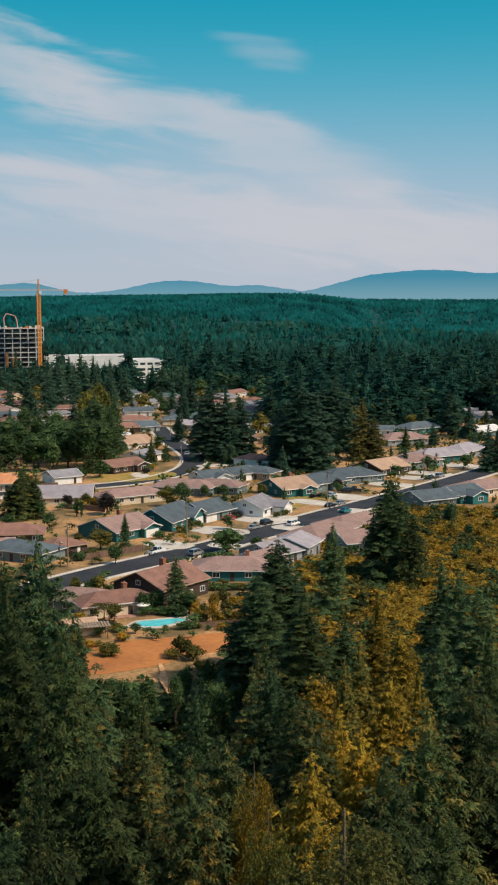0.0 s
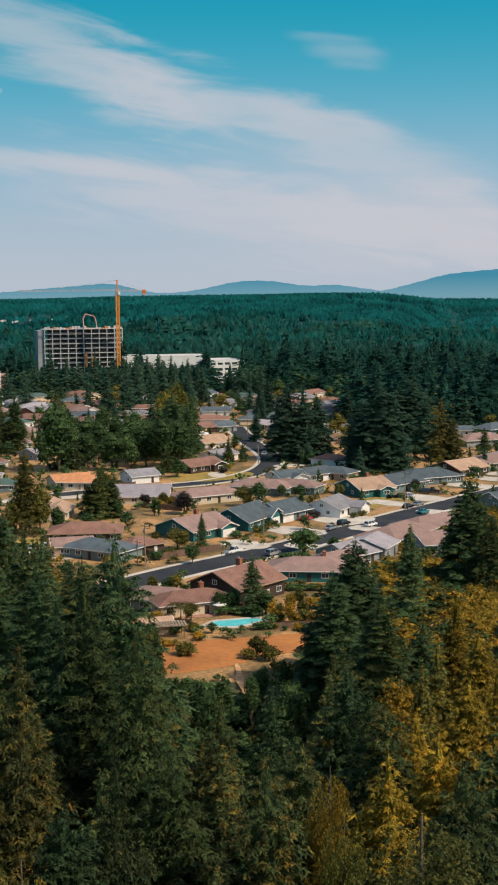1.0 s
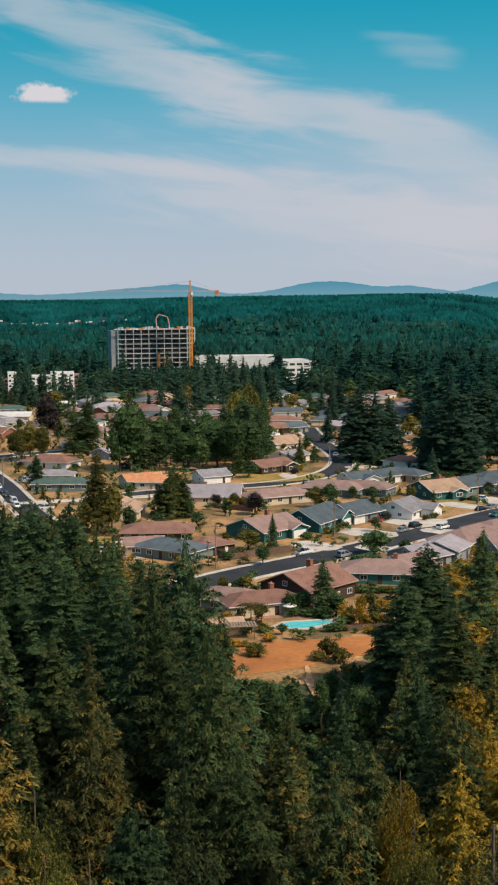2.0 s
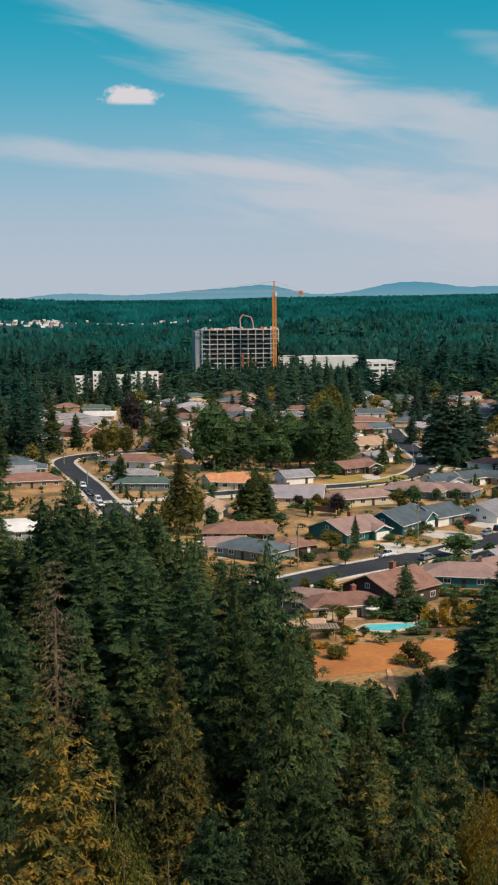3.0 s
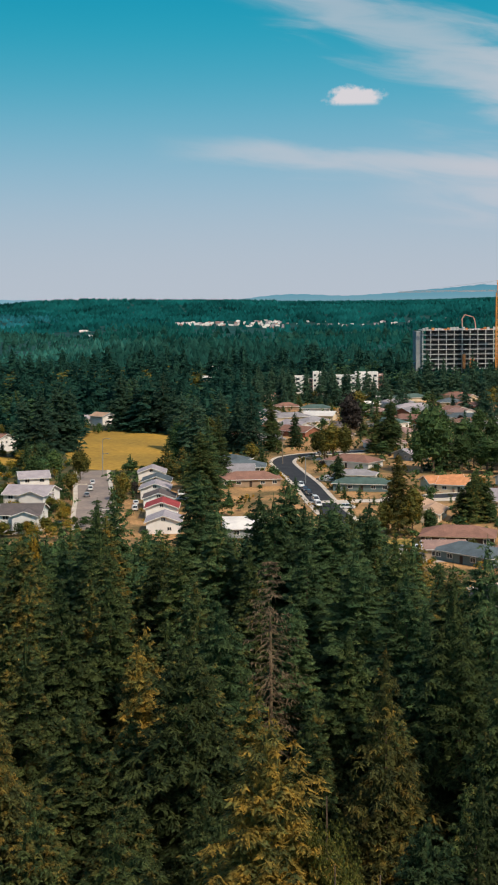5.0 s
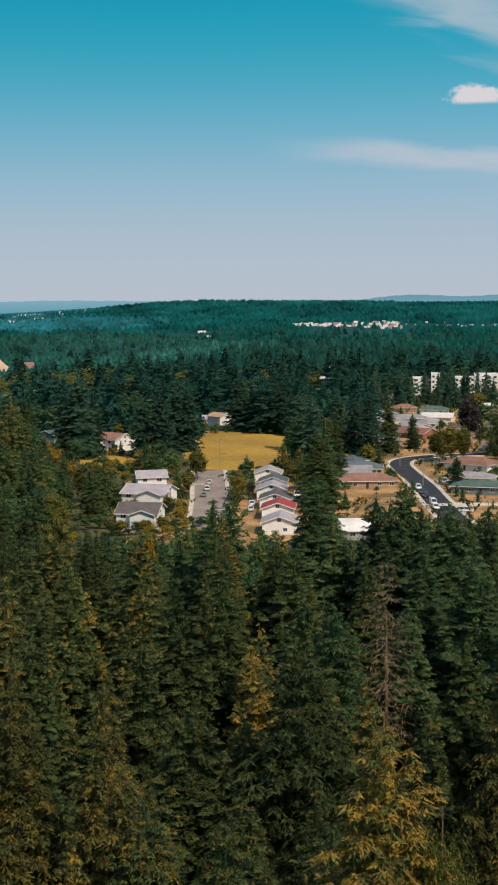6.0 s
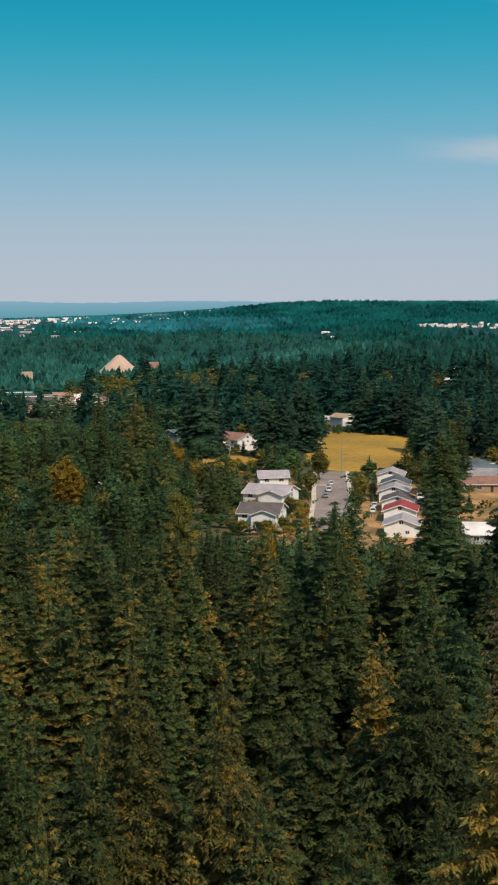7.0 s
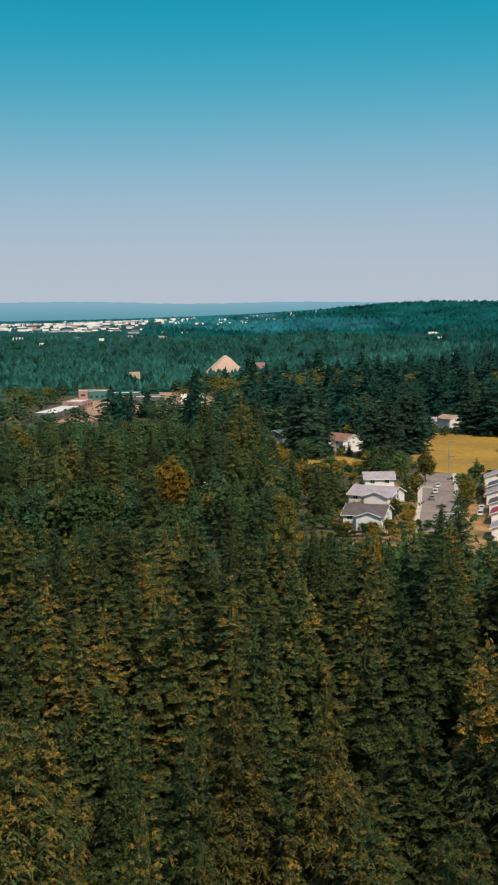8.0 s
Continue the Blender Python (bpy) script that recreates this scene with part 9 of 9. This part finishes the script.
def fill_far():
    """Woods on the far ridges: small trees, thousands of them."""
    rnd = np.random.RandomState(5)
    fine = pointed_tree(((0.02, 0.50, 0.29), (0.30, 0.76, 0.20), (0.55, 1.0, 0.12)), 7)
    plain = pointed_tree(((0.02, 0.62, 0.27), (0.36, 1.0, 0.16)), 6)
    single = pointed_tree(((0.02, 1.0, 0.26),), 5)
    lump = pointed_tree(((0.02, 0.60, 0.44), (0.34, 0.88, 0.36), (0.62, 1.0, 0.24)), 7)
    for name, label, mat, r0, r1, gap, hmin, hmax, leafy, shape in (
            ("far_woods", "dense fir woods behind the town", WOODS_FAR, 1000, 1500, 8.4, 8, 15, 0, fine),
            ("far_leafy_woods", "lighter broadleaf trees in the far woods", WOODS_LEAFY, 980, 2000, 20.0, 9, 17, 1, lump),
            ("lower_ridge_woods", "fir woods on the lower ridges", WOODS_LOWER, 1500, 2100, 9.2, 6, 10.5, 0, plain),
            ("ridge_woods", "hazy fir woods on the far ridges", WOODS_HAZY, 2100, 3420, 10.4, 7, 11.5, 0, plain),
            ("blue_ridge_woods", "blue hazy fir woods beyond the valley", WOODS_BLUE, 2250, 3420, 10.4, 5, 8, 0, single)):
        count = int(1.16 * (r1 * r1 - r0 * r0) / 2 / (gap * gap))
        az = np.radians(rnd.uniform(-16, 51, count))
        r = np.sqrt(rnd.uniform(r0 * r0, r1 * r1, count)) + 70 * np.sin(np.degrees(az) * 0.9 + r0) * (r0 > 1100) * (r0 < 2000) + rnd.normal(0, 60, count) * (r0 == 1500)
        x, y = -r * np.sin(az), r * np.cos(az)
        patchy = np.sin(x * 0.012 + 2 * np.sin(y * 0.006)) * np.sin(y * 0.010 + 1.0)
        keep = rnd.uniform(0, 1, count) < (0.92 - 0.35 * (patchy > 0.55) if not leafy else 0.18 + 0.5 * (az > 0.5) + 0.5 * (patchy > 0.5))
        # the settlement on the ridge and the town stand in clearings
        for cx, cy, a, b, rot in ((-775, 2030, 115, 72, 20), (-590, 2130, 120, 34, 16), (-743, 1000, 26, 26, 0), (-718, 1018, 18, 18, 0), (-1960, 2030, 230, 400, 45), (-1960, 2270, 120, 60, 42)):
            c, s = math.cos(math.radians(rot)), math.sin(math.radians(rot))
            u, w = (x - cx) * c + (y - cy) * s, -(x - cx) * s + (y - cy) * c
            keep &= (((u / a) ** 2 + (w / b) ** 2) > 1) | ((rnd.uniform(0, 1, count) < 0.07) & (r > 1500))
        # past the valley the woods take the colour with blue haze painted in
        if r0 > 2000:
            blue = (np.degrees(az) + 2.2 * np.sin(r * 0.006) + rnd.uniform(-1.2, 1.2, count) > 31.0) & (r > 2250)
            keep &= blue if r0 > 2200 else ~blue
        x, y, r, az = x[keep], y[keep], r[keep], np.degrees(az[keep])
        tv, tf = shape
        h = rnd.uniform(hmin, hmax, len(x)) * (1 + 0.15 * patchy[keep])
        h = np.where((az > 27) & (r < 2100), 0.72 * h, h)
        # lower growth before the works and the town
        h = np.where((az > 40.3) & (r > 1500) & (r < 2500), np.minimum(h, np.maximum(2.0, EYE - r * math.tan(math.radians(1.05)) - terrain(x, y))), h)
        low = (az > 33.5) & (az < 42.0) & (r < 1260)
        h = np.where(low, np.minimum(h, EYE - r * math.tan(math.radians(2.6))), h)
        wide = rnd.uniform(0.9, 1.35, len(x)) if leafy else rnd.uniform(1.15, 2.1, len(x)) * (1.0 if r0 < 2000 else 1.5)
        t = rnd.uniform(0, 6.28, len(x))
        z = terrain(x, y)
        c, s = np.cos(t)[:, None], np.sin(t)[:, None]
        P = np.stack([x[:, None] + (c * tv[:, 0] - s * tv[:, 1]) * (h * wide)[:, None], y[:, None] + (s * tv[:, 0] + c * tv[:, 1]) * (h * wide)[:, None], z[:, None] + tv[:, 2] * h[:, None]], -1)
        # the valley's thicker haze is painted as a lighter green for its woods
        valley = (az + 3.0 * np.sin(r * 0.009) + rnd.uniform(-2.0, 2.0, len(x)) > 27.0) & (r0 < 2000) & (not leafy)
        for some, look_of in ((~valley, mat), (valley, WOODS_VALLEY_HAZE)):
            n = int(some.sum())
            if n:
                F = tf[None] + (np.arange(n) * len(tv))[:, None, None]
                tagged(new(name, array_mesh(name, P[some].reshape(-1, 3), F.reshape(-1, 3), [look_of])), label if look_of is mat else label + " under painted valley haze", "woods", kind="stuff")


fill_far()


def x0(az, r):
    return -r * math.sin(radians(az)) * (1 + 16 / r)


def y0(az, r):
    return r * math.cos(radians(az)) * (1 + 16 / r)


def fill_suburb():
    """Shrubs, hedges and small trees between the houses, too many to count."""
    rnd = random.Random(81)
    bush = [(4.0, *broadleaf_mesh(s, 4.0, 2.3, 6, 12, 0.55, 0.0)) for s in (96, 97)] + [(4.0, *broadleaf_mesh(s, 4.0, 2.3, 4, 6, 0.9, 0.0)) for s in (98, 99)]
    low = [(10.0, *conifer_mesh(98, 10.0, 3.0, 1.2, 2.0, 0.70, 0.03, size=1.3, panels=5, petals=0, notch=False))]
    sets = {"olive": [], "green": [], "yellow": [], "fir": []}
    cells = {}
    for _ in range(30000):
        az, r = rnd.uniform(-15.0, 50.0), math.sqrt(rnd.uniform(225.0 ** 2, 860.0 ** 2))
        if az < -2.8 and r < (345 if az > -6.5 else 385):
            continue
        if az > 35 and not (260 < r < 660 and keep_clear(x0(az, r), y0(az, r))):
            continue
        if r < 238 and az > -3.5:
            continue
        x, y = -r * math.sin(radians(az)), r * math.cos(radians(az))
        if any((x - cx) ** 2 + (y - cy) ** 2 < ((0.80 if r > 292 else 0.66) * q) ** 2 for cx, cy, q in CLEAR):
            continue
        g = 4.8 if r < 480 else 7.0
        if r < 292 and -2.5 < az < 10:
            g = 2.7
        key = (int(x // g), int(y // g))
        if key in cells or rnd.random() < (0.46 if r < 640 else 0.68):
            continue
        cells[key] = 1
        big = min(1.0, max(0.0, (r - 380) / 200))
        h = rnd.uniform(1.0, 3.2 + 1.2 * big)
        kind = rnd.choice(("olive", "green", "green", "olive", "green", "yellow" if rnd.random() < 0.4 else "green", "fir" if r > 400 else "green"))
        if kind == "fir":
            h *= 1.6
        sets[kind].append((x, y, h, rnd.uniform(0, 6.28), rnd.uniform(0.9, 1.5), 0 if kind == "fir" else rnd.randrange(2) + (2 if r > 400 else 0)))
    for kind, mat, src in (("olive", LEAF_OLIVE, bush), ("green", LEAF_GREEN, bush), ("yellow", LEAF_YELLOW, bush), ("fir", FIR_COOL, low)):
        woods("garden_greenery", {"olive": "olive-green shrubs between the houses", "green": "dark green shrubs and hedges between houses", "yellow": "golden-leaved shrubs between the houses", "fir": "small dark firs between the houses"}[kind], mat, sets[kind], src)


fill_suburb()


def slope_brush():
    """Golden brush that covers the slope at the gully's rim."""
    rnd = random.Random(84)
    bush = [(4.0, *broadleaf_mesh(s, 4.0, 2.6, 6, 9, 0.8, 0.0)) for s in (198, 199)]
    lists = ([], [], [])
    cells = {}
    for _ in range(9000):
        az, r = rnd.uniform(-15.0, -2.6), math.sqrt(rnd.uniform(205.0 ** 2, 388.0 ** 2))
        x, y = -r * math.sin(radians(az)), r * math.cos(radians(az))
        key = (int(x // 2.5), int(y // 2.5))
        if key in cells or (r > 345 and az > -6.5) or any((x - cx) ** 2 + (y - cy) ** 2 < (0.8 * q) ** 2 for cx, cy, q in CLEAR):
            continue
        cells[key] = 1
        tone = math.sin(x * 0.21 + 1.3 * math.sin(y * 0.13)) + rnd.uniform(-0.7, 0.7)
        lists[0 if tone > -0.55 else 1 if tone > -1.15 else 2].append((x, y, rnd.uniform(1.2, 3.0) if r > 300 else rnd.uniform(1.6, 4.2), rnd.uniform(0, 6.28), rnd.uniform(1.0, 1.7), rnd.randrange(2)))
    woods("slope_brush", "dense golden-orange brush on the slope", LEAF_YELLOW, lists[0], bush)
    woods("slope_brush", "olive brush on the slope", LEAF_OLIVE, lists[1], bush)
    woods("slope_brush", "green brush on the slope", LEAF_GREEN, lists[2], bush)


slope_brush()


def bank_shrubs():
    """Thick green brush along the foot of the bare yard."""
    rnd = random.Random(83)
    bush = [(4.0, *broadleaf_mesh(s, 4.0, 2.4, 10, 24, 0.5, 0.0)) for s in (196, 197)]
    lists = ([], [])
    for k in range(260):
        x = rnd.uniform(-62.0, 22.0)
        u = rnd.uniform(-30.0, 3.0)
        y = 209.0 + (u + (x + 20.0) * 0.50) / 0.86
        if keep_clear(x, y) or (-18.5 < x < -11.5 and 203 < y < 221):
            continue
        lists[k % 3 == 0].append((x, y, rnd.uniform(2.0, 5.0) if u < -6 else rnd.uniform(1.0, 2.6), rnd.uniform(0, 6.28), rnd.uniform(0.9, 1.5), k % 2))
    woods("bank_brush", "thick green brush below the bare yard", LEAF_GREEN, lists[0], bush)
    woods("bank_brush", "olive brush below the bare yard", LEAF_OLIVE, lists[1], bush)


bank_shrubs()


def suburb_trees():
    """Garden trees between and behind the houses."""
    rnd = random.Random(86)
    taken = [(o.matrix_basis.translation.x, o.matrix_basis.translation.y) for o in scene.objects if o.parent is None and o.name.split(".")[0] in ("fir_tree", "broadleaf_tree") and 380 < o.matrix_basis.translation.length < 900]
    leafy = [(12.0, *broadleaf_mesh(s, 12.0, r, 16, 26, 0.9, 0.12)) for s, r in ((241, 4.6), (242, 5.2), (243, 4.0))]
    firs = ROW_CROWNS
    made, lists = 0, ([], [], [], [])
    for _ in range(9000):
        az, r = rnd.uniform(-13.0, 33.0), math.sqrt(rnd.uniform(330.0 ** 2, 900.0 ** 2))
        x, y = -r * math.sin(radians(az)), r * math.cos(radians(az))
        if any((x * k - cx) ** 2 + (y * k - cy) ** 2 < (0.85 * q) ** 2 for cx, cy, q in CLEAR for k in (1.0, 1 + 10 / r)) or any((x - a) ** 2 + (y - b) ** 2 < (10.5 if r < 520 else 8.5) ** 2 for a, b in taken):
            continue
        taken.append((x, y))
        made += 1
        if made > 380:
            break
        h = rnd.uniform(3.5, 6.0) if r < 430 else rnd.uniform(4.5, 8.0) if r < 560 else rnd.uniform(4.5, 9.0) if rnd.random() < 0.8 else rnd.uniform(10.0, 15.0)
        if rnd.random() < 0.45:
            lists[rnd.randrange(2)].append((x, y, 1.25 * h, rnd.uniform(0, 6.28), rnd.uniform(1.2, 1.6), rnd.randrange(3)))
        else:
            lists[rnd.choice((2, 2, 3))].append((x, y, h, rnd.uniform(0, 6.28), rnd.uniform(1.0, 1.35), rnd.randrange(3)))
    for places, m, src, label in zip(lists, (FIR_HAZED, FIR, LEAF_GREEN, LEAF_OLIVE), (firs, firs, leafy, leafy), ("deep green garden firs between houses", "dark green garden firs between houses", "green leafy garden trees between houses", "olive leafy garden trees between houses")):
        woods("garden_trees", label, m, places, src)



suburb_trees()


def garden_shrubs():
    rnd = random.Random(79)
    homes = [o.matrix_basis.translation.copy() for o in scene.objects if o.parent is None and o.name.split(".")[0] == "house"]
    mats = (LEAF_OLIVE, LEAF_GREEN, LEAF_YELLOW, LEAF_OLIVE, LEAF_GREEN, LEAF_DARK)
    made = 0
    for p in homes:
        for _ in range(4):
            if made > 280 or math.hypot(p.x, p.y) > 700:
                break
            a, d = rnd.uniform(0, 6.28), rnd.uniform(9.0, 13.0)
            x, y = p.x + math.cos(a) * d, p.y + math.sin(a) * d
            if any((x - cx) ** 2 + (y - cy) ** 2 < (0.72 * r) ** 2 for cx, cy, r in CLEAR):
                continue
            made += 1
            if rnd.random() < 0.3:
                plant(rnd.choice(BROADLEAVES), "broadleaf_tree", x, y, rnd.uniform(2.6, 5.0), rnd.uniform(0, 360), "small leafy garden tree beside a house", "tree", mat=rnd.choice(mats), wide=1.1)
            else:
                plant(rnd.choice(SHRUBS), "shrub", x, y, rnd.uniform(1.2, 2.6), rnd.uniform(0, 360), "rounded garden shrub beside a house", "shrub", "garden shrubs", mat=rnd.choice(mats), wide=rnd.uniform(0.9, 1.4))


garden_shrubs()
